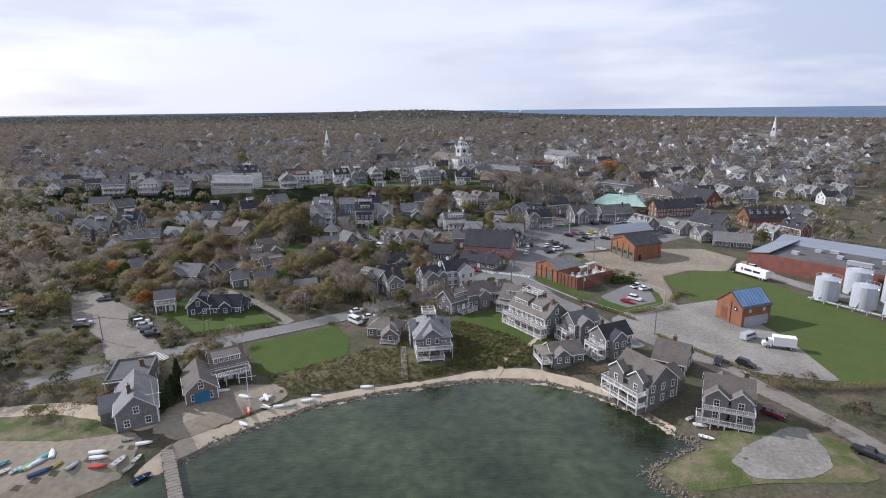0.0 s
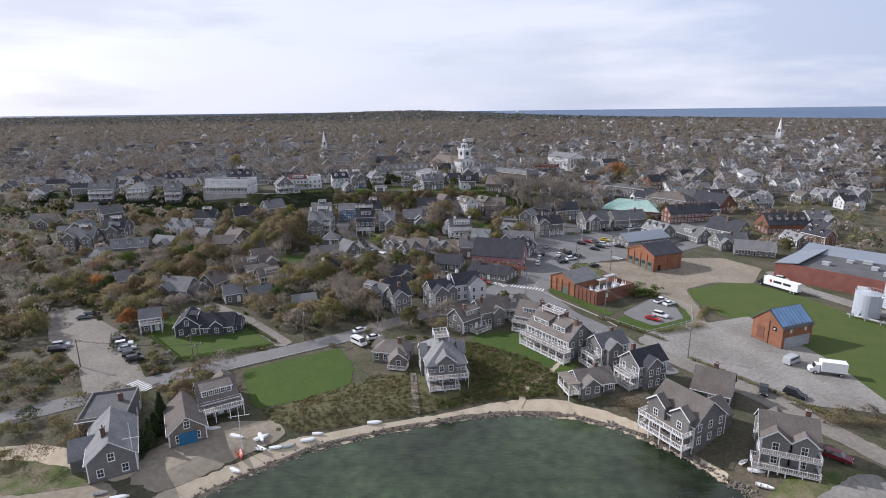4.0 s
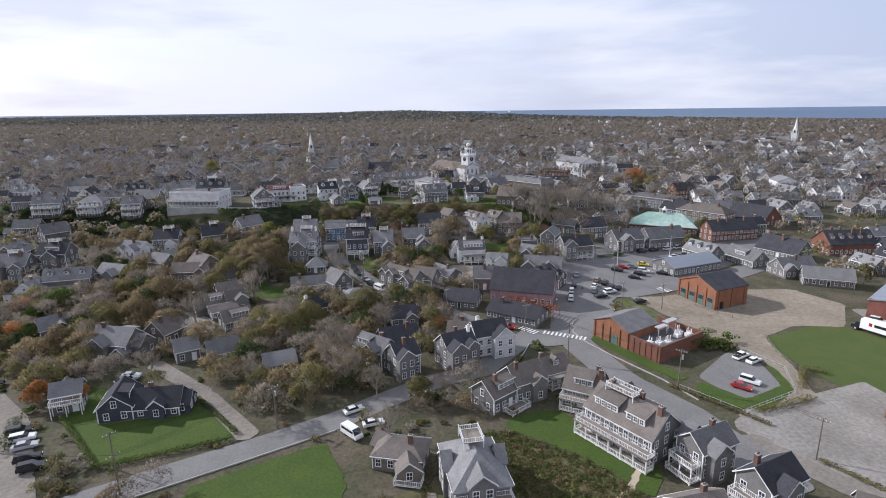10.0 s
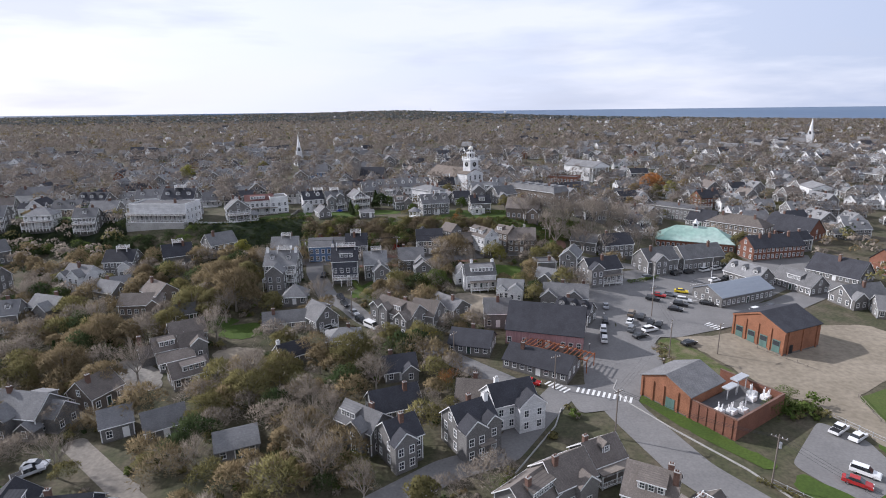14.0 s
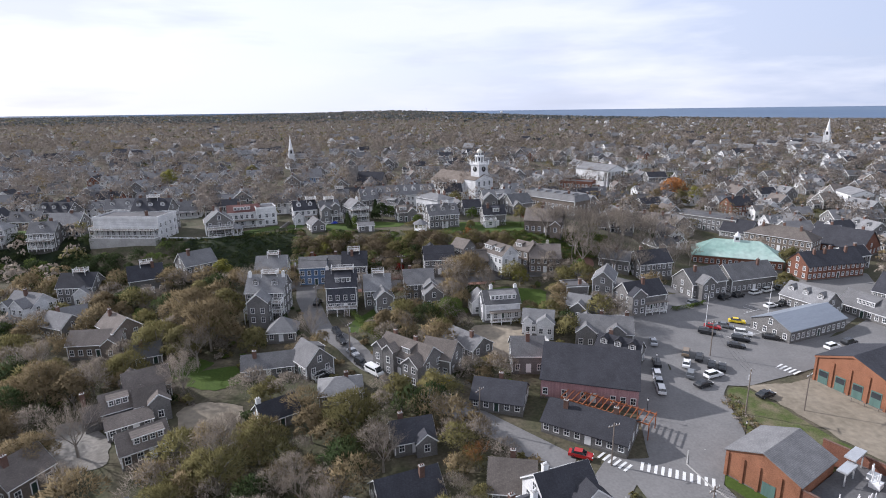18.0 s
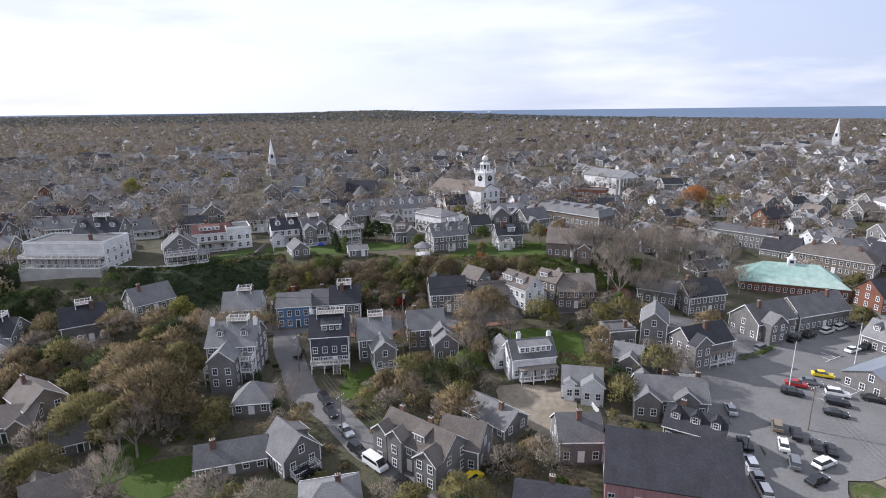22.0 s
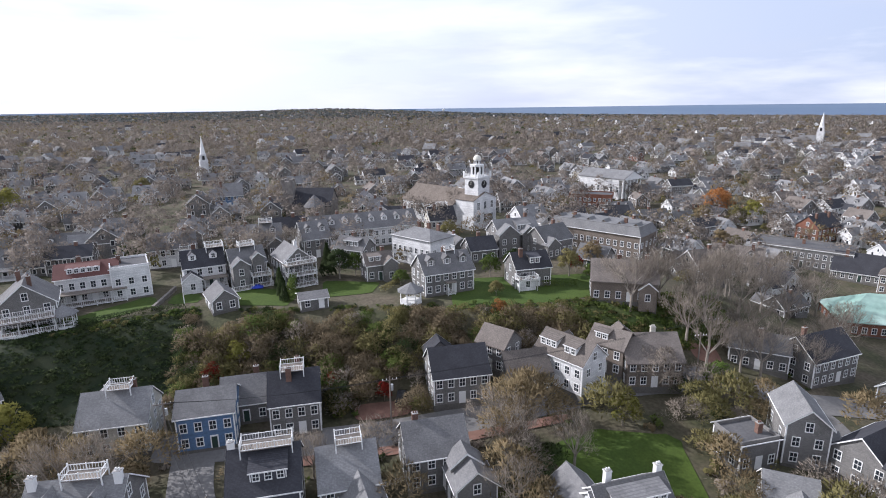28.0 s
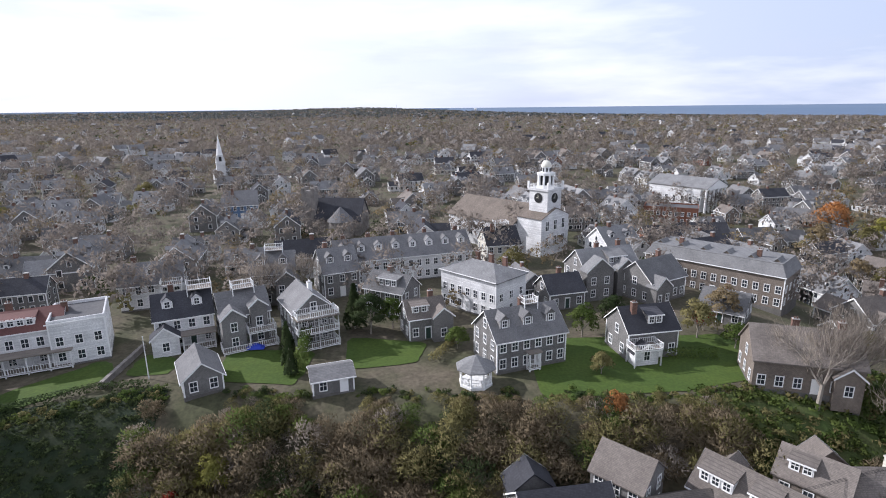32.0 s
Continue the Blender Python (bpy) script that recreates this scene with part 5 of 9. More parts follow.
# gardens inland of the shore road
house(-78.0, 200.9, 30, 6.0, 6.0, 6.0, chim=0)
house(-68.5, 201.5, 31, 8.0, 7.0, 5.2, chim=0)
house(-51.0, 193.8, 22, 8.0, 7.5, 4.6, roof=ROOF_LIGHT, chim=0, trim=False)
house(-89.5, 213.9, 67, 8.0, 8.0, 7.0, wall=SHINGLE_BROWN, roof=ROOF_BROWN)
house(-80.1, 242.6, 32, 9.0, 7.5, 7.2, roof=ROOF_BROWN, near=True, chim=0, wings=((-2.6, 4.0, 90, 3.0, 5.0, 5.8),))
house(-76.4, 236.2, 28, 6.0, 6.0, 6.4, roof=ROOF_BROWN, near=True, chim=0, wings=((1.6, -3.4, -90, 1.8, 4.0, 6.2),))
house(-82.2, 235.4, 33, 7.6, 6.6, 6.2, roof=ROOF_BROWN, near=True, sheds=((-0.6, -1, 3.8),), chims=((-6.6, 0.6, BRICK_CH),), wings=((-5.2, 0, 180, 3.8, 5.4, 4.4),))
house(-78.6, 230.8, 33, 8.4, 5.6, 3.9, roof=ROOF_BROWN, near=True, chim=0)
house(-71.8, 222.6, 36, 8.6, 6.6, 5.8, roof=ROOF_BROWN, near=True, wall=SHINGLE_BROWN, sheds=((0.8, -1, 5.4),), chim=0)
house(-99.4, 269.6, -39, 10.0, 7.5, 8.5, wall=SHINGLE_BROWN, roof=ROOF_BROWN, chim=1)
house(-102.5, 264.8, 3, 13.0, 6.6, 6.6, wall=SHINGLE_BROWN, roof=ROOF_BROWN, chim=0, wings=((4.6, -3.6, -90, 1.6, 4.0, 5.6),))
house(-87.8, 260.2, 24, 6.0, 6.0, 5.0)
house(-44.8, 253.0, -50, 8.2, 7.6, 7.2, roof=ROOF_GREY, pitch=0.5, sheds=((0.0, 1, 3.4),), chim=0, decks=((4.1, -2.6, 6.2, 2.6, 0.4),))
house(-55.3, 252.7, 12, 12.2, 6.5, 5.0)
house(-55.8, 270.6, 4, 7.6, 7.6, 5.8, kind='hip', pitch=0.55, roof=ROOF_LIGHT, chim=0)
house(-36.0, 240.4, 9, 9.6, 8.0, 4.8, roof=ROOF_LIGHT, kind='hip', chims=((1.4, 0.2, BRICK_CH),))
house(-48.4, 231.9, 35, 8.0, 6.4, 5.2, roof=ROOF_DARK, chims=((-3.6, 0.2, WHITE),))
house(-19.8, 222.6, 14, 8.0, 6.8, 5.6, roof=ROOF_DARK, wings=((2.0, -3.8, -90, 2.0, 4.0, 4.6),))

# below the bluff
house(-63.0, 285.6, -1, 11.0, 9.6, 12.0, near=True, roof=ROOF_LIGHT, dorm=2, deck_walk=(0.8, 4.6, 2.0), chims=((-4.9, -0.6, WHITE), (4.9, -0.6, WHITE)), wings=((-0.6, -7.4, -90, 5.6, 5.6, 9.2),), decks=((2.6, -7.6, 5.4, -4.8, 5.6), (2.6, -7.6, 5.4, -4.8, 2.8), (-5.6, -7.4, -3.6, -4.8, 2.8)))
house(-67.6, 309.1, 4, 10.0, 9.0, 9.3, roof=ROOF_LIGHT, wall=CLAP_CREAM, walk=True, wings=((-3.0, 4.6, 90, 3.0, 5.0, 8.0),))
house(-53.7, 308.4, 5, 8.8, 8.6, 8.8, wall=CLAP_BLUE, pitch=0.3, chims=((-0.4, 2.0, BRICK_CH),))
house(-48.7, 314.5, 5, 8.0, 8.0, 7.0)
house(-39.8, 310.1, 4, 8.2, 9.2, 9.8, roof=ROOF_DARK, chims=((0.6, 2.6, BRICK_CH), (-0.8, -1.4, BRICK_CH)), deck_walk=(-0.2, 3.8, 3.0))
house(-41.5, 288.6, 4, 9.0, 9.2, 11.6, near=True, wall=SHINGLE_DARK, roof=ROOF_DARK, deck_walk=(0.4, 6.6, 2.4), sheds=((0.6, -1, 4.6),), decks=((-4.4, -7.0, 4.6, -4.6, 1.7),), stair=(1.6, -7.0, 1.7), chims=((-4.2, 0.4, WHITE),))
house(-30.9, 290.6, 6, 8.0, 9.0, 9.3, near=True, roof=ROOF_LIGHT, walk=True, chim=0)
house(-28.7, 284.8, -78, 7.0, 5.4, 7.4, near=True, roof=ROOF_LIGHT, chim=0, decks=((3.5, -2.6, 6.0, 2.6, 1.0),))
house(-18.0, 294.5, 5, 9.2, 8.6, 9.0, near=True, chims=((-2.6, 0.4, BRICK_CH),), wings=((3.4, -5.4, -90, 3.0, 4.6, 7),))
house(-13.6, 288.1, -84, 7.2, 6.0, 7.0, chim=0)
house(-20.3, 250.6, -42, 15.0, 7.6, 8.6, near=True, chims=((-5.0, 0.3, BRICK_CH), (1.8, 0.3, BRICK_CH)), roof=ROOF_BROWN, wings=((-6.0, -4.0, -90, 2.2, 3.4, 8.2), (-2.4, -4.0, -90, 2.2, 3.4, 8.2), (5.2, -4.2, -90, 3.0, 4.8, 7.4)), sheds=((1.6, -1, 2.4),))
house(-12.4, 251.4, -27, 8.0, 8.0, 8.0, roof=ROOF_BROWN, chim=0)
house(-5.2, 261.2, -50, 11.4, 7.5, 5.0)
house(6.0, 279.3, 7, 10.4, 7.4, 8.3, near=True, wall=CLAP_WHITE, wings=((-4.6, -0.2, 180, 2.4, 5.4, 7.8),), sheds=((0.4, -1, 7.6),), decks=((-3.8, -5.6, 5, -3.7, 0.5, True),), chims=((-2.4, 1.2, WHITE), (4.8, 0.4, WHITE)))
house(0.5, 282.8, -83, 6.0, 6.0, 6.5, wall=CLAP_WHITE, chim=0)
house(15.8, 270.2, -16, 8.4, 7.0, 6.2, near=True, wall=CLAP_WHITE, roof=ROOF_LIGHT, chim=0, dorm=0, wings=((2.2, -3.8, -90, 2.0, 4.6, 6.0), (-2.6, -3.4, -90, 1.0, 2.2, 5.0)))
house(30.0, 278.8, -32, 6.4, 6.0, 6.3, roof=ROOF_LIGHT, chim=0, wings=((1.0, -3.8, -90, 2.6, 4.4, 5.6), (4.6, 1.0, 0, 4.0, 5.0, 4.4)))
house(41.3, 290.4, 64, 9.6, 6.2, 9.8, roof=ROOF_LIGHT, chim=0, wings=((-2.0, -3.6, -90, 2.4, 3.6, 5.4),))
house(31.3, 289.5, 5, 7.0, 6.0, 5.5, kind='flat', roof=TAR)
house(50.0, 283.4, 17, 13.0, 8.4, 8.8, near=True, wings=((-4.6, -4.6, -90, 2.2, 4.8, 8.4),), decks=((-2, -5.6, 6, -4.2, 0.6, True),), roof=ROOF_DARK, chim=1)
house(77.2, 299.7, 17, 14.2, 9.5, 9.0, wings=((-3, -6, -90, 3, 5.5, 8),))
house(97.3, 307.4, 14, 19.2, 10.0, 9.0)
house(54.6, 316.6, -36, 11.0, 6.6, 7.2, chim=1)
house(65.2, 313.2, 12, 12.8, 9.0, 9.5, roof=ROOF_DARK)
green_hall = house(109.5, 334.0, -26, 31.6, 16.0, 9.0, wall=BRICK_RED, roof=ROOF_GREEN, kind='hip', chim=0, trim=False, doors=0, label='red brick hall with a pale green copper roof')
cupola = part("cupola", Build(WHITE, ROOF_DARK).box(-1.1, -1.1, 8.4, 1.1, 1.1, 10.6).box(-1.3, -1.3, 10.6, 1.3, 1.3, 10.8).box(-0.6, -1.14, 9.3, 0.6, 1.14, 10.3, 1), green_hall, "white louvred cupola")
part("spire", Build(WHITE).cone(0, 0, 10.8, 12.6, 1.1, 0.08, 8), cupola)
house(11.0, 312.6, -58, 11.0, 7.4, 9.4, wall=CLAP_WHITE, roof=ROOF_BROWN, chim=0, sheds=((-3.0, -1, 3.8), (2.0, -1, 2.6)), decks=((5.5, -1.6, 7.0, 1.6, 1.2),), wings=((-4.0, 3.6, 90, 2.4, 4.8, 7.8),))
house(26.8, 312.6, -8, 10.6, 9.4, 9.3, trim=False, roof=ROOF_BROWN, wall=SHINGLE_BROWN, chims=((1.0, 0.5, CLAP_CREAM),), wings=((-3.6, 5.0, 90, 3.0, 6.0, 9.0),))
house(-10.8, 313.6, 3, 10.4, 9.2, 9.4, roof=ROOF_DARK, chim=0, wings=((-2.4, 5.0, 90, 3.4, 5.4, 9.0),))
house(-1.6, 317.6, -49, 6.4, 6.2, 8.0, trim=False, roof=ROOF_BROWN, chim=0)
house(2.0, 313.2, 5, 8.4, 7.4, 7.2, trim=False, roof=ROOF_BROWN, chim=0)
house(20.6, 314.8, -52, 7.4, 6.0, 8.4, trim=False, roof=ROOF_BROWN, wall=SHINGLE_BROWN, chim=0, sheds=((-1.2, -1, 2.6),))
house(134.5, 317.5, 10, 25.0, 10.0, 9.6, wall=BRICK_RED, roof=ROOF_DARK, chim=4, trim=False, dorm=0)
house(139.0, 350.0, -52, 26.0, 12.0, 9.8, wall=SHINGLE_BROWN, roof=ROOF_BROWN, kind='hip', chim=3)
house(162.9, 345.4, -62, 21.0, 16.0, 10.0, wall=BRICK_RED, roof=ROOF_DARK, chim=2, trim=False)
house(173.7, 293.1, 1, 21.0, 12.0, 10.0, wall=BRICK_RED, roof=ROOF_DARK, chim=4, dorm=5, trim=False)
house(124.5, 384.4, -50, 30.0, 14.0, 7.0, kind='flat', roof=TAR)
house(84.0, 470.0, -30, 20.0, 11.0, 7.0, wall=BRICK_RED, kind='flat', roof=TAR, trim=False)
house(77.0, 437.0, -8, 17.0, 9.0, 7.0, wall=BRICK_RED, roof=ROOF_DARK, trim=False, chim=2)
house(134.0, 466.0, -30, 16.0, 9.0, 6.5, wall=BRICK_ORANGE, roof=ROOF_GREY, trim=False, chim=0)
house(151.0, 407.0, 14, 13.0, 9.0, 10.0, wall=BRICK_RED, roof=ROOF_DARK, trim=False, chim=2)
house(94.0, 377.0, -40, 15.0, 10.0, 9.2, roof=ROOF_BROWN, dorm=2, chim=2)
house(131.1, 368.4, -50, 13.0, 12.0, 8.0, roof=ROOF_DARK)

# on the bluff
house(-90.2, 354.9, 19, 12.4, 9.0, 8.6, pitch=0.26, decks=((-7.6, -7.2, 7.4, -4.5, 0.5, True),), wall=CLAP_WHITE, roof=ROOF_RED, chims=((-1.6, 1.4, BRICK_CH),), sheds=((-0.6, -1, 6.4),), label='long white clapboard house with a dull red roof')
house(-81.9, 356.6, 22, 8.0, 10.0, 8.0, wall=CLAP_WHITE, kind='flat', roof=TAR, doors=0)
house(-66.3, 360.1, 20, 9.4, 8.0, 9.0, wall=CLAP_WHITE, roof=ROOF_DARK, dorm=2, chims=((-1.6, 1.6, BRICK_CH),), deck_walk=(3.0, 4.0, 3.0), wings=((-3.2, -5.2, -90, 2.8, 4.2, 5.0),), decks=((-0.6, -6.4, 4.6, -4.0, 0.4, True),))
house(-79.4, 380.8, 14, 12.0, 8.6, 9.0, wall=CLAP_WHITE, dorm=1, chim=2, decks=((2.0, -6.6, 6.0, -4.3, 5.4),))
house(-56.0, 359.7, 24, 8.2, 7.6, 9.0, walk=True, chim=0, wings=((-2.4, -4.4, -90, 2.6, 3.8, 7.6), (2.0, -4.0, -90, 1.6, 2.8, 8.4)), decks=((-0.2, -6.6, 4.4, -3.8, 3.1), (-4.6, -6.8, 4.6, -3.8, 0.4)))
house(-44.6, 359.2, -65, 9.4, 7.0, 9.3, decks=((4.7, -3.6, 7.4, 3.6, 0.4), (4.7, -3.6, 7.4, 3.6, 3.2, True), (4.7, -3.6, 7.4, 3.6, 6.0)), chims=((1.2, 0.6, WHITE),))
house(-54.1, 379.6, 8, 9.0, 8.6, 10.6, dorm=2, walk=True, chim=0, decks=((-4.5, -6.6, 1.0, -4.3, 5.4),), wings=((-3.6, -5.4, -90, 3.0, 4.6, 6.0), (3.0, -5.6, -90, 3.0, 4.6, 8.0)))
house(-41.2, 383.6, 20, 8.0, 10.0, 10.0, dorm=2)
house(-26.2, 392.8, 13, 33.0, 9.6, 10.2, wall=CLAP_WHITE, dorm=8, chims=((-14, 0.4, BRICK_CH), (-8, 0.4, BRICK_CH), (-2, 0.4, BRICK_CH), (6, 0.4, BRICK_CH), (14, 0.4, BRICK_CH)), roof=ROOF_GREY)
house(-28.8, 369.1, -35, 9.0, 6.6, 8.2, roof=ROOF_GREY, sheds=((0.6, -1, 4.4),), chims=((-0.6, 0.4, BRICK_CH),))
house(-23.4, 357.2, 14, 7.0, 6.0, 6.8, roof=ROOF_BROWN, chims=((1.6, 0.6, BRICK_CH),), sheds=((-1.2, -1, 3.0),), wings=((2.4, -3.6, -90, 2.0, 3.6, 6.2),))
house(-10.1, 369.6, -50, 14.5, 9.6, 9.6, wall=CLAP_WHITE, roof=ROOF_LIGHT, kind='hip', pitch=0.26, chims=((-3.6, 2.6, BRICK_CH), (0.0, 2.6, BRICK_CH), (3.6, 2.6, BRICK_CH)))
house(-8.3, 345.4, 15, 12.4, 8.6, 9.0, dorm=3, doors=1, chims=((0.6, 0.8, BRICK_CH),), deck_walk=(1.6, 2.4, 1.6), decks=((-1.0, -5.4, 1.0, -4.3, 0.5, True),))
house(12.9, 345.8, 6, 9.0, 7.4, 8.0, roof=ROOF_DARK, sheds=((0.6, -1, 2.6),), chims=((-2.4, -1.0, BRICK_CH),), decks=((-4.8, -6.4, 0.0, -3.7, 3.0),), wings=((-2.3, -4.6, -90, 2.2, 4.2, 3.6, CLAP_WHITE, ROOF_DARK),))
house(18.2, 377.1, 12, 13.5, 9.0, 9.6, roof=ROOF_LIGHT, chims=((-1.4, 0.6, BRICK_CH), (4.6, 1.2, BRICK_CH)), sheds=((1.6, -1, 4.4),), wings=((-4.6, -5.2, -90, 2.6, 6.4, 9.2), (2.4, -4.8, -90, 2.0, 4.4, 8.2)))
house(27.4, 371.6, 25, 11.0, 8.6, 8.4, wings=((-3.4, -4.6, -90, 2.4, 4.6, 6.0),))
house(6.0, 369.1, 11, 8.0, 7.0, 6.5, roof=ROOF_DARK)
house(46.7, 378.0, -51, 30.0, 12.0, 10.0, kind='mansard', roof=ROOF_LIGHT, wall=SHINGLE_BROWN, dorm=6, chim=2)
house(31.2, 332.6, -22, 14.0, 9.0, 8.5, wall=SHINGLE_BROWN, roof=ROOF_BROWN, trim=False, chims=((-1.0, 0.5, BRICK_CH), (5.0, 0.5, BRICK_CH)), wings=((4.9, -4.6, -90, 1.6, 3.6, 5.0),))
house(36.1, 358.4, -44, 8.0, 9.0, 5.5)
house(-83.5, 473.3, 13, 11.4, 11.0, 10.0, wall=CLAP_BLUE)
house(-0.3, 401.6, 6, 8.8, 9.0, 9.5, wall=CLAP_CREAM, roof=ROOF_DARK, walk=True)
house(-58.3, 342.4, -66, 7.9, 5.5, 5.0, chim=0)
house(-38.4, 339.1, 13, 6.0, 5.0, 3.4, chim=0, win=0.3)
hotel = house(-125.5, 337.5, -6, 25.0, 13.0, 10.5, base=19.5, rows=2, decks=((-12.3, -9.6, 12.3, -6.5, 3.2, True), (-12.3, -9.6, 12.3, -6.5, 6.0)), wall=CLAP_WHITE, kind='flat', roof=TAR, doors=0, label='large white clapboard hotel above the bluff')
part('basement', Build(CONC).box(-12.7, -9.9, -7, 12.7, -6.6, 2.9), hotel, 'grey masonry basement')
house(-122.8, 348.2, 0, 14.0, 10.0, 13.0, dorm=3, kind='gable', roof=ROOF_DARK, chims=((-5.6, 1.0, BRICK_CH), (5.6, 1.0, BRICK_CH)), deck_walk=(0.0, 4.0, 2.4))
house(-95.4, 340.0, -67, 10.0, 10.0, 9.5, decks=((5, -4.5, 8.5, 4.5, 0.5, True), (5, -4.5, 8.5, 4.5, 3.4)), chim=2)
house(-157.5, 334.5, 8, 9.0, 8.0, 9.2, decks=((-4, -6.4, 4, -4.0, 0.5, True), (-4, -6.4, 4, -4.0, 3.3)), dorm=1, chim=1)
house(-125.0, 297.6, 2, 10.6, 8.4, 9.2, roof=ROOF_DARK, walk=True, wings=((3.0, -5.0, -90, 2.6, 4.8, 6.0, CLAP_WHITE, ROOF_LIGHT),))
house(-107.8, 303.9, 28, 10.1, 9.0, 9.0, roof=ROOF_DARK, walk=True)
house(-95.4, 314.4, 44, 10.7, 9.0, 7.0, roof=ROOF_LIGHT)
house(-117.5, 274.4, -25, 9.0, 7.0, 7.0)
house(-216.1, 390.5, 12, 15.6, 9.0, 9.0, wall=CLAP_WHITE)
house(-182.9, 310.9, 50, 10.4, 9.0, 9.0)

# ---- landmarks ----
STEEL = material("galvanised_steel", (0.55, 0.56, 0.57), 0.45, 0.12, 1.0, 0.05, metallic=0.5)
TANK = material("white_tank_paint", (0.44, 0.47, 0.51), 0.4, 0.14, 0.4, 0.03, streak=(1, 1, 0.15))
GOLD = material("gilded_dome", (0.72, 0.69, 0.60), 0.45, 0.12, 1.0, 0.05)
BLUE_PANE = material("skylight_glass", (0.20, 0.36, 0.60), 0.12, 0.25, 0.8, 0, spec=0.8)
BLACK = material("black_paint", (0.02, 0.02, 0.022), 0.5, 0.2)
GREEN_DOOR = material("faded_green_boards", (0.10, 0.17, 0.15), 0.7, 0.2, 1.5, 0.1, streak=(3, 3, 0.3))
RED_WALL = coursed("red_painted_brick", (0.27, 0.115, 0.09), (0.8, 0.75, 0.75), 0.22, 0.075, 0.012, 0.85, 0.03)
STONE = material("grey_fieldstone", (0.25, 0.23, 0.21), 0.9, 0.35, 2.0, 0.5)
ROCK = material("shore_rock", (0.23, 0.20, 0.17), 0.9, 0.35, 2.5, 0.5, per_object=0.3)


def at(x, y, rot, base=None):
    return Matrix.Translation((x, y, gz(x, y) if base is None else base)) @ pose(0, 0, 0, 0, 0, rot)


# white church with a clock tower, belfry and dome
ch = thing("church", at(14.2, 411, 37), "white church with a clock tower, belfry and gilded dome", "church")
KEEP.append((14, 411, 8))
KEEP.append((4, 425, 13))
b = Build(CLAP_WHITE)
b.box(-6.2, -4.2, -2, 6.2, 4.2, 10.6)
for q in (-1, 1):
    b.face([(q * -6.2, q * 4.2, 10.6), (q * 6.2, q * 4.2, 10.6), (0, q * 4.2, 12.8)][::-1])
part("wall", b, ch, "white boarded church front")
b = Build(CLAP_WHITE).box(-8, 4.2, -2, 8, 30, 8.2)
b.face([(8, 30, 8.2), (-8, 30, 8.2), (0, 30, 13)])
part("nave", b, ch)
b = Build(SHINGLE_BROWN)
for q in (-1, 1):
    pts = [(q * 8.4, 4.0, 8.1), (q * 8.4, 30.4, 8.1), (0, 30.4, 13.2), (0, 4.0, 13.2)]
    b.slab(pts if q > 0 else pts[::-1], 0.25)
    pts = [(q * 6.5, -4.4, 10.5), (q * 6.5, 4.3, 10.5), (0, 4.3, 13.0), (0, -4.4, 13.0)]
    b.slab(pts if q > 0 else pts[::-1], 0.2)
part("roof", b, ch, "brown shingled nave roof")
tower = part("clock_tower", Build(CLAP_WHITE).box(-3.1, -3.6, 8, 3.1, 2.6, 18).box(-3.5, -4.0, 17.6, 3.5, 3.0, 18.1), ch, "square white clock stage")
for ang, off in ((0, (0, -3.62)), (-90, (-3.12, -0.5)), (90, (3.12, -0.5)), (180, (0, 2.62))):
    clock = part("clock_face", Build(BLACK).cone(0, 0, 0, 0.12, 1.35, 1.35, 24), tower, "black clock face with gilt ring", Matrix.Translation((*off, 15.6)) @ pose(0, 0, 0, 90, 0, ang))
    part("clock_hand", Build(GOLD).box(-0.06, -0.1, 0.12, 0.06, 0.95, 0.17).box(-0.6, -0.06, 0.12, 0.06, 0.06, 0.17), clock)
rail = Build(WHITE)
for p0, p1 in (((-3.4, -3.9), (3.4, -3.9)), ((3.4, -3.9), (3.4, 2.9)), ((3.4, 2.9), (-3.4, 2.9)), ((-3.4, 2.9), (-3.4, -3.9))):
    railing(rail, *p0, *p1, 18.1, 1.0)
for px in (-3.3, 3.3):
    for py in (-3.8, 2.8):
        rail.box(px - 0.25, py - 0.25, 18.1, px + 0.25, py + 0.25, 20.0)
part("balustrade", rail, tower)
bel = Build(WHITE, BLACK)
bel.cone(0, -0.5, 18.1, 18.9, 2.5, 2.4, 8, 0, 0.39).cone(0, -0.5, 18.9, 21.6, 1.6, 1.6, 8, 1, 0.39)
for i in range(8):
    a = 0.39 + i * math.pi / 4
    part("column", Build(WHITE).cone(2.05 * math.cos(a), -0.5 + 2.05 * math.sin(a), 18.9, 21.8, 0.32, 0.28, 8), tower)
bel.cone(0, -0.5, 21.6, 22.3, 2.5, 2.6, 8, 0, 0.39).cone(0, -0.5, 22.3, 23.9, 1.35, 1.25, 8, 0, 0.39)
for i in range(8):
    a = i * math.pi / 4
    bel.box(1.22 * math.cos(a) - 0.17, -0.5 + 1.22 * math.sin(a) - 0.17, 22.6, 1.22 * math.cos(a) + 0.17, -0.5 + 1.22 * math.sin(a) + 0.17, 23.6, 1)
part("belfry", bel, tower, "octagonal white belfry with dark arches")
dome = Build(GOLD)
for i in range(6):
    a0, a1 = i * math.pi / 12, (i + 1) * math.pi / 12
    dome.cone(0, -0.5, 23.9 + 1.7 * math.sin(a0), 23.9 + 1.7 * math.sin(a1), 1.45 * math.cos(a0), max(0.03, 1.45 * math.cos(a1)), 16)
dome.tube((0, -0.5, 25.5), (0, -0.5, 26.6), 0.08, 0.03, 6)
part("dome", dome, tower, "gilded dome with a finial")
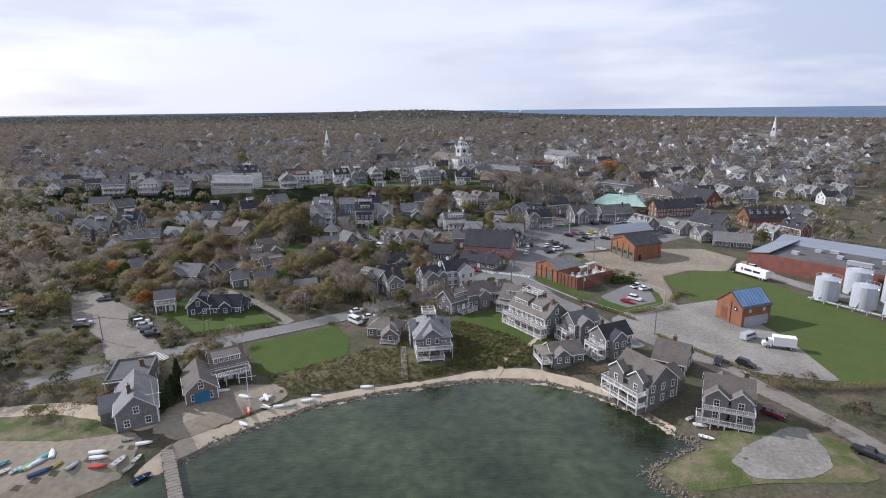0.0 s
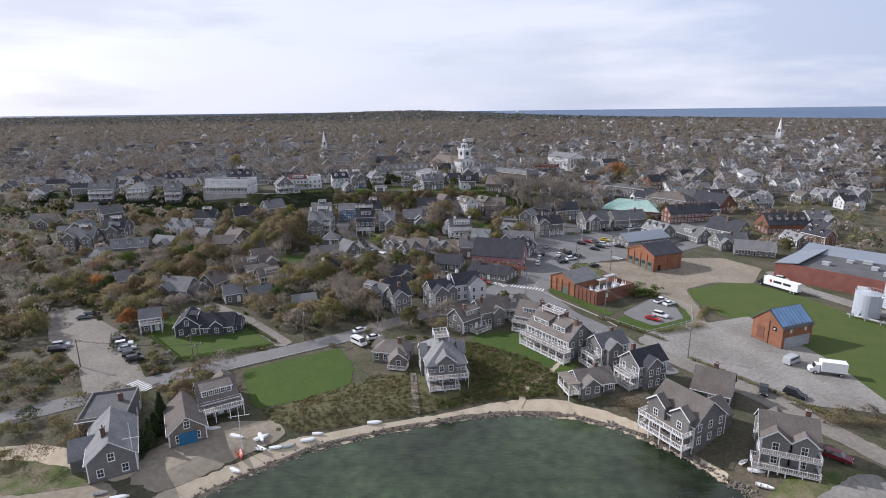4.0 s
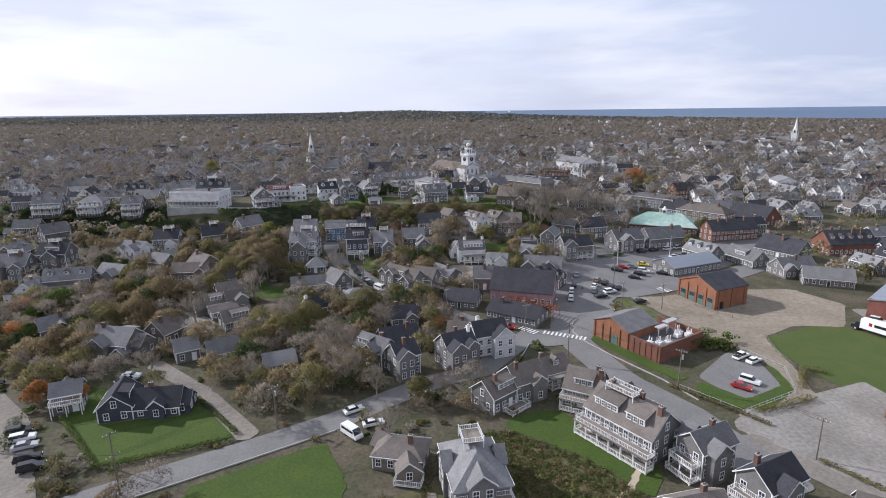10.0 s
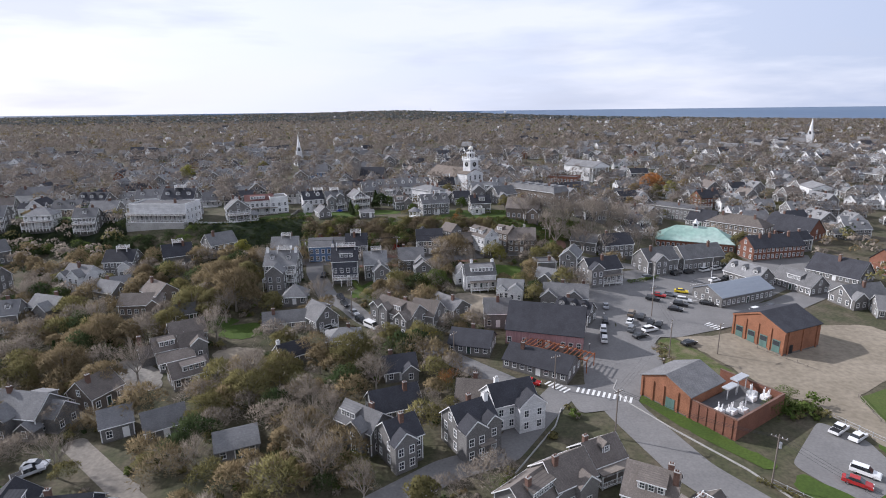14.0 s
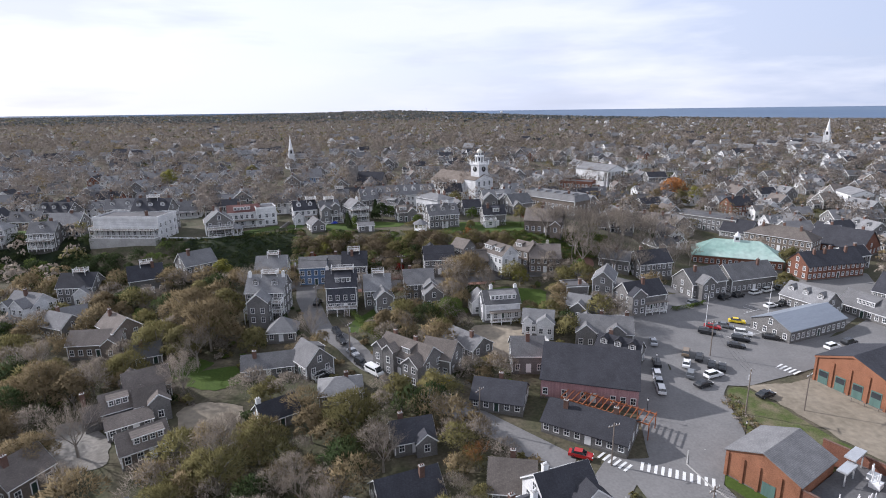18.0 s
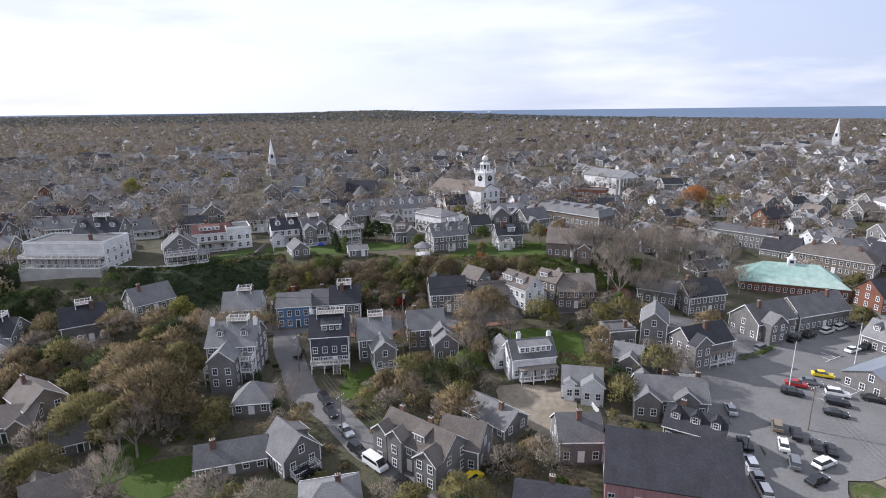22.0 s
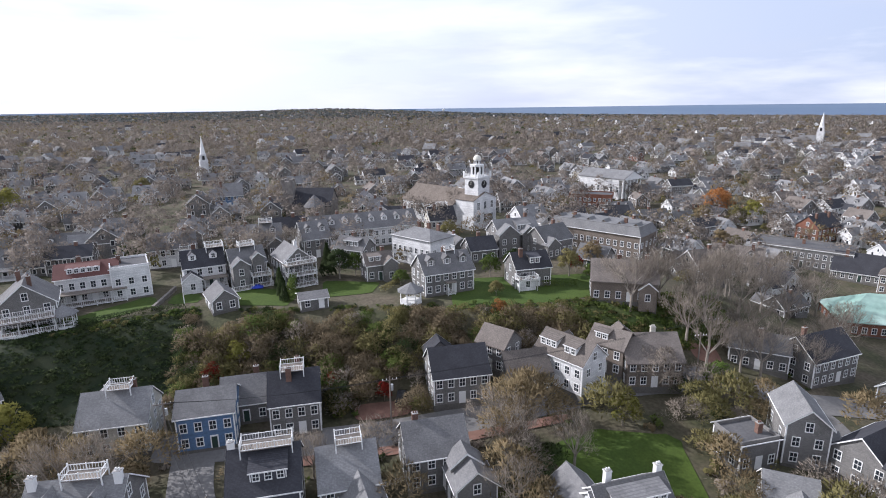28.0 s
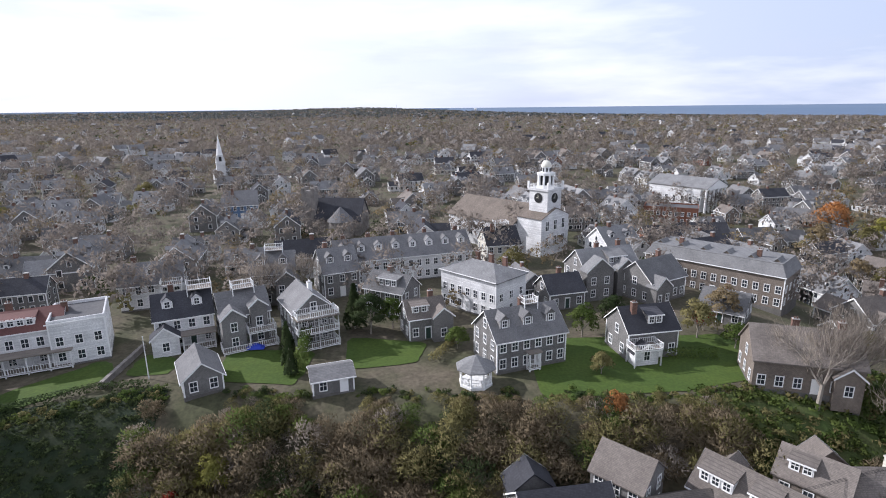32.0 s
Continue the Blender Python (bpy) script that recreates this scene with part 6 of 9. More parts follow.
for z in (2.6, 7.0):
    for x in (-3.6, 0, 3.6):
        w = part("window", WIN[(0.95, 1.7)][0], ch, at=Matrix.Translation((x, -4.22, z)) @ Matrix.Diagonal((1.3, 1, 1.5, 1)))
        part("pane", WIN[(0.95, 1.7)][1], w)
for x in (6, 10.5, 15, 19.5, 24):
    for q in (-1, 1):
        w = part("window", WIN[(0.95, 1.7)][0], ch, at=Matrix.Translation((q * 8.02, x + 1, 3)) @ pose(0, 0, 0, 0, 0, 90 * q) @ Matrix.Diagonal((1.3, 1, 2, 1)))
        part("pane", WIN[(0.95, 1.7)][1], w)


def steeple_church(x, y, rot, h, w, label):
    c = thing("church", at(x, y, rot), label, "church")
    KEEP.append((x, y, w * 1.6))
    part("wall", Build(CLAP_WHITE).box(-w * 0.8, w / 2, -2, w * 0.8, w * 3, h * 0.22).face([(w * 0.8, w * 3, h * 0.22), (-w * 0.8, w * 3, h * 0.22), (0, w * 3, h * 0.36)]), c)
    r = Build(ROOF_GREY)
    r.slab([(w * 0.85, w / 2, h * 0.215), (w * 0.85, w * 3.05, h * 0.215), (0, w * 3.05, h * 0.365), (0, w / 2, h * 0.365)], 0.25)
    r.slab([(-w * 0.85, w * 3.05, h * 0.215), (-w * 0.85, w / 2, h * 0.215), (0, w / 2, h * 0.365), (0, w * 3.05, h * 0.365)], 0.25)
    part("roof", r, c)
    t = Build(CLAP_WHITE, BLACK)
    t.box(-w / 2, -w / 2, -2, w / 2, w / 2, h * 0.45).box(-w * 0.55, -w * 0.55, h * 0.44, w * 0.55, w * 0.55, h * 0.46)
    t.box(-w * 0.38, -w * 0.38, h * 0.46, w * 0.38, w * 0.38, h * 0.6)
    for q in (-1, 1):
        t.box(-w * 0.15, q * w * 0.385 - 0.05, h * 0.48, w * 0.15, q * w * 0.385 + 0.05, h * 0.57, 1)
        t.box(q * w * 0.385 - 0.05, -w * 0.15, h * 0.48, q * w * 0.385 + 0.05, w * 0.15, h * 0.57, 1)
        for p in (-1, 1):
            t.cone(q * w * 0.45, p * w * 0.45, h * 0.46, h * 0.56, w * 0.05, 0.02, 6)
    part("bell_tower", t, c, "white square bell tower")
    part("spire", Build(WHITE).cone(0, 0, h * 0.6, h, w * 0.36, 0.05, 8), c, "tall white spire")
    return c


steeple_church(410, 691, 40, 34, 5.8, "white church with a tall pointed steeple")
steeple_church(-116, 565, 20, 26, 4.4, "white church with a slim steeple")

# porticoed halls
def portico(x, y, rot, L, W, h, roof, wall, label, cols=6):
    c = thing("hall", at(x, y, rot), label, "public building")
    KEEP.append((x, y, math.hypot(L, W) * 0.5))
    a, d = L / 2, W / 2
    b = Build(wall).box(-a, -d, -2, a - 3, d, h)
    part("wall", b, c)
    r = Build(roof, WHITE)
    e = W * 0.2
    for q in (-1, 1):
        pts = [(-a - .4, q * (d + .5), h + .9), (a + .4, q * (d + .5), h + .9), (a + .4, 0, h + .9 + e), (-a - .4, 0, h + .9 + e)]
        r.slab(pts if q < 0 else pts[::-1], 0.25)
        pts = [(q * a, -q * d, h + .8), (q * a, q * d, h + .8), (q * a, 0, h + .6 + e)]
        r.face(pts, 1)
    part("roof", r, c)
    part("entablature", Build(WHITE).box(-a, -d, h, a, d, h + 0.9), c)
    for i in range(cols):
        yy = -d + 0.6 + (W - 1.2) * i / (cols - 1)
        part("column", Build(WHITE).cone(a - 0.7, yy, -0.5, h, 0.5, 0.42, 12).box(a - 1.3, yy - 0.6, h - 0.3, a - 0.1, yy + 0.6, h), c)
    for i in range(max(3, int(L / 4))):
        for q in (-1, 1):
            window(c, Matrix.Translation((-a + 1.5 + (L - 5) * i / max(2, int(L / 4) - 1), q * (d + 0.02), h * 0.35)) @ pose(0, 0, 0, 0, 0, 0 if q < 0 else 180) @ Matrix.Diagonal((1.3, 1, 1.6, 1)), (0.95, 1.7))
    return c


portico(109, 503, -58, 28, 18, 9.5, ROOF_LIGHT, CLAP_WHITE, "large pale hall with a columned front and grey roof")
portico(224, 416, -105, 18, 13, 8, ROOF_LIGHT, CLAP_WHITE, "white temple-fronted library with tall columns", 4)

# fieldstone church with a corner tower
sc = thing("stone_church", at(-47, 443, -12), "grey fieldstone church with a tower and round apse", "church")
KEEP.append((-47, 445, 13))
part("tower", Build(STONE).box(-9, -3, -2, -5, 1, 14).box(-9.2, -3.2, 13, -8, -2, 15).box(-6, -3.2, 13, -4.8, -2, 15).box(-9.2, 0, 13, -8, 1.2, 15).box(-6, 0, 13, -4.8, 1.2, 15), sc, "square crenellated stone tower")
b = Build(STONE)
b.box(-5, -4, -2, 10, 8, 5)
b.face([(-5, 8, 5), (-5, -4, 5), (-5, 2, 11)]).face([(10, -4, 5), (10, 8, 5), (10, 2, 11)])
part("wall", b, sc)
part("roof", Build(ROOF_DARK).slab([(-5.3, -4.4, 4.8), (10.3, -4.4, 4.8), (10.3, 2, 11.2), (-5.3, 2, 11.2)], 0.25).slab([(10.3, 8.4, 4.8), (-5.3, 8.4, 4.8), (-5.3, 2, 11.2), (10.3, 2, 11.2)], 0.25), sc)
part("apse", Build(STONE, ROOF_GREY).cone(4, -5, -2, 5, 4, 4, 14).cone(4, -5, 5, 9.5, 4.4, 0.1, 14, 1), sc, "round apse with a conical roof")

# orange brick shed with green doors
sh = house(86, 237.3, 21.5, 14.5, 15.5, 9.7, BRICK_ORANGE, ROOF_DARK, pitch=0.2, chim=0, trim=False, win=0.0, doors=0, label="orange brick shed with four green doors", category="brick shed", name="brick_shed")
for i in range(4):
    yy = -5.6 + 3.75 * i
    part("door", Build(GREEN_DOOR, GLASS).box(-7.32, yy - 1.1, 0.1, -7.2, yy + 1.1, 3.6).box(-7.35, yy - 0.95, 2.0, -7.3, yy + 0.95, 3.3, 1), sh, "tall green boarded door")
for i in range(5):
    yy = -7.6 + 3.8 * i
    part("pilaster", Build(BRICK_ORANGE).box(-7.5, yy - 0.25, -1, -7.24, yy + 0.25, 6.3), sh)
part("cornice", Build(BRICK_ORANGE).slab([(-7.55, -8.1, 6.5), (-7.2, -8.1, 6.5), (-7.2, 0, 9.7), (-7.55, 0, 9.7)], 0.5).slab([(-7.55, 0, 9.7), (-7.2, 0, 9.7), (-7.2, 8.1, 6.5), (-7.55, 8.1, 6.5)], 0.5), sh)
for i in range(3):
    part("pilaster", Build(BRICK_ORANGE).box(-6 + 5.8 * i, -8.0, -1, -5.5 + 5.8 * i, -7.74, 6.2), sh)
part("door", Build(BLACK).box(-5.0, -7.85, 0, -3.6, -7.72, 2.4), sh)

# brick electrical substation: hall and walled yard
sb = house(45.5, 208.2, 31.5, 12.5, 12.4, 7.7, BRICK_ORANGE, ROOF_GREY, pitch=0.21, chim=0, trim=False, win=0.0, doors=0, label="brick substation hall with an arched green door", category="substation", name="substation")
part("door", Build(GREEN_DOOR).box(-6.34, -2.6, 0, -6.2, -0.4, 2.6).cone(-6.27, -1.5, 2.58, 2.6, 0.2, 0.2, 8), sb, "faded green double door")
for yy in (-6.0, -3.2, 0.3, 3.0, 5.8):
    part("pilaster", Build(BRICK_ORANGE).box(-6.5, yy - 0.25, -1, -6.24, yy + 0.25, 4.9), sb)
yd = thing("substation_yard", at(45.5, 208.2, 31.5), "brick-walled yard with white electrical gear", "substation")
KEEP.append((55, 200, 9))
for x0, y0, x1, y1 in ((-6.25, -16.4, 12.6, -16.05), (-6.25, -16.05, -5.9, -6.3), (12.25, -16.05, 12.6, -2)):
    part("wall", Build(BRICK_RED, BRICK_CH).box(x0, y0, -1, x1, y1, 4.5).box(x0 - .06, y0 - .06, 4.5, x1 + .06, y1 + .06, 4.62, 1), yd)
part("floor_slab", Build(TAR).box(-5.9, -16.05, 0.05, 12.25, -6.4, 2.6), yd)
part("canopy", Build(STEEL).box(3, -9.2, 5.0, 7.2, -7.6, 5.3).box(7.2, -8.8, 5.6, 12, -7.0, 5.9).box(3.2, -9.0, 2.6, 3.4, -8.8, 5.0).box(6.8, -9.0, 2.6, 7.0, -8.8, 5.0).box(8, -8.6, 2.6, 8.2, -8.4, 5.6).box(11.4, -8.6, 2.6, 11.6, -8.4, 5.6), yd)
rg = random.Random(3)
for gx, gy in ((-3.5, -11), (-1.2, -12.5), (1.0, -13.6), (7.5, -12), (9.6, -11), (10.5, -13.5)):
    g, gi = Build(WHITE), []
    g.box(gx - 0.9, gy - 0.8, 2.6, gx + 0.9, gy + 0.8, 3.6)
    for k in range(6):
        px, py = gx - 0.75 + 0.3 * k, gy + rg.uniform(-0.6, 0.6)
        gi.append((px, py, 4.5 + rg.random() * 0.7))
    tf = part("transformer", g, yd, "white transformer with insulators")
    for px, py, pz in gi:
        part("insulator", Build(WHITE).cone(px, py, 3.55, pz, 0.12, 0.08, 6), tf)
for i in range(6):
    part("pilaster", Build(BRICK_RED).box(-6.4, -15.6 + 1.85 * i, -1, -6.24, -15.2 + 1.85 * i, 4.3), yd)

# brick house with a glazed roof slope
bh = house(93.2, 160.6, 20, 11.5, 9.5, 10, BRICK_ORANGE, TAR, chim=0, trim=False, win=0.0, doors=0, label="orange brick storehouse with a glazed roof slope", category="brick house", name="brick_storehouse")
for i in range(9):
    part("skylight_pane", Build(BLUE_PANE, STEEL).slab([(-5.7 + 1.28 * i, -4.5, 6.52), (-4.62 + 1.28 * i, -4.5, 6.52), (-4.62 + 1.28 * i, -0.3, 10.18), (-5.7 + 1.28 * i, -0.3, 10.18)], 0.05), bh)
part("garage_door", Build(material("grey_garage_door", (0.36, 0.37, 0.39), 0.6, 0.2, 1.0, 0.1, streak=(1, 1, 6))).box(-4.8, -4.9, 0.05, 4.8, -4.76, 3.2), bh, "wide weathered grey garage doors")
for x in (-2.8, 2.8):
    part("window", Build(WOOD_GREY, CLAP_CREAM).box(x - 0.55, -4.86, 4.3, x + 0.55, -4.76, 5.5).box(x - 0.42, -4.9, 4.42, x + 0.42, -4.86, 5.38, 1), bh, "boarded window")
part("window", Build(BLACK, WHITE).box(-5.85, -2.9, 4.6, -5.76, -1.7, 5.7).box(-5.88, -2.5, 4.9, -5.84, -2.0, 5.3, 1), bh)
part("downpipe", Build(BLACK).tube((-5.85, -0.6, 0), (-5.85, -0.6, 7), 0.07, 0.07, 6), bh)
part("hatch", Build(BRICK_RED).box(-5.84, 0.8, 1.0, -5.76, 3.0, 4.6), bh)

# long red supermarket hall, its trailer and the storage tanks
ma = thing("market_hall", at(158.9, 207, -51, 2.5), "long red brick market hall with a flat roof", "store")
KEEP.append((150, 215, 22))
KEEP.append((172, 192, 24))
part("wall", Build(RED_WALL).box(-30, -18, -1, 30, 18, 6.0), ma)
part("roof", Build(TAR, STEEL).box(-29.7, -17.7, 6.0, 29.7, 17.7, 6.25), ma, "flat dark roof")
part("parapet", Build(RED_WALL).box(-30, -18, 6.0, 30, -17.7, 6.6), ma)
part("metal_roof", Build(ROOF_METAL).slab([(-30.3, -18.3, 6.3), (-22, -18.3, 7.6), (-22, 18.3, 7.6), (-30.3, 18.3, 6.3)], 0.3).slab([(-30.3, 8, 6.3), (30.3, 8, 6.6), (30.3, 18.3, 8.4), (-30.3, 18.3, 8.2)], 0.3), ma, "grey sheet-metal roof strip")
for x, y, w, d, hh in ((-16, -8, 2.4, 2, 1.2), (-11, 2, 2.2, 2, 1.0), (-2, -3, 2, 2, 1.1), (6, -9, 8, 2.2, 1.3), (12, 0, 2.5, 2, 1.2), (-6, 5, 3, 2, 1)):
    part("roof_unit", Build(STEEL).box(x - w / 2, y - d / 2, 6.25, x + w / 2, y + d / 2, 6.25 + hh).box(x - w / 2 - 0.1, y - d / 2 - 0.1, 6.25 + hh, x + w / 2 + 0.1, y + d / 2 + 0.1, 6.3 + hh), ma, "grey rooftop air unit")
part("loading_door", Build(CLAP_WHITE).box(-3, -18.12, 0, 0.2, -18.0, 3.4), ma)
for x, y, r, hh in ((131.5, 178.5, 3.7, 7.4), (138.2, 170.3, 3.7, 7.4), (146, 184, 4.0, 8.4), (152, 174, 4.0, 8.4), (142.5, 161.5, 3.7, 7.4)):
    tk = thing("storage_tank", at(x, y, 20, 2.5), "tall white cylindrical fuel storage tank", "tank", "storage tanks")
    KEEP.append((x, y, r))
    part("shell", Build(TANK).cone(0, 0, -0.5, hh, r, r, 28).cone(0, 0, hh, hh + 0.9, r, 0.4, 28), tk)
    part("stair", Build(STEEL).slab([(-r - 0.7, 0, 0.4), (-r - 0.05, 0, 0.4), (-0.3, -r - 0.05, hh), (-0.3, -r - 0.7, hh)], 0.12).tube((-r - 0.7, 0, 1.4), (-0.3, -r - 0.7, hh + 1), 0.05, 0.05, 5), tk)
    rl = Build(STEEL)
    for i in range(20):
        a0, a1 = i * math.pi / 10, (i + 1) * math.pi / 10
        rl.tube((r * math.cos(a0), r * math.sin(a0), hh + 1), (r * math.cos(a1), r * math.sin(a1), hh + 1), 0.04, 0.04, 4)
        rl.tube((r * math.cos(a0), r * math.sin(a0), hh), (r * math.cos(a0), r * math.sin(a0), hh + 1), 0.03, 0.03, 4)
    part("rail", rl, tk)
    part("vent", Build(STEEL).cone(0.5, 0.3, hh + 0.7, hh + 1.3, 0.25, 0.25, 8), tk)
pipes = thing("pipework", at(131, 168, 0, 2.5), "grey steel pipe racks beside the storage tanks", "pipes")
for i in range(4):
    part("pipe", Build(STEEL).tube((-6 + i * 0.5, 10 - i, 0.8 + 0.25 * (i % 2)), (7 + i * 0.5, -10 - i, 0.8 + 0.25 * (i % 2)), 0.16, 0.16, 8), pipes)
for i in range(7):
    part("post", Build(STEEL).box(-6 + 2.2 * i - 0.1, 10 - 3.5 * i - 1.5, -0.5, -6 + 2.2 * i + 0.1, 10 - 3.5 * i - 1.3, 1.6).box(-6.8 + 2.2 * i, 10 - 3.5 * i - 1.5, 1.4, -5 + 2.2 * i, 10 - 3.5 * i - 1.3, 1.6), pipes)

# gazebos on the edge of the bluff
def gazebo(x, y, r, label):
    g = thing("gazebo", at(x, y, 20), label, "gazebo")
    KEEP.append((x, y, r + 1))
    part("floor_slab", Build(WHITE).cone(0, 0, -1.2, 0.4, r, r, 8), g)
    for i in range(8):
        a = i * math.pi / 4
        part("post", Build(WHITE).box(r * 0.93 * math.cos(a) - 0.08, r * 0.93 * math.sin(a) - 0.08, 0.4, r * 0.93 * math.cos(a) + 0.08, r * 0.93 * math.sin(a) + 0.08, 2.9), g)
    part("roof", Build(ROOF_LIGHT).cone(0, 0, 2.9, 4.6, r * 1.2, 0.15, 8).cone(0, 0, 2.75, 2.9, r * 1.2, r * 1.2, 8), g, "pale pointed roof")
    rl = Build(WHITE)
    for i in range(8):
        a0, a1 = i * math.pi / 4, (i + 1) * math.pi / 4
        if i != 2:
            railing(rl, r * .93 * math.cos(a0), r * .93 * math.sin(a0), r * .93 * math.cos(a1), r * .93 * math.sin(a1), 0.4, 0.8)
    part("balustrade", rl, g)


gazebo(-16.8, 337.6, 2.6, "white eight-sided gazebo at the edge of the bluff")
gazebo(-87.5, 336.5, 2.2, "small white gazebo on the lawn")

# marks on the horizon
wt = thing("water_tower", at(447, 3200, 0), "white water tower far off on the horizon", "water tower")
part("stem", Build(CONC).cone(0, 0, -3, 14, 2.2, 2.0, 12), wt)
part("tank", Build(WHITE).cone(0, 0, 14, 16, 2.2, 7, 16).cone(0, 0, 16, 21, 7, 7, 16).cone(0, 0, 21, 23, 7, 1, 16), wt)
rm = thing("radio_mast", at(36, 3300, 0), "thin radio mast far off on the horizon", "mast")
part("mast", Build(STEEL).cone(0, 0, -3, 33, 1.1, 0.5, 6), rm)

# open timber frame between the barn and the long low building
pg = thing("pergola", at(21.5, 228.3, -39), "orange-brown timber frame of open rafters beside the barn", "pergola")
RUSTWOOD = material("orange_stained_timber", (0.33, 0.12, 0.055), 0.8, 0.25, 1.5, 0.2, streak=(0.4, 3, 3))
for y in (-2.4, 2.4):
    part("beam", Build(RUSTWOOD).box(-9.5, y - 0.1, 3.0, 9.5, y + 0.1, 3.25), pg)
    for i in range(6):
        part("post", Build(RUSTWOOD).box(-9.3 + 3.7 * i, y - 0.09, -0.5, -9.12 + 3.7 * i, y + 0.09, 3.0), pg)
for i in range(16):
    part("rafter", Build(RUSTWOOD).box(-9.4 + 1.24 * i, -2.8, 3.25, -9.26 + 1.24 * i, 2.8, 3.45), pg)

# ---- vehicles ----
PAINT = {k: material(k + "_car_paint", c, 0.25, 0.04, 1.0, 0, spec=0.6) for k, c in dict(white=(0.75, 0.75, 0.74), black=(0.018, 0.019, 0.022), silver=(0.42, 0.43, 0.45), grey=(0.16, 0.17, 0.18), red=(0.38, 0.02, 0.02),
         maroon=(0.16, 0.012, 0.02), yellow=(0.75, 0.55, 0.02), brown=(0.22, 0.17, 0.12)).items()}
CARGLASS = material("car_glass", (0.02, 0.024, 0.028), 0.06, 0.1, 1, 0, spec=0.9)
TYRE = material("tyre_rubber", (0.02, 0.02, 0.02), 0.85, 0.2)
SHAPES = {   # length, half width, lower outline heights, and the glasshouse as (x, z) outline
    "sedan": (4.6, 0.9, [(-2.3, 0.35), (-2.3, 0.85), (-2.2, 0.95), (-1.6, 0.98), (1.0, 0.95), (2.15, 0.78), (2.3, 0.6), (2.3, 0.35)], [(-1.75, 0.97), (-1.15, 1.42), (0.25, 1.45), (1.05, 0.95)]),
    "suv": (4.7, 0.95, [(-2.35, 0.4), (-2.35, 1.0), (-2.25, 1.08), (1.0, 1.05), (2.2, 0.92), (2.35, 0.7), (2.35, 0.4)], [(-2.25, 1.07), (-2.0, 1.68), (0.35, 1.72), (1.05, 1.05)]),
    "pickup": (5.4, 0.98, [(-2.7, 0.5), (-2.7, 1.02), (-0.75, 1.05), (1.35, 1.05), (2.55, 0.95), (2.7, 0.7), (2.7, 0.5)], [(-0.75, 1.05), (-0.6, 1.72), (0.75, 1.74), (1.35, 1.05)]),
    "van": (5.3, 1.0, [(-2.65, 0.4), (-2.65, 2.1), (-2.5, 2.2), (1.3, 2.2), (1.75, 1.95), (2.1, 1.2), (2.6, 1.0), (2.65, 0.4)], None),
}
WHEEL = Build(TYRE, STEEL).tube((0, -0.11, 0), (0, 0.11, 0), 0.34, 0.34, 14).tube((0, -0.12, 0), (0, 0.125, 0), 0.2, 0.2, 10, 1).mesh("wheel")
CARMESH = {}


def profile(b, pts, hw, mi=0, inset=0.0, top_inset=0.12):
    """A body drawn out sideways from its outline, drawn in towards the top."""
    zs = [p[1] for p in pts]
    z0, z1 = min(zs), max(zs)
    n, k = len(pts), len(b.v)
    for q in (-1, 1):
        b.v.extend([(x, q * (hw - inset - top_inset * (z - z0) / (z1 - z0 + 1e-6)), z) for x, z in pts])
    for i in range(n):
        j = (i + 1) % n
        b.f.append((k + i, k + j, k + n + j, k + n + i))
        b.m.append(mi)
    b.f.append(tuple(range(k, k + n)))
    b.f.append(tuple(reversed(range(k + n, k + 2 * n))))
    b.m += [mi, mi]


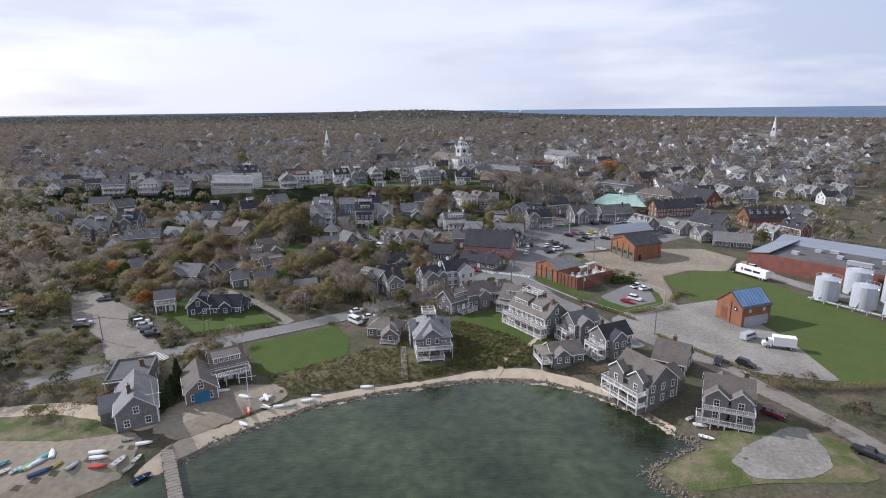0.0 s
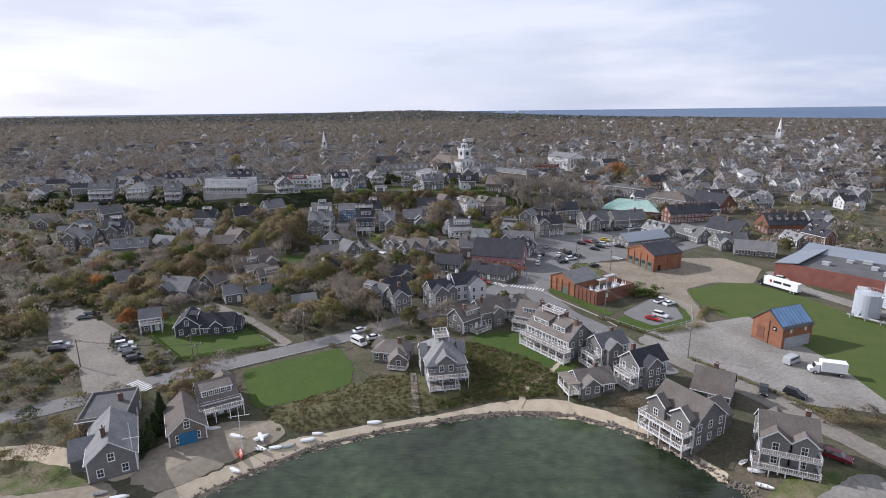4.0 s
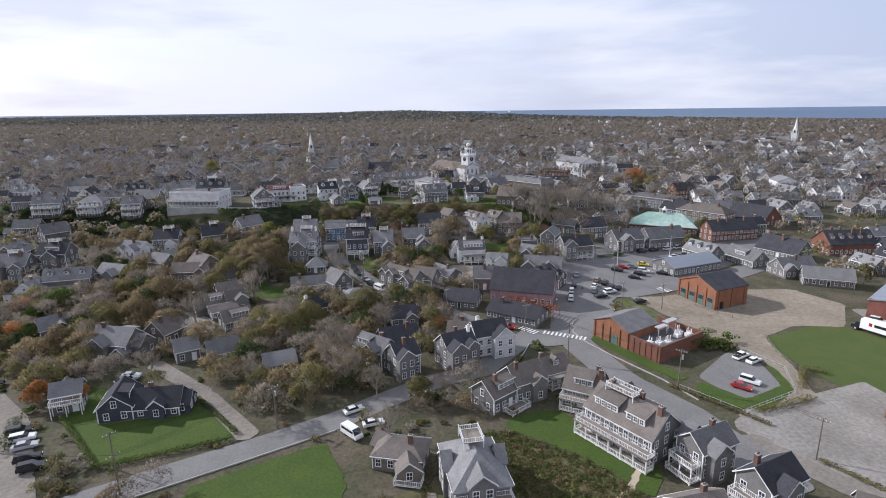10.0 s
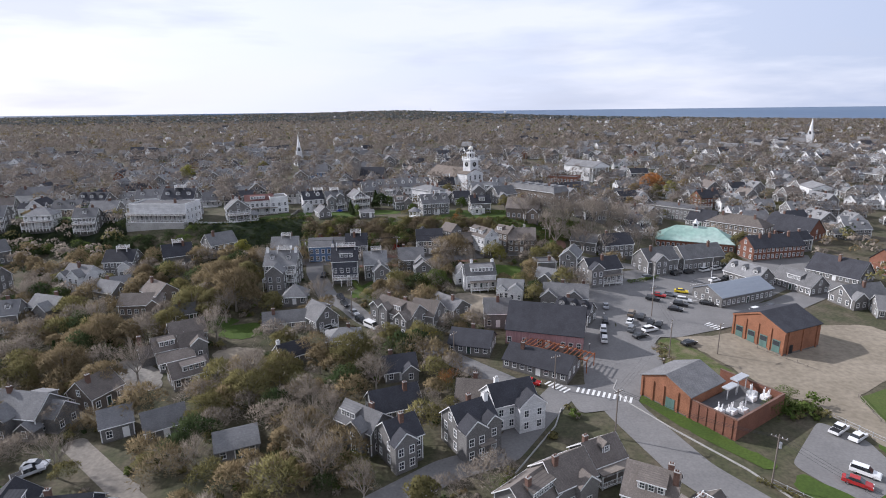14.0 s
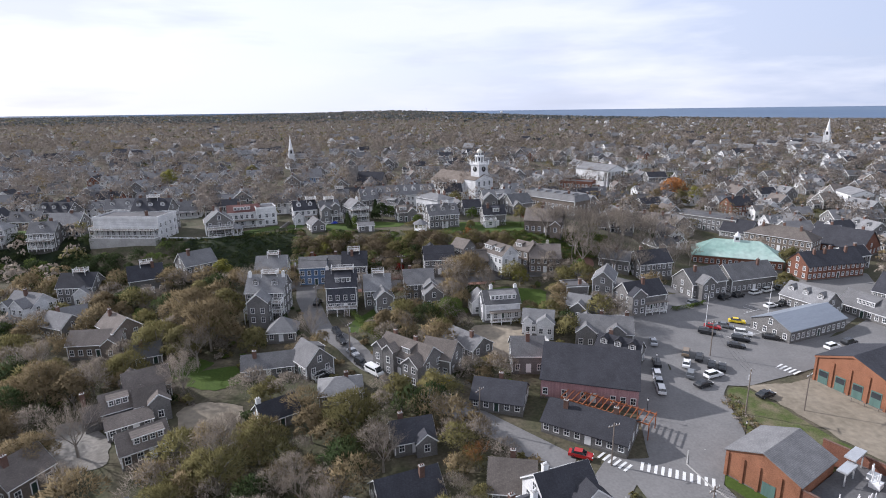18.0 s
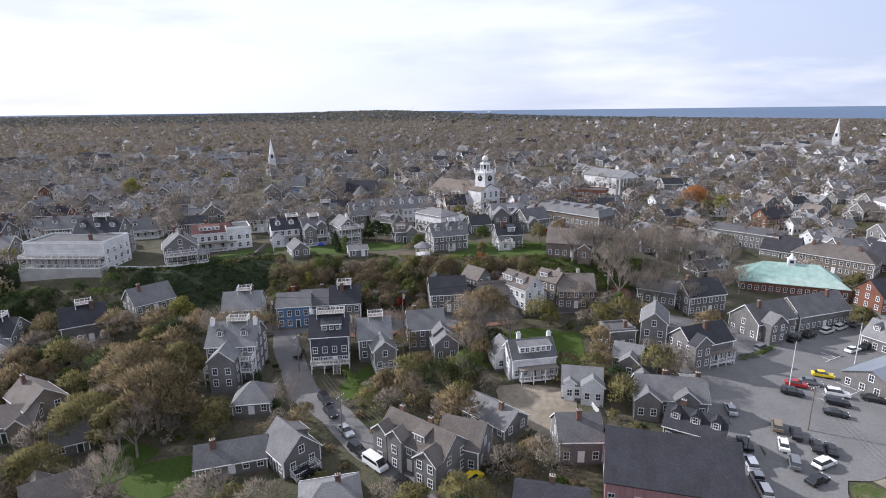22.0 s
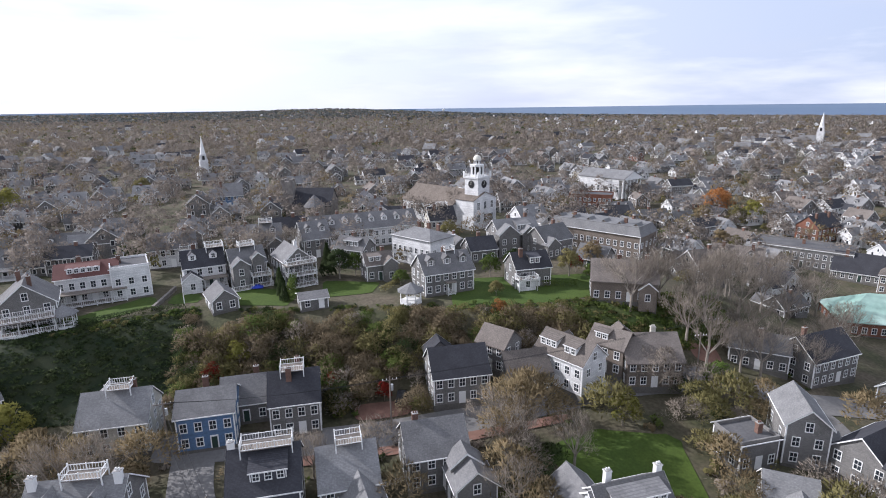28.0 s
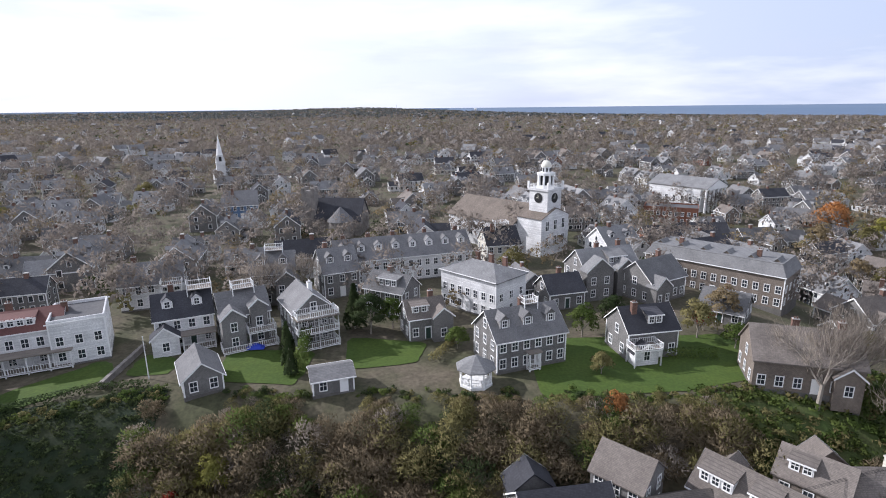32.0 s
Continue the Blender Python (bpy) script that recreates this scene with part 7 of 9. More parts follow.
def car(x, y, rot, kind, colour):
    L, hw, low, top = SHAPES[kind]
    if (kind, colour) not in CARMESH:
        b = Build(PAINT[colour], BLACK)
        profile(b, low, hw, 0, 0, 0.08)
        roof = None
        if top:
            g = Build(CARGLASS)
            profile(g, top, hw, 0, 0.1, 0.18)
            roof = Build(PAINT[colour])
            (x0, z0), (x1, z1), (x2, z2), (x3, z3) = top
            roof.slab([(x1 - 0.08, -hw + 0.26, z1 + 0.05), (x2 + 0.05, -hw + 0.26, z2 + 0.05), (x2 + 0.05, hw - 0.26, z2 + 0.05), (x1 - 0.08, hw - 0.26, z1 + 0.05)], 0.06)
            roof = roof.mesh("roof_panel")
        else:
            g = Build(CARGLASS)
            g.slab([(1.33, -hw + 0.12, 2.2), (1.8, -hw + 0.1, 1.97), (1.8, hw - 0.1, 1.97), (1.33, hw - 0.12, 2.2)], 0.04).slab([(1.8, -hw + 0.12, 1.97), (2.14, -hw + 0.1, 1.22), (2.14, hw - 0.1, 1.22), (1.8, hw - 0.12, 1.97)], 0.04)
            for q in (-1, 1):
                g.box(-2.3, q * (hw - 0.05) - 0.02, 1.35, 1.6, q * (hw - 0.05) + 0.02, 1.9)
        bed = Build(BLACK).box(-2.55, -hw + 0.16, 1.0, -0.85, hw - 0.16, 1.06).mesh("load_bed") if kind == "pickup" else None
        lights = Build(WHITE).box(L / 2 - 0.12, -hw + 0.1, 0.66, L / 2 + 0.01, -hw + 0.4, 0.82).mesh("headlight"), Build(WHITE).box(L / 2 - 0.12, hw - 0.4, 0.66, L / 2 + 0.01, hw - 0.1, 0.82).mesh("headlight")
        CARMESH[kind, colour] = (b.mesh("body"), g.mesh("windows_glass"), roof, bed, lights)
    body, glass, roof, bed, lights = CARMESH[kind, colour]
    word = {"sedan": "saloon car", "suv": "sport utility car", "pickup": "pickup truck", "van": "delivery van"}[kind]
    c = thing("car" if kind in ("sedan", "suv") else kind, at(x, y, rot) @ Matrix.Translation((0, 0, 0.16)), f"{colour} {word} parked on the ground", "car" if kind in ("sedan", "suv") else kind, "parked vehicles")
    KEEP.append((x, y, 3.0))
    part("body", body, c)
    part("glasshouse", glass, c, "dark car windows")
    if roof:
        part("roof_panel", roof, c)
    if bed:
        part("load_bed", bed, c)
    for m in lights:
        part("headlight", m, c)
    for wx in (-L * 0.3, L * 0.31):
        for wy in (-hw + 0.1, hw - 0.1):
            part("wheel", WHEEL, c, at=Matrix.Translation((wx, wy, 0.34)))
    return c




def box_truck(x, y, rot, length, label, bars=False):
    t = thing("truck", at(x, y, rot) @ Matrix.Translation((0, 0, 0.14)), label, "truck")
    KEEP.append((x, y, length * 0.45))
    part("cargo_box", Build(WHITE).box(-length / 2, -1.2, 0.95, length / 2 - 2.4, 1.2, 3.5 if length < 10 else 3.9), t, "white cargo box")
    b = Build(PAINT["white"] if not bars else PAINT["black"])
    x0 = length / 2 - 2.2
    profile(b, [(x0, 0.5), (x0, 2.5), (x0 + 0.9, 2.55), (x0 + 1.3, 1.6), (x0 + 2.15, 1.45), (x0 + 2.2, 0.5)], 1.05)
    part("cab", b, t)
    part("windscreen", Build(CARGLASS).slab([(x0 + 0.93, -0.9, 2.5), (x0 + 1.33, -0.9, 1.66), (x0 + 1.33, 0.9, 1.66), (x0 + 0.93, 0.9, 2.5)][::-1], 0.03), t)
    part("chassis", Build(BLACK).box(-length / 2, -0.5, 0.6, length / 2 - 0.4, 0.5, 0.95), t)
    for wx in (-length / 2 + 1.2, length / 2 - 1.3) + ((-length / 2 + 2.4,) if bars else ()):
        for wy in (-1.0, 1.0):
            part("wheel", WHEEL, t, at=Matrix.Translation((wx, wy, 0.46)) @ Matrix.Scale(1.35, 4))
    if bars:
        for q in (-1, 1):
            part("sign_bar", Build(BLACK).box(-5.0, q * 1.22 - 0.02, 2.3, -2.2, q * 1.22 + 0.02, 3.1), t, "dark plain bar on the trailer")
            part("sign_bar", Build(BLACK).box(-1.6, q * 1.22 - 0.02, 2.3, 1.4, q * 1.22 + 0.02, 3.1), t, "dark plain bar on the trailer")
            part("sign_disc", Build(PAINT["red"]).box(2.0, q * 1.22 - 0.02, 2.2, 2.8, q * 1.22 + 0.02, 3.2), t, "red mark on the trailer")
    return t


box_truck(92.0, 139.5, 160, 8, "white box truck parked on the gravel lot")
box_truck(119.5, 205.0, 115, 15, "long white trailer truck with dark lettering bars", True)

# ---- poles, wires and lamps ----
POLE = material("utility_pole_wood", (0.20, 0.17, 0.145), 0.9, 0.25, 1.5, 0.2, streak=(3, 3, 0.3))
POLE_TOPS = []


def utility_pole(x, y, rot, h=10.5, arm=True, can=True, label="weathered wooden utility pole with a crossarm"):
    p = thing("utility_pole", at(x, y, rot), label, "utility pole", "utility poles")
    part("post", Build(POLE).tube((0, 0, -0.8), (0, 0, h), 0.16, 0.11, 8), p)
    if arm:
        part("crossarm", Build(POLE).box(-1.3, -0.06, h - 0.7, 1.3, 0.06, h - 0.55), p)
        for i in (-1.15, -0.5, 0.5, 1.15):
            part("insulator", Build(WHITE).cone(i, 0, h - 0.55, h - 0.3, 0.06, 0.04, 6), p)
    if can:
        part("transformer", Build(STEEL).cone(0.35, 0.1, h - 2.6, h - 1.5, 0.24, 0.24, 10), p, "grey pole transformer")
    POLE_TOPS.append((x, y, gz(x, y) + h - 0.4))
    return p


for x, y, r, h, can in ((25.1, 193.3, 30, 11, True), (17.5, 213.7, 20, 9, False), (-44.2, 165.1, 55, 10, True), (-71.3, 152.5, 55, 8, False), (61.7, 149.5, -50, 9, False), (47.5, 177.2, -40, 10.5, True), (51.7, 228.3, 60, 10.5, True),
                        (57.5, 254.2, 20, 10, False), (-5.8, 226.4, 45, 9.5, False), (-23.7, 305.1, 5, 10, True), (-59.1, 303.8, 10, 10, True), (41.6, 314.6, -20, 11, False), (35.9, 309.6, 0, 11, False), (65.2, 229, 30, 9, False),
                        (-126.2, 175.5, 40, 8, False), (-100, 149.6, 40, 8, False), (-66.4, 145, 55, 8.5, False), (-36, 259, 60, 9.5, True), (-48.5, 283, 70, 9.5, False)):
    utility_pole(x, y, r, h, True, can)


def wire(a, b, sag=0.8):
    w, n = Build(BLACK), 13
    for i in range(n):
        u = i / (n - 1)
        p = (a[0] + (b[0] - a[0]) * u, a[1] + (b[1] - a[1]) * u, a[2] + (b[2] - a[2]) * u - 4 * sag * u * (1 - u))
        w.v += [(p[0] + 0.022 * dx, p[1] + 0.022 * dx, p[2] + 0.022 * dz) for dx, dz in ((0, 1), (0.87, -0.5), (-0.87, -0.5))]
        if i:
            for q in range(3):
                w.f.append((3 * i - 3 + q, 3 * i - 3 + (q + 1) % 3, 3 * i + (q + 1) % 3, 3 * i + q))
                w.m.append(0)
    return w


run = thing("overhead_wire", Matrix.Identity(4), "sagging black overhead wires between the poles", "wires")
for i, j in ((9, 10), (10, 18), (18, 17), (17, 8), (3, 2), (2, 16), (0, 5), (5, 4), (0, 6), (6, 7), (11, 9), (16, 15)):
    a, b2 = POLE_TOPS[i], POLE_TOPS[j]
    for off in (-0.9, 0.0, 0.9):
        part("wire", wire((a[0] + off, a[1], a[2]), (b2[0] + off, b2[1], b2[2])), run)


def flagpole(x, y, h, label, yard=0.0):
    p = thing("flagpole", at(x, y, 0), label, "flagpole")
    part("pole", Build(WHITE).tube((0, 0, -0.5), (0, 0, h), 0.11, 0.05, 8).cone(0, 0, h, h + 0.2, 0.1, 0.02, 8), p)
    if yard:
        part("yardarm", Build(WHITE).tube((-yard, 0, h * 0.68), (yard, 0.3, h * 0.72), 0.05, 0.05, 6), p)
    return p


flagpole(-44.5, 112.5, 11, "tall white mast with a yard on the beach", 2.0)
flagpole(-62.0, 105.5, 10, "white mast beside the pier", 1.6)
flagpole(-67.0, 345.0, 7, "white garden flagpole on the lawn")
flagpole(63.5, 268.5, 12, "white flagpole in the car park")
flagpole(90, 281, 11, "white flagpole beside the street")
for x, y in ((30, 228), (46, 219), (40, 247), (60, 286), (-20, 299)):
    l = thing("street_lamp", at(x, y, 0), "dark metal street lamp beside the road", "street lamp", "street lamps")
    part("post", Build(BLACK).tube((0, 0, -0.3), (0, 0, 4.2), 0.07, 0.05, 8), l)
    part("lantern", Build(WHITE, BLACK).cone(0, 0, 4.2, 4.65, 0.14, 0.2, 6).cone(0, 0, 4.65, 4.85, 0.26, 0.03, 6, 1), l)

# ---- crossings, bay lines and kerbs ----
def stripes(x, y, rot, n, length, width, pitch, label):
    c = thing("crosswalk", at(x, y, rot), label, "road marking", kind="structure")
    for i in range(n):
        xx = (i - (n - 1) / 2) * pitch
        part("stripe", Build(ROADPAINT).box(xx - width / 2, -length / 2, 0.16, xx + width / 2, length / 2, 0.2), c)
    return c


stripes(28.4, 210.3, -27, 11, 2.6, 0.55, 1.2, "white striped crossing at the junction")
stripes(18.5, 214.8, -50, 6, 2.6, 0.5, 1.1, "white striped crossing at the side street")
stripes(-78.3, 138.5, 148, 8, 3.0, 0.45, 0.95, "white striped crossing on the shore road")
stripes(72.8, 247.6, -62, 7, 3.2, 0.5, 1.1, "white striped crossing by the brick shed")
stripes(55, 282, -37, 6, 2.6, 0.45, 1.0, "white striped crossing by the car park")
bays = thing("bay_marking", at(82, 279, 24), "white painted bay lines of the car park", "road marking", kind="structure")
for row in (-9.5, 2.5):
    for i in range(11):
        part("line", Build(ROADPAINT).box(-18 + 2.8 * i, row, 0.15, -17.88 + 2.8 * i, row + 5, 0.18), bays)
    part("line", Build(ROADPAINT).box(-18, row - 0.12, 0.15, 10, row, 0.18), bays)
for pts in (((36.5, 222), (31.5, 213), (33, 206), (38, 196), (46, 182), (50, 172)), ((50, 240), (47, 233), (42, 224), (37, 217)), ((-31.5, 163.5), (-48, 153.5), (-64, 144)), ((3, 183), (14, 198), (17, 205))):
    k = Build(CONC)
    for (x0, y0), (x1, y1) in zip(pts, pts[1:]):
        d = Vector((y1 - y0, x0 - x1)).normalized() * 0.12
        z = 2.78
        k.slab([(x0 + d.x, y0 + d.y, z), (x0 - d.x, y0 - d.y, z), (x1 - d.x, y1 - d.y, z), (x1 + d.x, y1 + d.y, z)][::-1], 0.3)
    tagged(new("kerb", k.mesh("kerb")), "pale concrete kerb along the road", "kerb", kind="structure")

# ---- the shore: pier, boats, rocks ----
pier = thing("pier", Matrix.Identity(4), "weathered wooden pier running out into the harbour", "pier")
px0, py0, px1, py1 = -60.0, 104.0, -43.5, 76.0
pd = Vector((px1 - px0, py1 - py0)).normalized()
pn = Vector((-pd.y, pd.x))
for i in range(100):
    c = Vector((px0, py0)) + pd * (0.33 * i)
    a = [c + pn * 1.2, c - pn * 1.2, c - pn * 1.2 + pd * 0.29, c + pn * 1.2 + pd * 0.29]
    z = 1.45 + 0.02 * ((i * 7) % 3)
    part("plank", Build(WOOD_GREY).slab([(p.x, p.y, z) for p in a], 0.07), pier)
for i in range(12):
    c = Vector((px0, py0)) + pd * (3.0 * i)
    for q in (-1.15, 1.15):
        p = c + pn * q
        part("support_post", Build(POLE).tube((p.x, p.y, -2.4), (p.x, p.y, 1.7), 0.14, 0.13, 8), pier)

BOATPAINT = {k: material(k + "_boat_paint", c, 0.4, 0.1, 1.0, 0.02) for k, c in dict(white=(0.74, 0.74, 0.72), teal=(0.10, 0.36, 0.38), yellow=(0.5, 0.42, 0.10), navy=(0.03, 0.05, 0.12), red=(0.45, 0.06, 0.03), grey=(0.35, 0.36, 0.36)).items()}
HULLS = {}


def boat(x, y, rot, L, colour, upturned=False, z=0.0):
    """A dinghy with a hollow hull and thwarts; or the same lying keel up."""
    L *= 0.82
    key = (L, colour)
    if key not in HULLS:
        h = Build(BOATPAINT[colour], WOOD_GREY)
        n, W, D = 8, L * 0.36, L * 0.13
        rings = []
        for i in range(n + 1):
            u = i / n
            w = W / 2 * (1 - max(0, (u - 0.45) / 0.55) ** 2.2) * (0.82 + 0.18 * min(1, u / 0.3))
            rings.append([(u * L - L / 2, s * w * f, zz * D + 0.08 * max(0, u - 0.6)) for s, f, zz in ((-1, 1, 1), (-1, 0.75, 0.25), (0, 0, 0), (1, 0.75, 0.25), (1, 1, 1), (1, 0.9, 1), (0, 0, 0.2), (-1, 0.9, 1))])
        k = len(h.v)
        for r in rings:
            h.v.extend(r)
        for i in range(n):
            for j in range(8):
                a, b = k + 8 * i + j, k + 8 * i + (j + 1) % 8
                h.f.append((a, b, b + 8, a + 8))
                h.m.append(0)
        h.f.append(tuple(range(k, k + 5)))
        h.m.append(0)
        t = Build(WOOD_GREY)
        for u in (-0.22, 0.12):
            t.box(u * L - 0.1, -W * 0.4, D * 0.68, u * L + 0.1, W * 0.4, D * 0.76)
        HULLS[key] = h.mesh("hull"), t.mesh("thwart")
    b = thing("boat", Matrix.Translation((x, y, max(gz(x, y), -0.05) + 0.12 + z + (L * 0.13 if upturned else 0))) @ pose(0, 0, 0, 180 if upturned else 0, 0, rot), f"{colour} dinghy {'lying keel up' if upturned else 'drawn up'} on the beach", "boat", "boats on the beach")
    part("hull", HULLS[key][0], b)
    if not upturned:
        part("thwart", HULLS[key][1], b)
    return b


boat(-84.6, 91.3, 60, 3.5, 'teal', False)
boat(-82.6, 89.1, 50, 3.5, 'white', False)
boat(-80.5, 89.7, 70, 3.0, 'white', False)
boat(-79.4, 90.9, 75, 4.0, 'teal', True)
boat(-78.9, 91.2, 75, 4.0, 'yellow', True)
boat(-78.6, 91.8, 75, 4.0, 'white', True)
boat(-77.9, 92.1, 60, 3.5, 'grey', True)
boat(-78.3, 94.0, 70, 3.5, 'teal', True)
boat(-77.4, 94.9, 120, 4.0, 'white', True)
boat(-75.5, 89.0, 45, 5.0, 'navy', True)
boat(-73.9, 91.1, 75, 3.0, 'yellow', False)
boat(-70.8, 91.1, 70, 3.5, 'grey', True)
boat(-68.5, 95.1, 10, 4.0, 'white', True)
boat(-67.5, 93.7, 10, 4.0, 'white', True)
boat(-66.5, 91.7, 10, 4.0, 'red', True)
boat(-63.4, 93.4, 75, 4.2, 'white', False)
boat(-60.9, 92.1, 70, 3.2, 'grey', False)
boat(-60.5, 94.5, 80, 3.0, 'white', False)
boat(-61.0, 98.2, 15, 3.8, 'white', True)
boat(-64.7, 99.1, 15, 3.0, 'grey', False)
boat(-57.7, 90.3, 55, 4.5, 'navy', False)
boat(-44.2, 107.5, -30, 3.4, 'white', True)
boat(-44.6, 111.1, -60, 4.2, 'red', False)
boat(-46.7, 116.1, -20, 4.0, 'white', True)
boat(-41.8, 116.1, -60, 4.0, 'white', True)
boat(-41.0, 113.1, 0, 3.0, 'white', False)
boat(-52.9, 119.3, 10, 3.5, 'white', True)
boat(-38.2, 114.1, 10, 3.5, 'white', True)
boat(-32.3, 117.0, 15, 4.0, 'white', True)
boat(-30.7, 118.9, 0, 3.0, 'white', True)
boat(-41.7, 116.2, 40, 4.0, 'white', True)
boat(-19.1, 123.0, 5, 4.0, 'white', True)
boat(-41.1, 113.2, -30, 3.4, 'white', False)
boat(-35.8, 114.9, 20, 3.4, 'grey', True)
boat(53.2, 106.0, 30, 3.0, 'white', False)
boat(54.3, 103.6, -20, 3.6, 'white', True)
boat(53.9, 100.0, -30, 3.8, 'white', False)
rr = np.random.default_rng(12)
rock_v, rock_f = [], []
CUBE = np.array([(-1, -1, -1), (1, -1, -1), (1, 1, -1), (-1, 1, -1), (-.7, -.7, 1), (.7, -.7, 1), (.7, .7, 1), (-.7, .7, 1)], float)
for i in range(1500):
    j = rr.integers(0, 19)
    p = WP[j] + (WQ[j] - WP[j]) * rr.random() + rr.normal(size=2) * (0.9 if j > 13 else 0.6)
    if p[1] < 70:
        continue
    s = rr.uniform(0.08, 0.28) if j > 10 else rr.uniform(0.08, 0.28)
    k = len(rock_v) * 8
    rock_v.append((CUBE * rr.uniform(0.6, 1.2, (8, 3))) * s + (p[0], p[1], max(gz(*p), -0.2) + s * 0.3))
    rock_f += [tuple(k + a for a in q) for q in ((0, 1, 5, 4), (1, 2, 6, 5), (2, 3, 7, 6), (3, 0, 4, 7), (4, 5, 6, 7))]
me = bpy.data.meshes.new("shore_stones")
me.from_pydata(np.concatenate(rock_v).tolist(), [], rock_f)
me.materials.append(ROCK)
tagged(new("shore_stones", me), "rough stones along the water's edge", "stones", kind="stuff")
# parked vehicles
car(-28.6, 170.6, 33, 'sedan', 'white')
car(-27.8, 161.4, -46, 'van', 'white')
car(-23.7, 165.1, 20, 'sedan', 'white')
car(-98.1, 165.4, 25, 'suv', 'black')
car(-95.6, 162.7, 25, 'suv', 'white')
car(-93.2, 159.9, 25, 'sedan', 'silver')
car(-89.7, 155.7, 25, 'suv', 'black')
car(-87.1, 152.9, 25, 'suv', 'black')
car(-120.8, 185.0, 20, 'sedan', 'grey')
car(-87.5, 189.7, 10, 'sedan', 'white')
car(71.4, 192.8, 31, 'pickup', 'white')
car(73.3, 190.1, 29, 'sedan', 'white')
car(62.7, 176.8, -43, 'sedan', 'red')
car(66.2, 179.4, -46, 'suv', 'white')
car(-87.2, 187.2, 42, 'pickup', 'silver')
car(87.1, 145.7, 29, 'van', 'silver')
car(71.2, 130.8, -122, 'pickup', 'black')
car(77.4, 128.9, -54, 'suv', 'black')
car(70.6, 105.4, -43, 'suv', 'maroon')
car(80.5, 91.3, -51, 'pickup', 'black')
car(-112.6, 159.8, 15, 'suv', 'black')
car(-113.5, 162.6, 15, 'suv', 'silver')
car(-147.9, 177.4, 15, 'suv', 'white')
car(-145.7, 172.0, 15, 'suv', 'white')
car(-150.3, 183.2, 15, 'suv', 'silver')
car(-150.4, 187.3, 15, 'suv', 'white')
car(-119.6, 186.9, 15, 'suv', 'black')
car(45.3, 261.1, 74, 'sedan', 'silver')
car(41.4, 249.8, 74, 'suv', 'black')
car(39.2, 244.6, 74, 'suv', 'silver')
car(37.9, 240.3, 74, 'pickup', 'silver')
car(37.3, 237.8, 74, 'suv', 'white')
car(51.5, 255.1, 60, 'suv', 'brown')
car(48.8, 249.2, 60, 'sedan', 'white')
car(47.4, 244.2, 60, 'suv', 'grey')
car(53.6, 252.3, 60, 'suv', 'black')
car(54.9, 248.5, 60, 'sedan', 'black')
car(56.9, 247.2, 60, 'sedan', 'black')
car(52.7, 243.6, 20, 'suv', 'white')
car(48.2, 239.5, 20, 'sedan', 'black')
car(63.2, 266.9, -28, 'suv', 'black')
car(66.6, 270.3, -28, 'sedan', 'red')
car(70.8, 271.2, -28, 'sedan', 'grey')
car(73.5, 266.3, -28, 'suv', 'white')
car(70.7, 262.8, -28, 'suv', 'black')
car(67.2, 258.9, -28, 'sedan', 'black')
car(80.1, 264.0, -28, 'sedan', 'black')
car(76.4, 274.6, -25, 'sedan', 'yellow')
car(56.5, 281.5, 50, 'sedan', 'white')
car(69.6, 287.7, 25, 'suv', 'grey')
car(83.3, 294.0, 24, 'suv', 'black')
car(89.8, 297.0, 24, 'suv', 'black')
car(97.7, 300.2, 24, 'suv', 'white')
car(103.5, 302.4, 24, 'suv', 'white')
car(109.5, 304.0, 24, 'suv', 'grey')
car(115.8, 307.0, 24, 'suv', 'black')
car(93.2, 257.9, 20, 'suv', 'white')
car(99.9, 260.4, 20, 'suv', 'black')
car(95.3, 288.0, 20, 'sedan', 'white')
car(100.3, 289.6, 20, 'pickup', 'black')
car(60.1, 234.7, 20, 'sedan', 'black')
car(-40.9, 270.7, -62, 'suv', 'black')
car(-39.2, 266.3, -62, 'sedan', 'black')
car(-35.4, 260.1, -58, 'sedan', 'silver')
car(-32.6, 254.0, -52, 'suv', 'black')
car(-29.1, 249.7, -48, 'van', 'white')
car(-23.6, 243.8, -42, 'suv', 'black')
car(-12.0, 244.5, 40, 'suv', 'yellow')
car(-41.1, 248.7, 30, 'sedan', 'black')
car(-49.6, 290.0, 85, 'suv', 'black')
car(-21.3, 313.0, 80, 'suv', 'black')
car(21.2, 313.4, -40, 'suv', 'maroon')
car(-21.4, 301.2, 10, 'sedan', 'black')
car(12.5, 216.4, -25, 'sedan', 'red')
car(161.7, 306.7, 20, 'sedan', 'white')
car(104.1, 318.1, 20, 'suv', 'white')
car(126.8, 214.9, -51, 'suv', 'white')

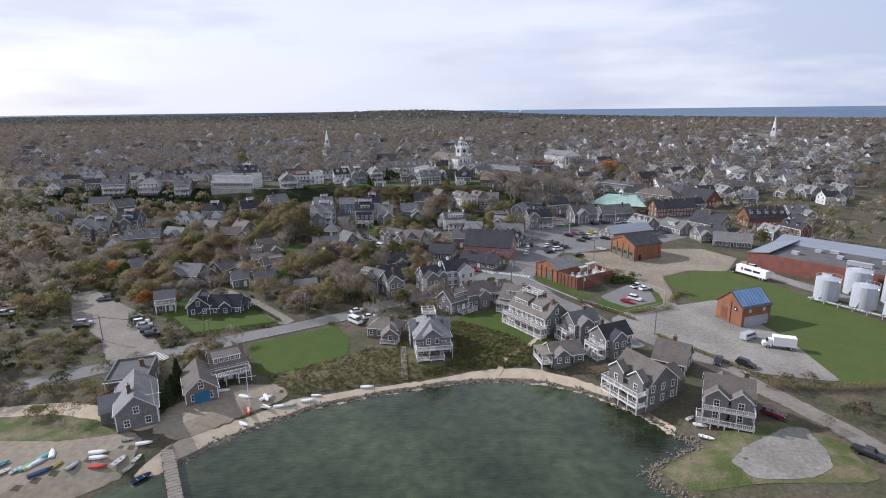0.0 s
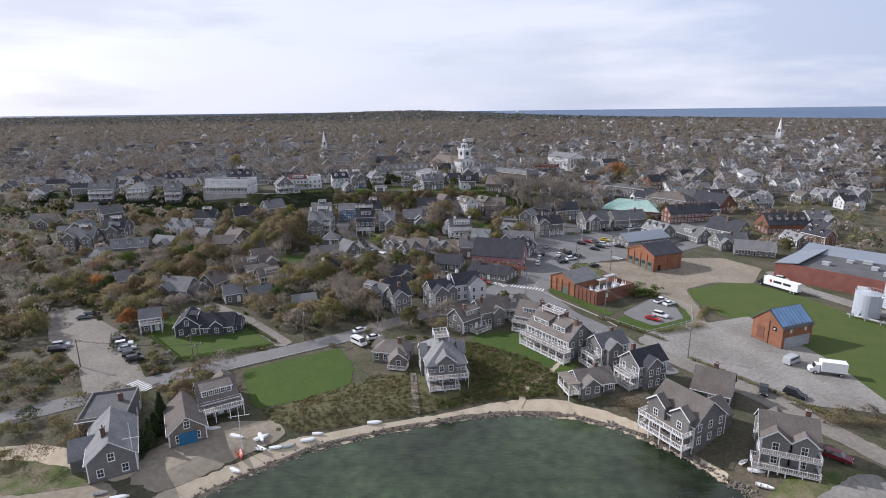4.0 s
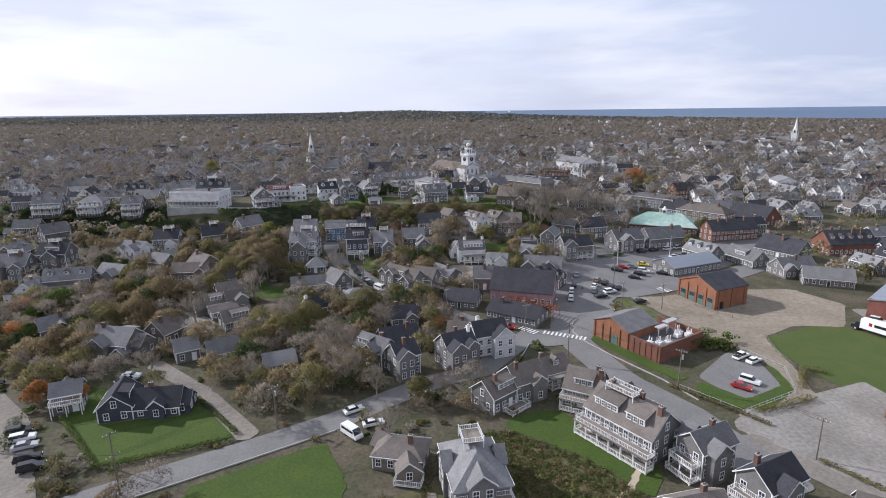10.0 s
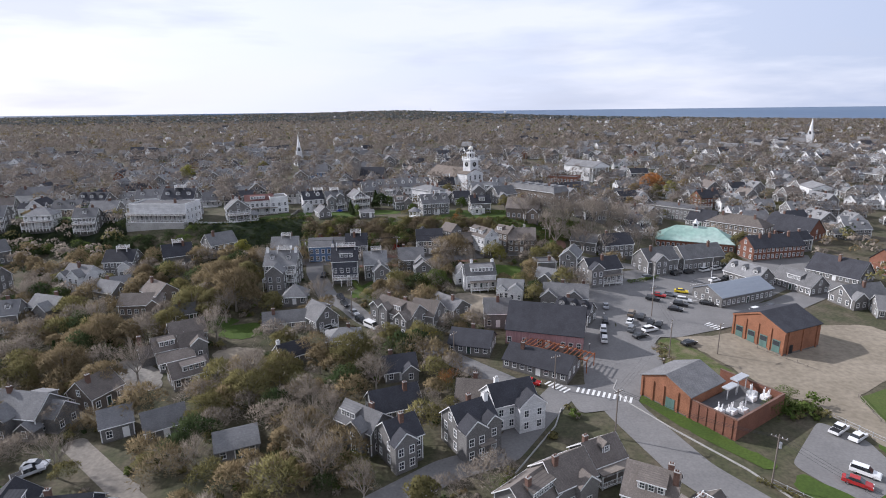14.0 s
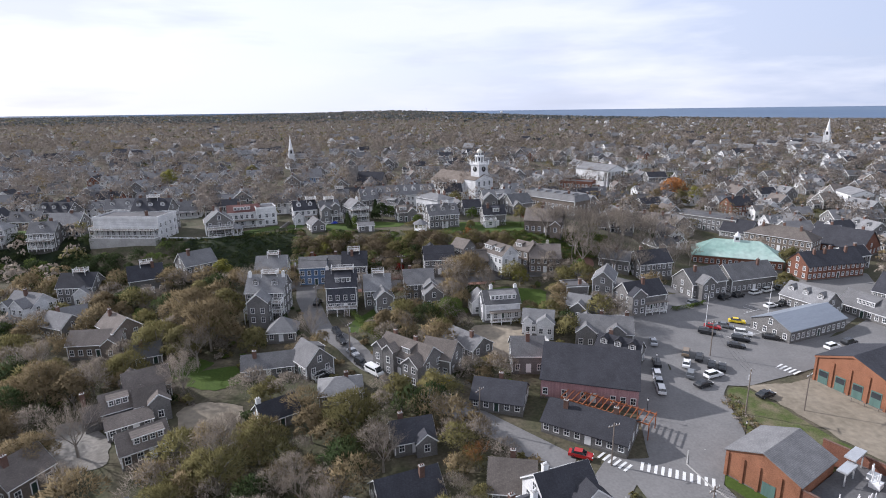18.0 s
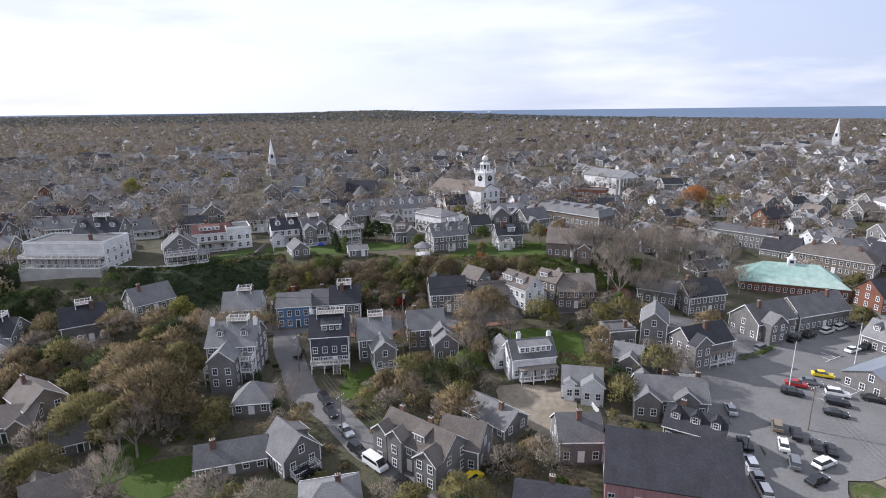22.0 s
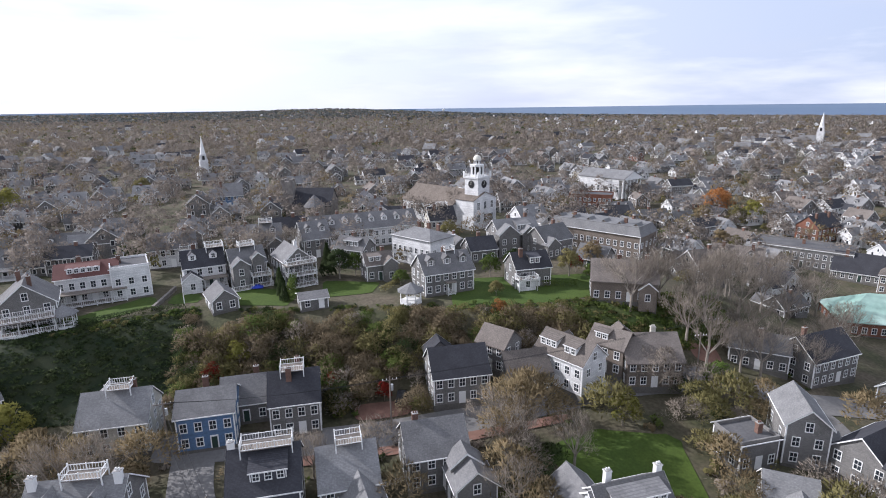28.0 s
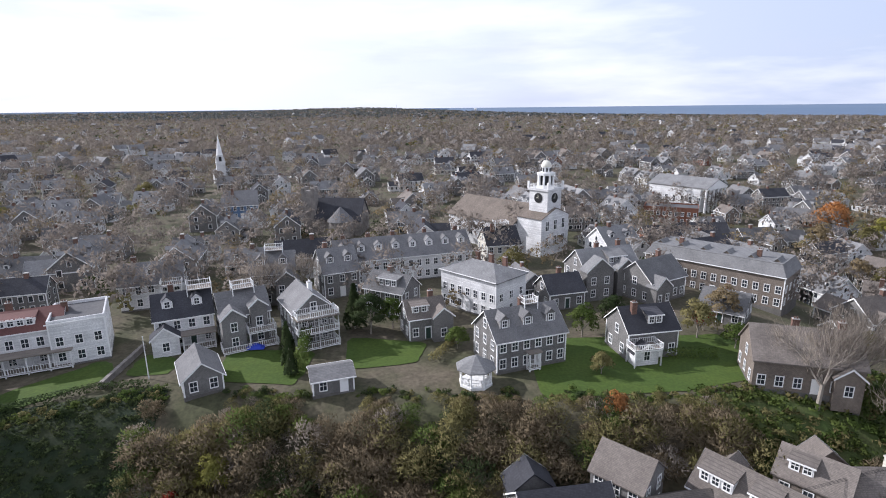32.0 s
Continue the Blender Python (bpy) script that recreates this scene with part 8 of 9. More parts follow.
# ---- hedges, fences and walls ----
def hedge(pts, h=1.3, w=1.1, mat=None, label="clipped green hedge beside the garden"):
    """A clipped hedge along a line: close leaf sprays round a box."""
    g = np.random.default_rng(int(abs(pts[0][0] * 13 + pts[0][1] * 7)))
    out = []
    for (x0, y0), (x1, y1) in zip(pts, pts[1:]):
        ln = math.hypot(x1 - x0, y1 - y0)
        n = int(ln * (40 + 34 * h))
        u, v, z = g.random(n), g.uniform(-0.5, 0.5, n), g.random(n) ** 0.7 * h
        dx, dy = (x1 - x0) / ln, (y1 - y0) / ln
        px, py = x0 + u * (x1 - x0) - v * w * dy, y0 + u * (y1 - y0) + v * w * dx
        z = np.where(g.random(n) < 0.4, h * g.uniform(0.9, 1.02, n), z)
        way = np.stack([-v * 2 * dy, v * 2 * dx, np.where(z > 0.88 * h, 1.4, 0.25)], 1)
        out.append(leaf_tris(g, np.stack([px, py, ground(px, py) + z], 1), 0.17, out=way))
    return tagged(new("hedge", scatter_mesh("hedge", np.concatenate(out), mat or LEAF_GREEN)), label, "hedge", "hedges")


for pts, h, w, m in (([(-93, 171), (-75, 152.5), (-52, 161)], 1.1, 1.2, LEAF_GREEN), ([(-52, 163), (-66, 178)], 1.0, 1.0, LEAF_GREEN), ([(-61, 290), (-55, 274), (-50, 268)], 1.8, 1.2, LEAF_DARK),
                     ([(-39, 284), (-33, 272), (-28, 266)], 2.0, 2.0, LEAF_GREEN), ([(-30, 262), (-26, 258)], 1.2, 1.0, LEAF_GREEN), ([(-10, 246), (-2, 252), (2, 256)], 1.6, 1.6, LEAF_DARK),
                     ([(46, 179), (57, 165), (60, 161)], 0.9, 1.0, LEAF_OLIVE), ([(77, 176), (84, 186), (88, 183)], 1.0, 2.2, LEAF_OLIVE), ([(60, 166), (76, 171)], 1.2, 2.4, LEAF_OLIVE), ([(62, 149), (80, 120)], 0.8, 1.2, LEAF_OLIVE),
                     ([(76, 118), (92, 116), (108, 117)], 1.4, 3.0, LEAF_BROWN), ([(60, 282), (66, 284), (74, 289)], 1.2, 1.2, LEAF_GREEN), ([(-43.5, 343), (-44, 356)], 3.6, 1.8, LEAF_GREEN), ([(-23, 345), (-18, 352)], 1.4, 1.2, LEAF_OLIVE),
                     ([(-97, 334), (-86, 336), (-74, 342), (-66, 342.5)], 1.1, 1.3, LEAF_DARK), ([(14, 343), (24, 341)], 1.6, 1.6, LEAF_GREEN), ([(60, 198), (66, 204), (70, 206)], 3.2, 4.0, LEAF_GREEN), ([(-102, 170), (-96, 158)], 1.6, 2.6, LEAF_DARK),
                     ([(-66, 123), (-63, 108)], 3.2, 2.6, LEAF_DARK), ([(52, 128), (56, 124)], 2.4, 3.0, LEAF_DARK), ([(36, 127), (42, 124), (44, 119)], 1.8, 3.2, LEAF_BROWN)):
    hedge(pts, h, w, m)


def fence(pts, h, mat, label, gap=2.2, rails=2, pickets=0.0):
    f = thing("fence", Matrix.Identity(4), label, "fence", "fences")
    for (x0, y0), (x1, y1) in zip(pts, pts[1:]):
        n = max(1, round(math.hypot(x1 - x0, y1 - y0) / gap))
        for i in range(n):
            u0, u1 = i / n, (i + 1) / n
            a, b = (x0 + (x1 - x0) * u0, y0 + (y1 - y0) * u0), (x0 + (x1 - x0) * u1, y0 + (y1 - y0) * u1)
            za, zb = gz(*a), gz(*b)
            part("post", Build(mat).box(a[0] - .06, a[1] - .06, za - .4, a[0] + .06, a[1] + .06, za + h + .08), f)
            if pickets:
                # rails and pickets are one lattice
                ln = math.dist(a, b)
                m = max(2, int(ln / pickets))
                xs = sorted(v for q in range(m) for v in ((q + 0.5) * ln / m - 0.045, (q + 0.5) * ln / m + 0.045))
                zs = [0.1, h * 0.3, h * 0.3 + 0.09, h * 0.75, h * 0.75 + 0.09, h]
                holes = {(c, k) for c in range(1, len(xs) - 1, 2) for k in (0, 2, 4)}
                part("picket_panel", lattice(xs, zs, holes, -0.03, 0.03, mat), f, at=Matrix.Translation((*a, (za + zb) / 2)) @ pose(0, 0, 0, 0, 0, math.degrees(math.atan2(b[1] - a[1], b[0] - a[0]))))
                continue
            r = Build(mat)
            for k in range(rails):
                zz = h * (0.35 + 0.58 * k / max(1, rails - 1))
                r.tube((*a, za + zz), (*b, zb + zz), 0.045, 0.045, 4)
            part("rail", r, f)
    return f


fence([(48, 178), (57, 166), (74, 174), (79, 186), (74, 198)], 1.1, STEEL, "grey steel mesh fence round the parking pad", 2.6)
fence([(86, 206), (83, 196), (82, 186)], 1.0, WOOD_GREY, "weathered rail fence beside the field", 3.0)
fence([(78, 232), (86, 219)], 0.9, WOOD_GREY, "weathered rail fence before the brick shed", 2.6, 1)
fence([(62, 150), (70, 136), (78, 120)], 0.9, WOOD_GREY, "weathered guard rail beside the lane", 3.0, 1)
fence([(-112, 331.5), (-100, 329.5), (-92, 331.5)], 0.9, WHITE, "white picket fence at the edge of the bluff", 2.2, 2, 0.25)
fence([(15, 272), (17, 262), (14, 257)], 1.3, WHITE, "white board fence beside the driveway", 2.0, 2, 0.2)
fence([(-34, 290), (-22, 293)], 1.0, WHITE, "white picket fence before the houses", 2.0, 2, 0.2)
fence([(-3, 254), (6, 249)], 1.5, WOOD_GREY, "weathered board fence behind the barn", 2.0, 2, 0.16)
wl_ = Build(STONE)
for i in range(14):
    wl_.box(-73.2 + 0.05 * i, 342.5 + i, gz(-73, 342.5 + i) - 0.5, -72.6 + 0.05 * i, 343.5 + i, gz(-73, 343.5 + i) + 1.0)
tagged(new("garden_wall", wl_.mesh("garden_wall")), "low grey stone garden wall between lawns", "wall")

# weathered boardwalk and path through the dunes
bw = thing("boardwalk", Matrix.Identity(4), "weathered boardwalk from the beach house to the sand", "boardwalk")
for i in range(44):
    u = i / 44
    x, y = -11.5 + 1.5 * u, 143 - 17 * u
    part("plank", Build(WOOD_GREY).box(x - 0.8, y - 0.17, gz(x, y) + 0.1, x + 0.8, y + 0.17, gz(x, y) + 0.2), bw)
drape("dune_path", ribbon([(14, 129), (15, 133), (18, 137), (24, 143), (27, 148)], 1.3), SAND, 0.16, "narrow sandy path through the scrub", "path")
# tarpaulin and tables in the gardens
tp = Build(material("blue_tarpaulin", (0.03, 0.06, 0.45), 0.4, 0.15, 1.5, 0.3))
gt = np.random.default_rng(2)
for i in range(6):
    for j in range(4):
        p = [(-54.5 + (i + a) * 0.55, 353 + (j + b) * 0.5, gz(-53, 354) + 0.3 + 0.8 * math.sin((i + a) * 0.5) * math.sin((j + b) * 0.75)) for a, b in ((0, 0), (1, 0), (1, 1), (0, 1))]
        tp.face(p)
tagged(new("tarpaulin", tp.mesh("tarpaulin")), "bright blue tarpaulin over garden furniture", "tarpaulin")

# ---- planting ----
CLEAR = list(OUTLINES)


def inside(x, y, poly):
    c = False
    for (x0, y0), (x1, y1) in zip(poly, poly[1:] + poly[:1]):
        if (y0 > y) != (y1 > y) and x < (x1 - x0) * (y - y0) / (y1 - y0) + x0:
            c = not c
    return c


def free(x, y, gap=0.0):
    if float(bay(x, y)) < 3.0:
        return False
    for kx, ky, kr in KEEP:
        if (kx - x) ** 2 + (ky - y) ** 2 < (kr + gap) ** 2:
            return False
    spots = [(x, y)] if gap < 1.0 else [(x, y)] + [(x + 2.2 * math.cos(a), y + 2.2 * math.sin(a)) for a in (0.5, 2.1, 3.6, 5.2)]
    return not any(inside(*q, o) for o in CLEAR for q in spots)


KEEP += [(-63, 276, 8), (14, 400, 9), (20, 394, 8), (-41, 280, 6), (-72, 214, 7), (4, 186, 6), (-10, 184, 6)]   # open fronts
rt = random.Random(21)
n_made = 0
MIX = ((0, None), (1, None), (2, None), (1, None), (3, LEAF_OLIVE), (4, LEAF_BROWN), (5, LEAF_OLIVE), (3, LEAF_BROWN), (4, LEAF_OLIVE), (5, LEAF_GREEN), (6, None), (4, LEAF_OLIVE), (5, LEAF_BROWN), (4, LEAF_BROWN))
while n_made < 190:
    x, y = rt.uniform(-215, 150), rt.uniform(128, 420)
    # gardens are thickest west of the street and below the bluff
    gardens = x < -2 and 172 < y < 300
    dens = 1.0 if gardens else 0.3
    if 45 < x < 130 and y < 300:
        dens = 0.02
    if x < 45 and y < 165:
        dens = 0.2 if x < -60 else 0.0
    if y > 335:
        dens = 0.25
    if -118 < x < 45 and 318 < y < 372 or x < -60 and y > 312:
        dens = 0.0
    if rt.random() > dens or not free(x, y, 1.2 if gardens else 2.2):
        continue
    p, m = MIX[rt.randrange(len(MIX))]
    s = rt.uniform(0.6, 1.05) if p < 6 else rt.uniform(0.6, 0.95)
    tree(x, y, p, m, s)
    KEEP.append((x, y, 2.0 * s))
    n_made += 1
for x, y, p, m, s in ((-6.5, 294, 1, None, 1.15), (3.5, 291, 0, None, 1.1), (-74, 280, 4, LEAF_OLIVE, 1.2), (-78, 258, 4, LEAF_OLIVE, 1.2), (-32, 182, 1, None, 1.0),
                      (-24, 176, 0, None, 0.9), (-20, 158, 1, None, 0.85), (40, 320, 1, None, 1.2), (48, 326, 1, None, 1.25), (56, 322, 0, None, 1.2), (62, 333, 1, None, 1.2), (70, 328, 0, None, 1.2),
                      (36, 330, 0, None, 1.1), (80, 338, 1, None, 1.15), (45, 340, 2, None, 1.2), (52, 312, 1, None, 1.1), (60, 310, 0, None, 1.1), (74, 318, 1, None, 1.1), (66, 342, 1, None, 1.2), (88, 328, 0, None, 1.1), (92, 342, 1, None, 1.2),
                      (-92, 176, 3, LEAF_RUST, 0.8), (-101, 176, 3, LEAF_RUST, 0.9), (-8, 214, 2, LEAF_RUST, 0.7),
                      (28, 352, 3, LEAF_RED, 0.6), (-34, 318, 5, LEAF_RED, 0.5), (-65, 122, 6, None, 0.9), (-64, 117, 7, None, 0.9), (-63, 113, 6, None, 0.8), (-36, 361, 6, None, 1.1), (-33, 358, 4, LEAF_DARK, 0.9),
                      (-47, 352, 6, None, 0.7), (-46, 347, 7, None, 0.8), (-45, 343.5, 7, None, 0.7), (108, 300, 4, LEAF_OLIVE, 0.9), (-55, 372, 0, None, 1.2), (-48, 375, 1, None, 1.0)):
    tree(x, y, p, m, s)

def crown_tris(seed, h, w, n=260, length=0.85, thin=0.075):
    """The crown of a garden tree: rounded clumps of fine twigs and leaves, with gaps."""
    g = np.random.default_rng(seed)
    c, out = crown_shell(g, n, h, w, 11)
    return twig_tris(g, c, out, length, thin)


# undergrowth: clumps on the bluff, ragged in the gardens
ru = np.random.default_rng(31)
THICKET = [crown_tris(940 + i, h, w, 520, 0.55, 0.085) for i, (h, w) in enumerate(((5.0, 6.5), (4.0, 5.6), (6.2, 7.0), (3.4, 5.0)))]


def crest_at(x):
    return float(np.interp(x, [-300, -170, -120, -95, -65, -40, 12, 40, 80], [352, 345, 332, 330, 341, 338, 331, 334, 345]))


places, pick = [], []
while len(places) < 860:
    x, y = (ru.uniform(-64, 34) if len(places) < 500 else ru.uniform(-250, -100)), ru.uniform(295, 350)
    c = crest_at(x)
    if not c - 28 < y < c - 2.0 or not free(x, y, 0.8):
        continue
    if x > 16 and y > c - 12:
        continue
    places.append((x, y, gz(x, y) - 0.3, ru.uniform(0.55, 1.1) * min(1.0, max(0.4, (c - y) / 8)), ru.uniform(0, 6.3)))
    u = ru.random()
    u = 0.6 * u + 0.4 * (0.5 + 0.5 * math.sin(x * 0.31 + y * 0.2))
    if x < -100:
        u = 0.78 + 0.22 * u
    pick.append(0 if u < 0.46 else 1 if u < 0.68 else 5 if u < 0.73 else 3 if u < 0.84 else 2)
spread("bluff_thicket", THICKET, places, [LEAF_RUSSET, LEAF_OLIVE, LEAF_DARK, LEAF_GREEN, LEAF_RUST, TWIG], pick, "tangled autumn thicket on the slope of the bluff", "thicket")
places, pick = [], []
while len(places) < 420:
    x = ru.uniform(-150, 58)
    y = crest_at(x) + (ru.uniform(-2.2, 0.2) if x < 20 else ru.uniform(-16, 0))
    if -64 < x < 20 and ru.random() < 0.3 or not free(x, y, 0.0):
        continue
    places.append((x, y, gz(x, y) - 0.2, ru.uniform(0.3, 0.55) if x < 20 else ru.uniform(0.4, 0.8), ru.uniform(0, 6.3)))
    pick.append(int(ru.choice(3, p=(0.25, 0.5, 0.25))))
spread("crest_hedge", SHRUBS, places, [LEAF_DARK, LEAF_GREEN, LEAF_OLIVE], pick, "clipped dark hedge and brambles along the crest", "hedge")
places, pick = [], []
while len(places) < 900:
    x, y = ru.uniform(-200, 62), ru.uniform(130, 312)
    if (x > 20 and 165 < y < 255) or (x > -50 and y < 160) or not free(x, y, -0.6):
        continue
    places.append((x, y, gz(x, y) - 0.15, ru.uniform(0.5, 1.2), ru.uniform(0, 6.3)))
    pick.append(int(ru.choice(6, p=(0.22, 0.24, 0.20, 0.2, 0.0, 0.14))))
spread("garden_shrubs", SHRUBS, places, [LEAF_BROWN, LEAF_OLIVE, LEAF_DARK, LEAF_GREEN, LEAF_YELLOW, TWIG], pick, "mixed brown and green garden shrubs", "shrubs")
places, pick = [], []
DUNE = [shrub_tris(980 + i, 1.6, 2.6, 48, 0.25) for i in range(4)]
while len(places) < 2600:
    x, y = ru.uniform(-46, 34), ru.uniform(117, 165)
    if not inside(x, y, [(-46, 125), (-35, 118.5), (-20, 123.5), (-8, 126.5), (9, 132), (24, 132), (30, 135), (26, 140), (19, 151), (4, 162), (-4, 160), (-26, 138), (-37, 131)]) or any((kx - x) ** 2 + (ky - y) ** 2 < kr ** 2 for kx, ky, kr in KEEP):
        continue
    places.append((x, y, gz(x, y) - 0.1, ru.uniform(0.2, 0.45) if x < -5 else ru.uniform(0.3, 0.7), ru.uniform(0, 6.3)))
    pick.append(int(ru.choice(3, p=(0.5, 0.05, 0.45) if x < -5 else (0.25, 0.4, 0.35))))
spread("dune_plants", DUNE, places, [LEAF_BROWN, LEAF_GREEN, LEAF_OLIVE], pick, "low beach rose and dune scrub", "scrub")


# ---- the town and woods beyond ----
def gable_block(b, x0, y0, x1, y1, e, pitch, swap=False, slot=1):
    """A block under a gable roof with white edges and windows; its ridge runs along x, or along y where swap is set."""
    def s(p):
        return (p[1], p[0], p[2]) if swap else p

    def bx(a0, c0, z0, a1, c1, z1, mi=0):
        p, q = s((a0, c0, z0)), s((a1, c1, z1))
        b.box(min(p[0], q[0]), min(p[1], q[1]), z0, max(p[0], q[0]), max(p[1], q[1]), z1, mi)

    m, c = (y0 + y1) / 2, (y1 - y0) / 2
    h = e + pitch * 2 * c
    bx(x0, y0, -2, x1, y1, e)
    k = pitch * 2
    v_roof(b, x0 - .3, x1 + .3, m, c + .38, e - k * .38 + .2, h + .2, 0.2, slot, swap)
    for q, d in ((x0, -1), (x1, 1)):
        b.face([s((q, y0, e)), s((q, y1, e)), s((q, m, h))])
        for p in (-1, 1):
            z = e - k * 0.4
            b.face([s((q + d * 0.34, m + p * (c + 0.4), z + 0.26)), s((q + d * 0.34, m, h + 0.24)), s((q + d * 0.34, m, h - 0.12)), s((q + d * 0.34, m + p * (c + 0.4), z - 0.1))], 2)
            bx(q - 0.14, m + p * (c + 0.03) - 0.08, 0.2, q + 0.14, m + p * (c + 0.03) + 0.08, e, 2)
    for p in (-1, 1):
        bx(x0 - .3, m + p * (c + .40) - .04, e - k * .38 - .12, x1 + .3, m + p * (c + .40) + .04, e - k * .38 + .16, 2)
    for f in range(max(1, int(e / 2.6))):
        z = 0.9 + 2.7 * f
        n = max(1, int((x1 - x0) / 2.3))
        for i in range(n):
            x = x0 + (x1 - x0) * (i + 0.5) / n
            for y in (y0, y1):
                bx(x - 0.62, y - 0.05, z, x + 0.62, y + 0.05, z + 1.75, 2)
                bx(x - 0.45, y - 0.08, z + 0.13, x + 0.45, y + 0.08, z + 1.6, 3)
        for y in (m - c * 0.5, m + c * 0.5):
            for x in (x0, x1):
                bx(x - 0.05, y - 0.62, z, x + 0.05, y + 0.62, z + 1.75, 2)
                bx(x - 0.08, y - 0.45, z + 0.13, x + 0.08, y + 0.45, z + 1.6, 3)
    for x in (x0, x1):
        bx(x - 0.05, m - 0.5, e + 0.3, x + 0.05, m + 0.5, e + 1.7, 2)
        bx(x - 0.08, m - 0.36, e + 0.42, x + 0.08, m + 0.36, e + 1.58, 3)
    return h


def town_house_mesh(L, W, e, wall, roof, style):
    """Walls, roof and chimney of a town house; style picks cross wings, dormers, a porch and a roof walk."""
    b = Build(wall, roof, WHITE, GLASS, roof)
    a, c = L / 2, W / 2
    h = gable_block(b, -a, -c, a, c, e, 0.42)
    if style & 1:
        gable_block(b, -c - 4.5, a - 6.2, c, a - 0.4, e * 0.86, 0.42, True, 4)
    if style & 2:
        gable_block(b, a, -c * 0.6, a + 5, c * 0.6, e * 0.55, 0.38, False, 4)
    if style & 4:
        for x in (-a * 0.5, a * 0.45):
            for q in (-1, 1):
                y = c * 0.62
                z = h - 0.84 * y
                b.box(x - 0.8, min(q * y, q * y * 0.2), z - 0.3, x + 0.8, max(q * y, q * y * 0.2), z + 1.2)
                b.box(x - 0.55, q * y - 0.06, z + 0.1, x + 0.55, q * y + 0.06, z + 1.1, 2)
                b.box(x - 0.38, q * y - 0.09, z + 0.2, x + 0.38, q * y + 0.09, z + 1.0, 3)
                for d in (-1, 1):
                    b.slab([(x + d * 1.0, q * (y + .2), z + 1.1), (x, q * (y + .2), z + 1.9), (x, q * y * .1, z + 1.9), (x + d * 1.0, q * y * .1, z + 1.1)][::(1 if d * q < 0 else -1)], 0.12, 4)
    if style & 8:
        b.slab([(-a * 0.8, -c - 2.4, 2.7), (a * 0.8, -c - 2.4, 2.7), (a * 0.8, -c, 3.2), (-a * 0.8, -c, 3.2)], 0.2, 4)
        b.box(-a * 0.8, -c - 2.4, -1, a * 0.8, -c, 0.4, 2)
        for i in range(5):
            x = -a * 0.78 + a * 1.56 * i / 4
            b.box(x - 0.1, -c - 2.35, 0.4, x + 0.1, -c - 2.15, 2.7, 2)
    ch = Build(BRICK_CH, CONC).box(-a * 0.3 - 0.5, -0.4, e, -a * 0.3 + 0.5, 0.4, h + 1.2).box(-a * 0.3 - 0.57, -0.47, h + 1.2, -a * 0.3 + 0.57, 0.47, h + 1.4, 1)
    return b, ch


rh = random.Random(5)
STYLE = ((SHINGLE, ROOF_GREY, 1), (SHINGLE, ROOF_LIGHT, 6), (CLAP_WHITE, ROOF_GREY, 12), (SHINGLE, ROOF_BROWN, 3), (SHINGLE_BROWN, ROOF_GREY, 4), (CLAP_WHITE, ROOF_DARK, 3), (SHINGLE, ROOF_LIGHT, 13),
         (SHINGLE, ROOF_DARK, 2), (CLAP_CREAM, ROOF_GREY, 5), (SHINGLE_BROWN, ROOF_BROWN, 9), (BRICK_RED, ROOF_DARK, 4), (SHINGLE, ROOF_GREY, 10), (CLAP_WHITE, ROOF_LIGHT, 7))
KINDS = [town_house_mesh(rh.uniform(10, 15), rh.uniform(7.5, 9.5), rh.choice((3.4, 5.6, 5.8, 6.0)), *k) for k in STYLE]
WEIGHTS = (5, 5, 6.5, 3, 2, 5.5, 4, 4, 2, 1.2, 0.8, 4, 6.5)


def submesh(b, name, keep):
    """A mesh of those faces of b whose material slot is in keep."""
    q = Build(*b.mats)
    for f, m in zip(b.f, b.m):
        if m in keep:
            q.face([b.v[i] for i in f], m)
    return q.mesh(name)


MESHES = [(submesh(b, "wall", (0,)), submesh(b, "roof", (1,)), ch.mesh("chimney"), submesh(b, "windows", (2, 3)), submesh(b, "wing_roof", (4,))) for b, ch in KINDS]
far_v, far_f, far_m, off = [], [], [], 0
far_mats = [SHINGLE, CLAP_WHITE, ROOF_GREY, ROOF_DARK, ROOF_LIGHT, SHINGLE_BROWN, WHITE, GLASS, BRICK_CH, ROOF_BROWN, CLAP_CREAM, BRICK_RED, CONC]
spots, tries = [], 0
while len(spots) < 520 and tries < 34000:
    tries += 1
    y = rh.uniform(205, 700) if tries % 4 == 0 else 350 + 340 * rh.random() ** 1.25
    x = rh.uniform(-0.85, 0.85) * (y - 40)
    if y < 345 and -118 < x < 125 or x > 125 and y < 245:
        continue
    # streets run in rows
    row = round(y / 19) * 19 + rh.uniform(-2.5, 2.5)
    if row < 366 and -118 < x < 60 or not free(x, row, 3.0):
        continue
    spots.append((x, row))
    KEEP.append((x, row, 5.6))
spots.sort(key=lambda p: p[1] + 0.3 * abs(p[0]))
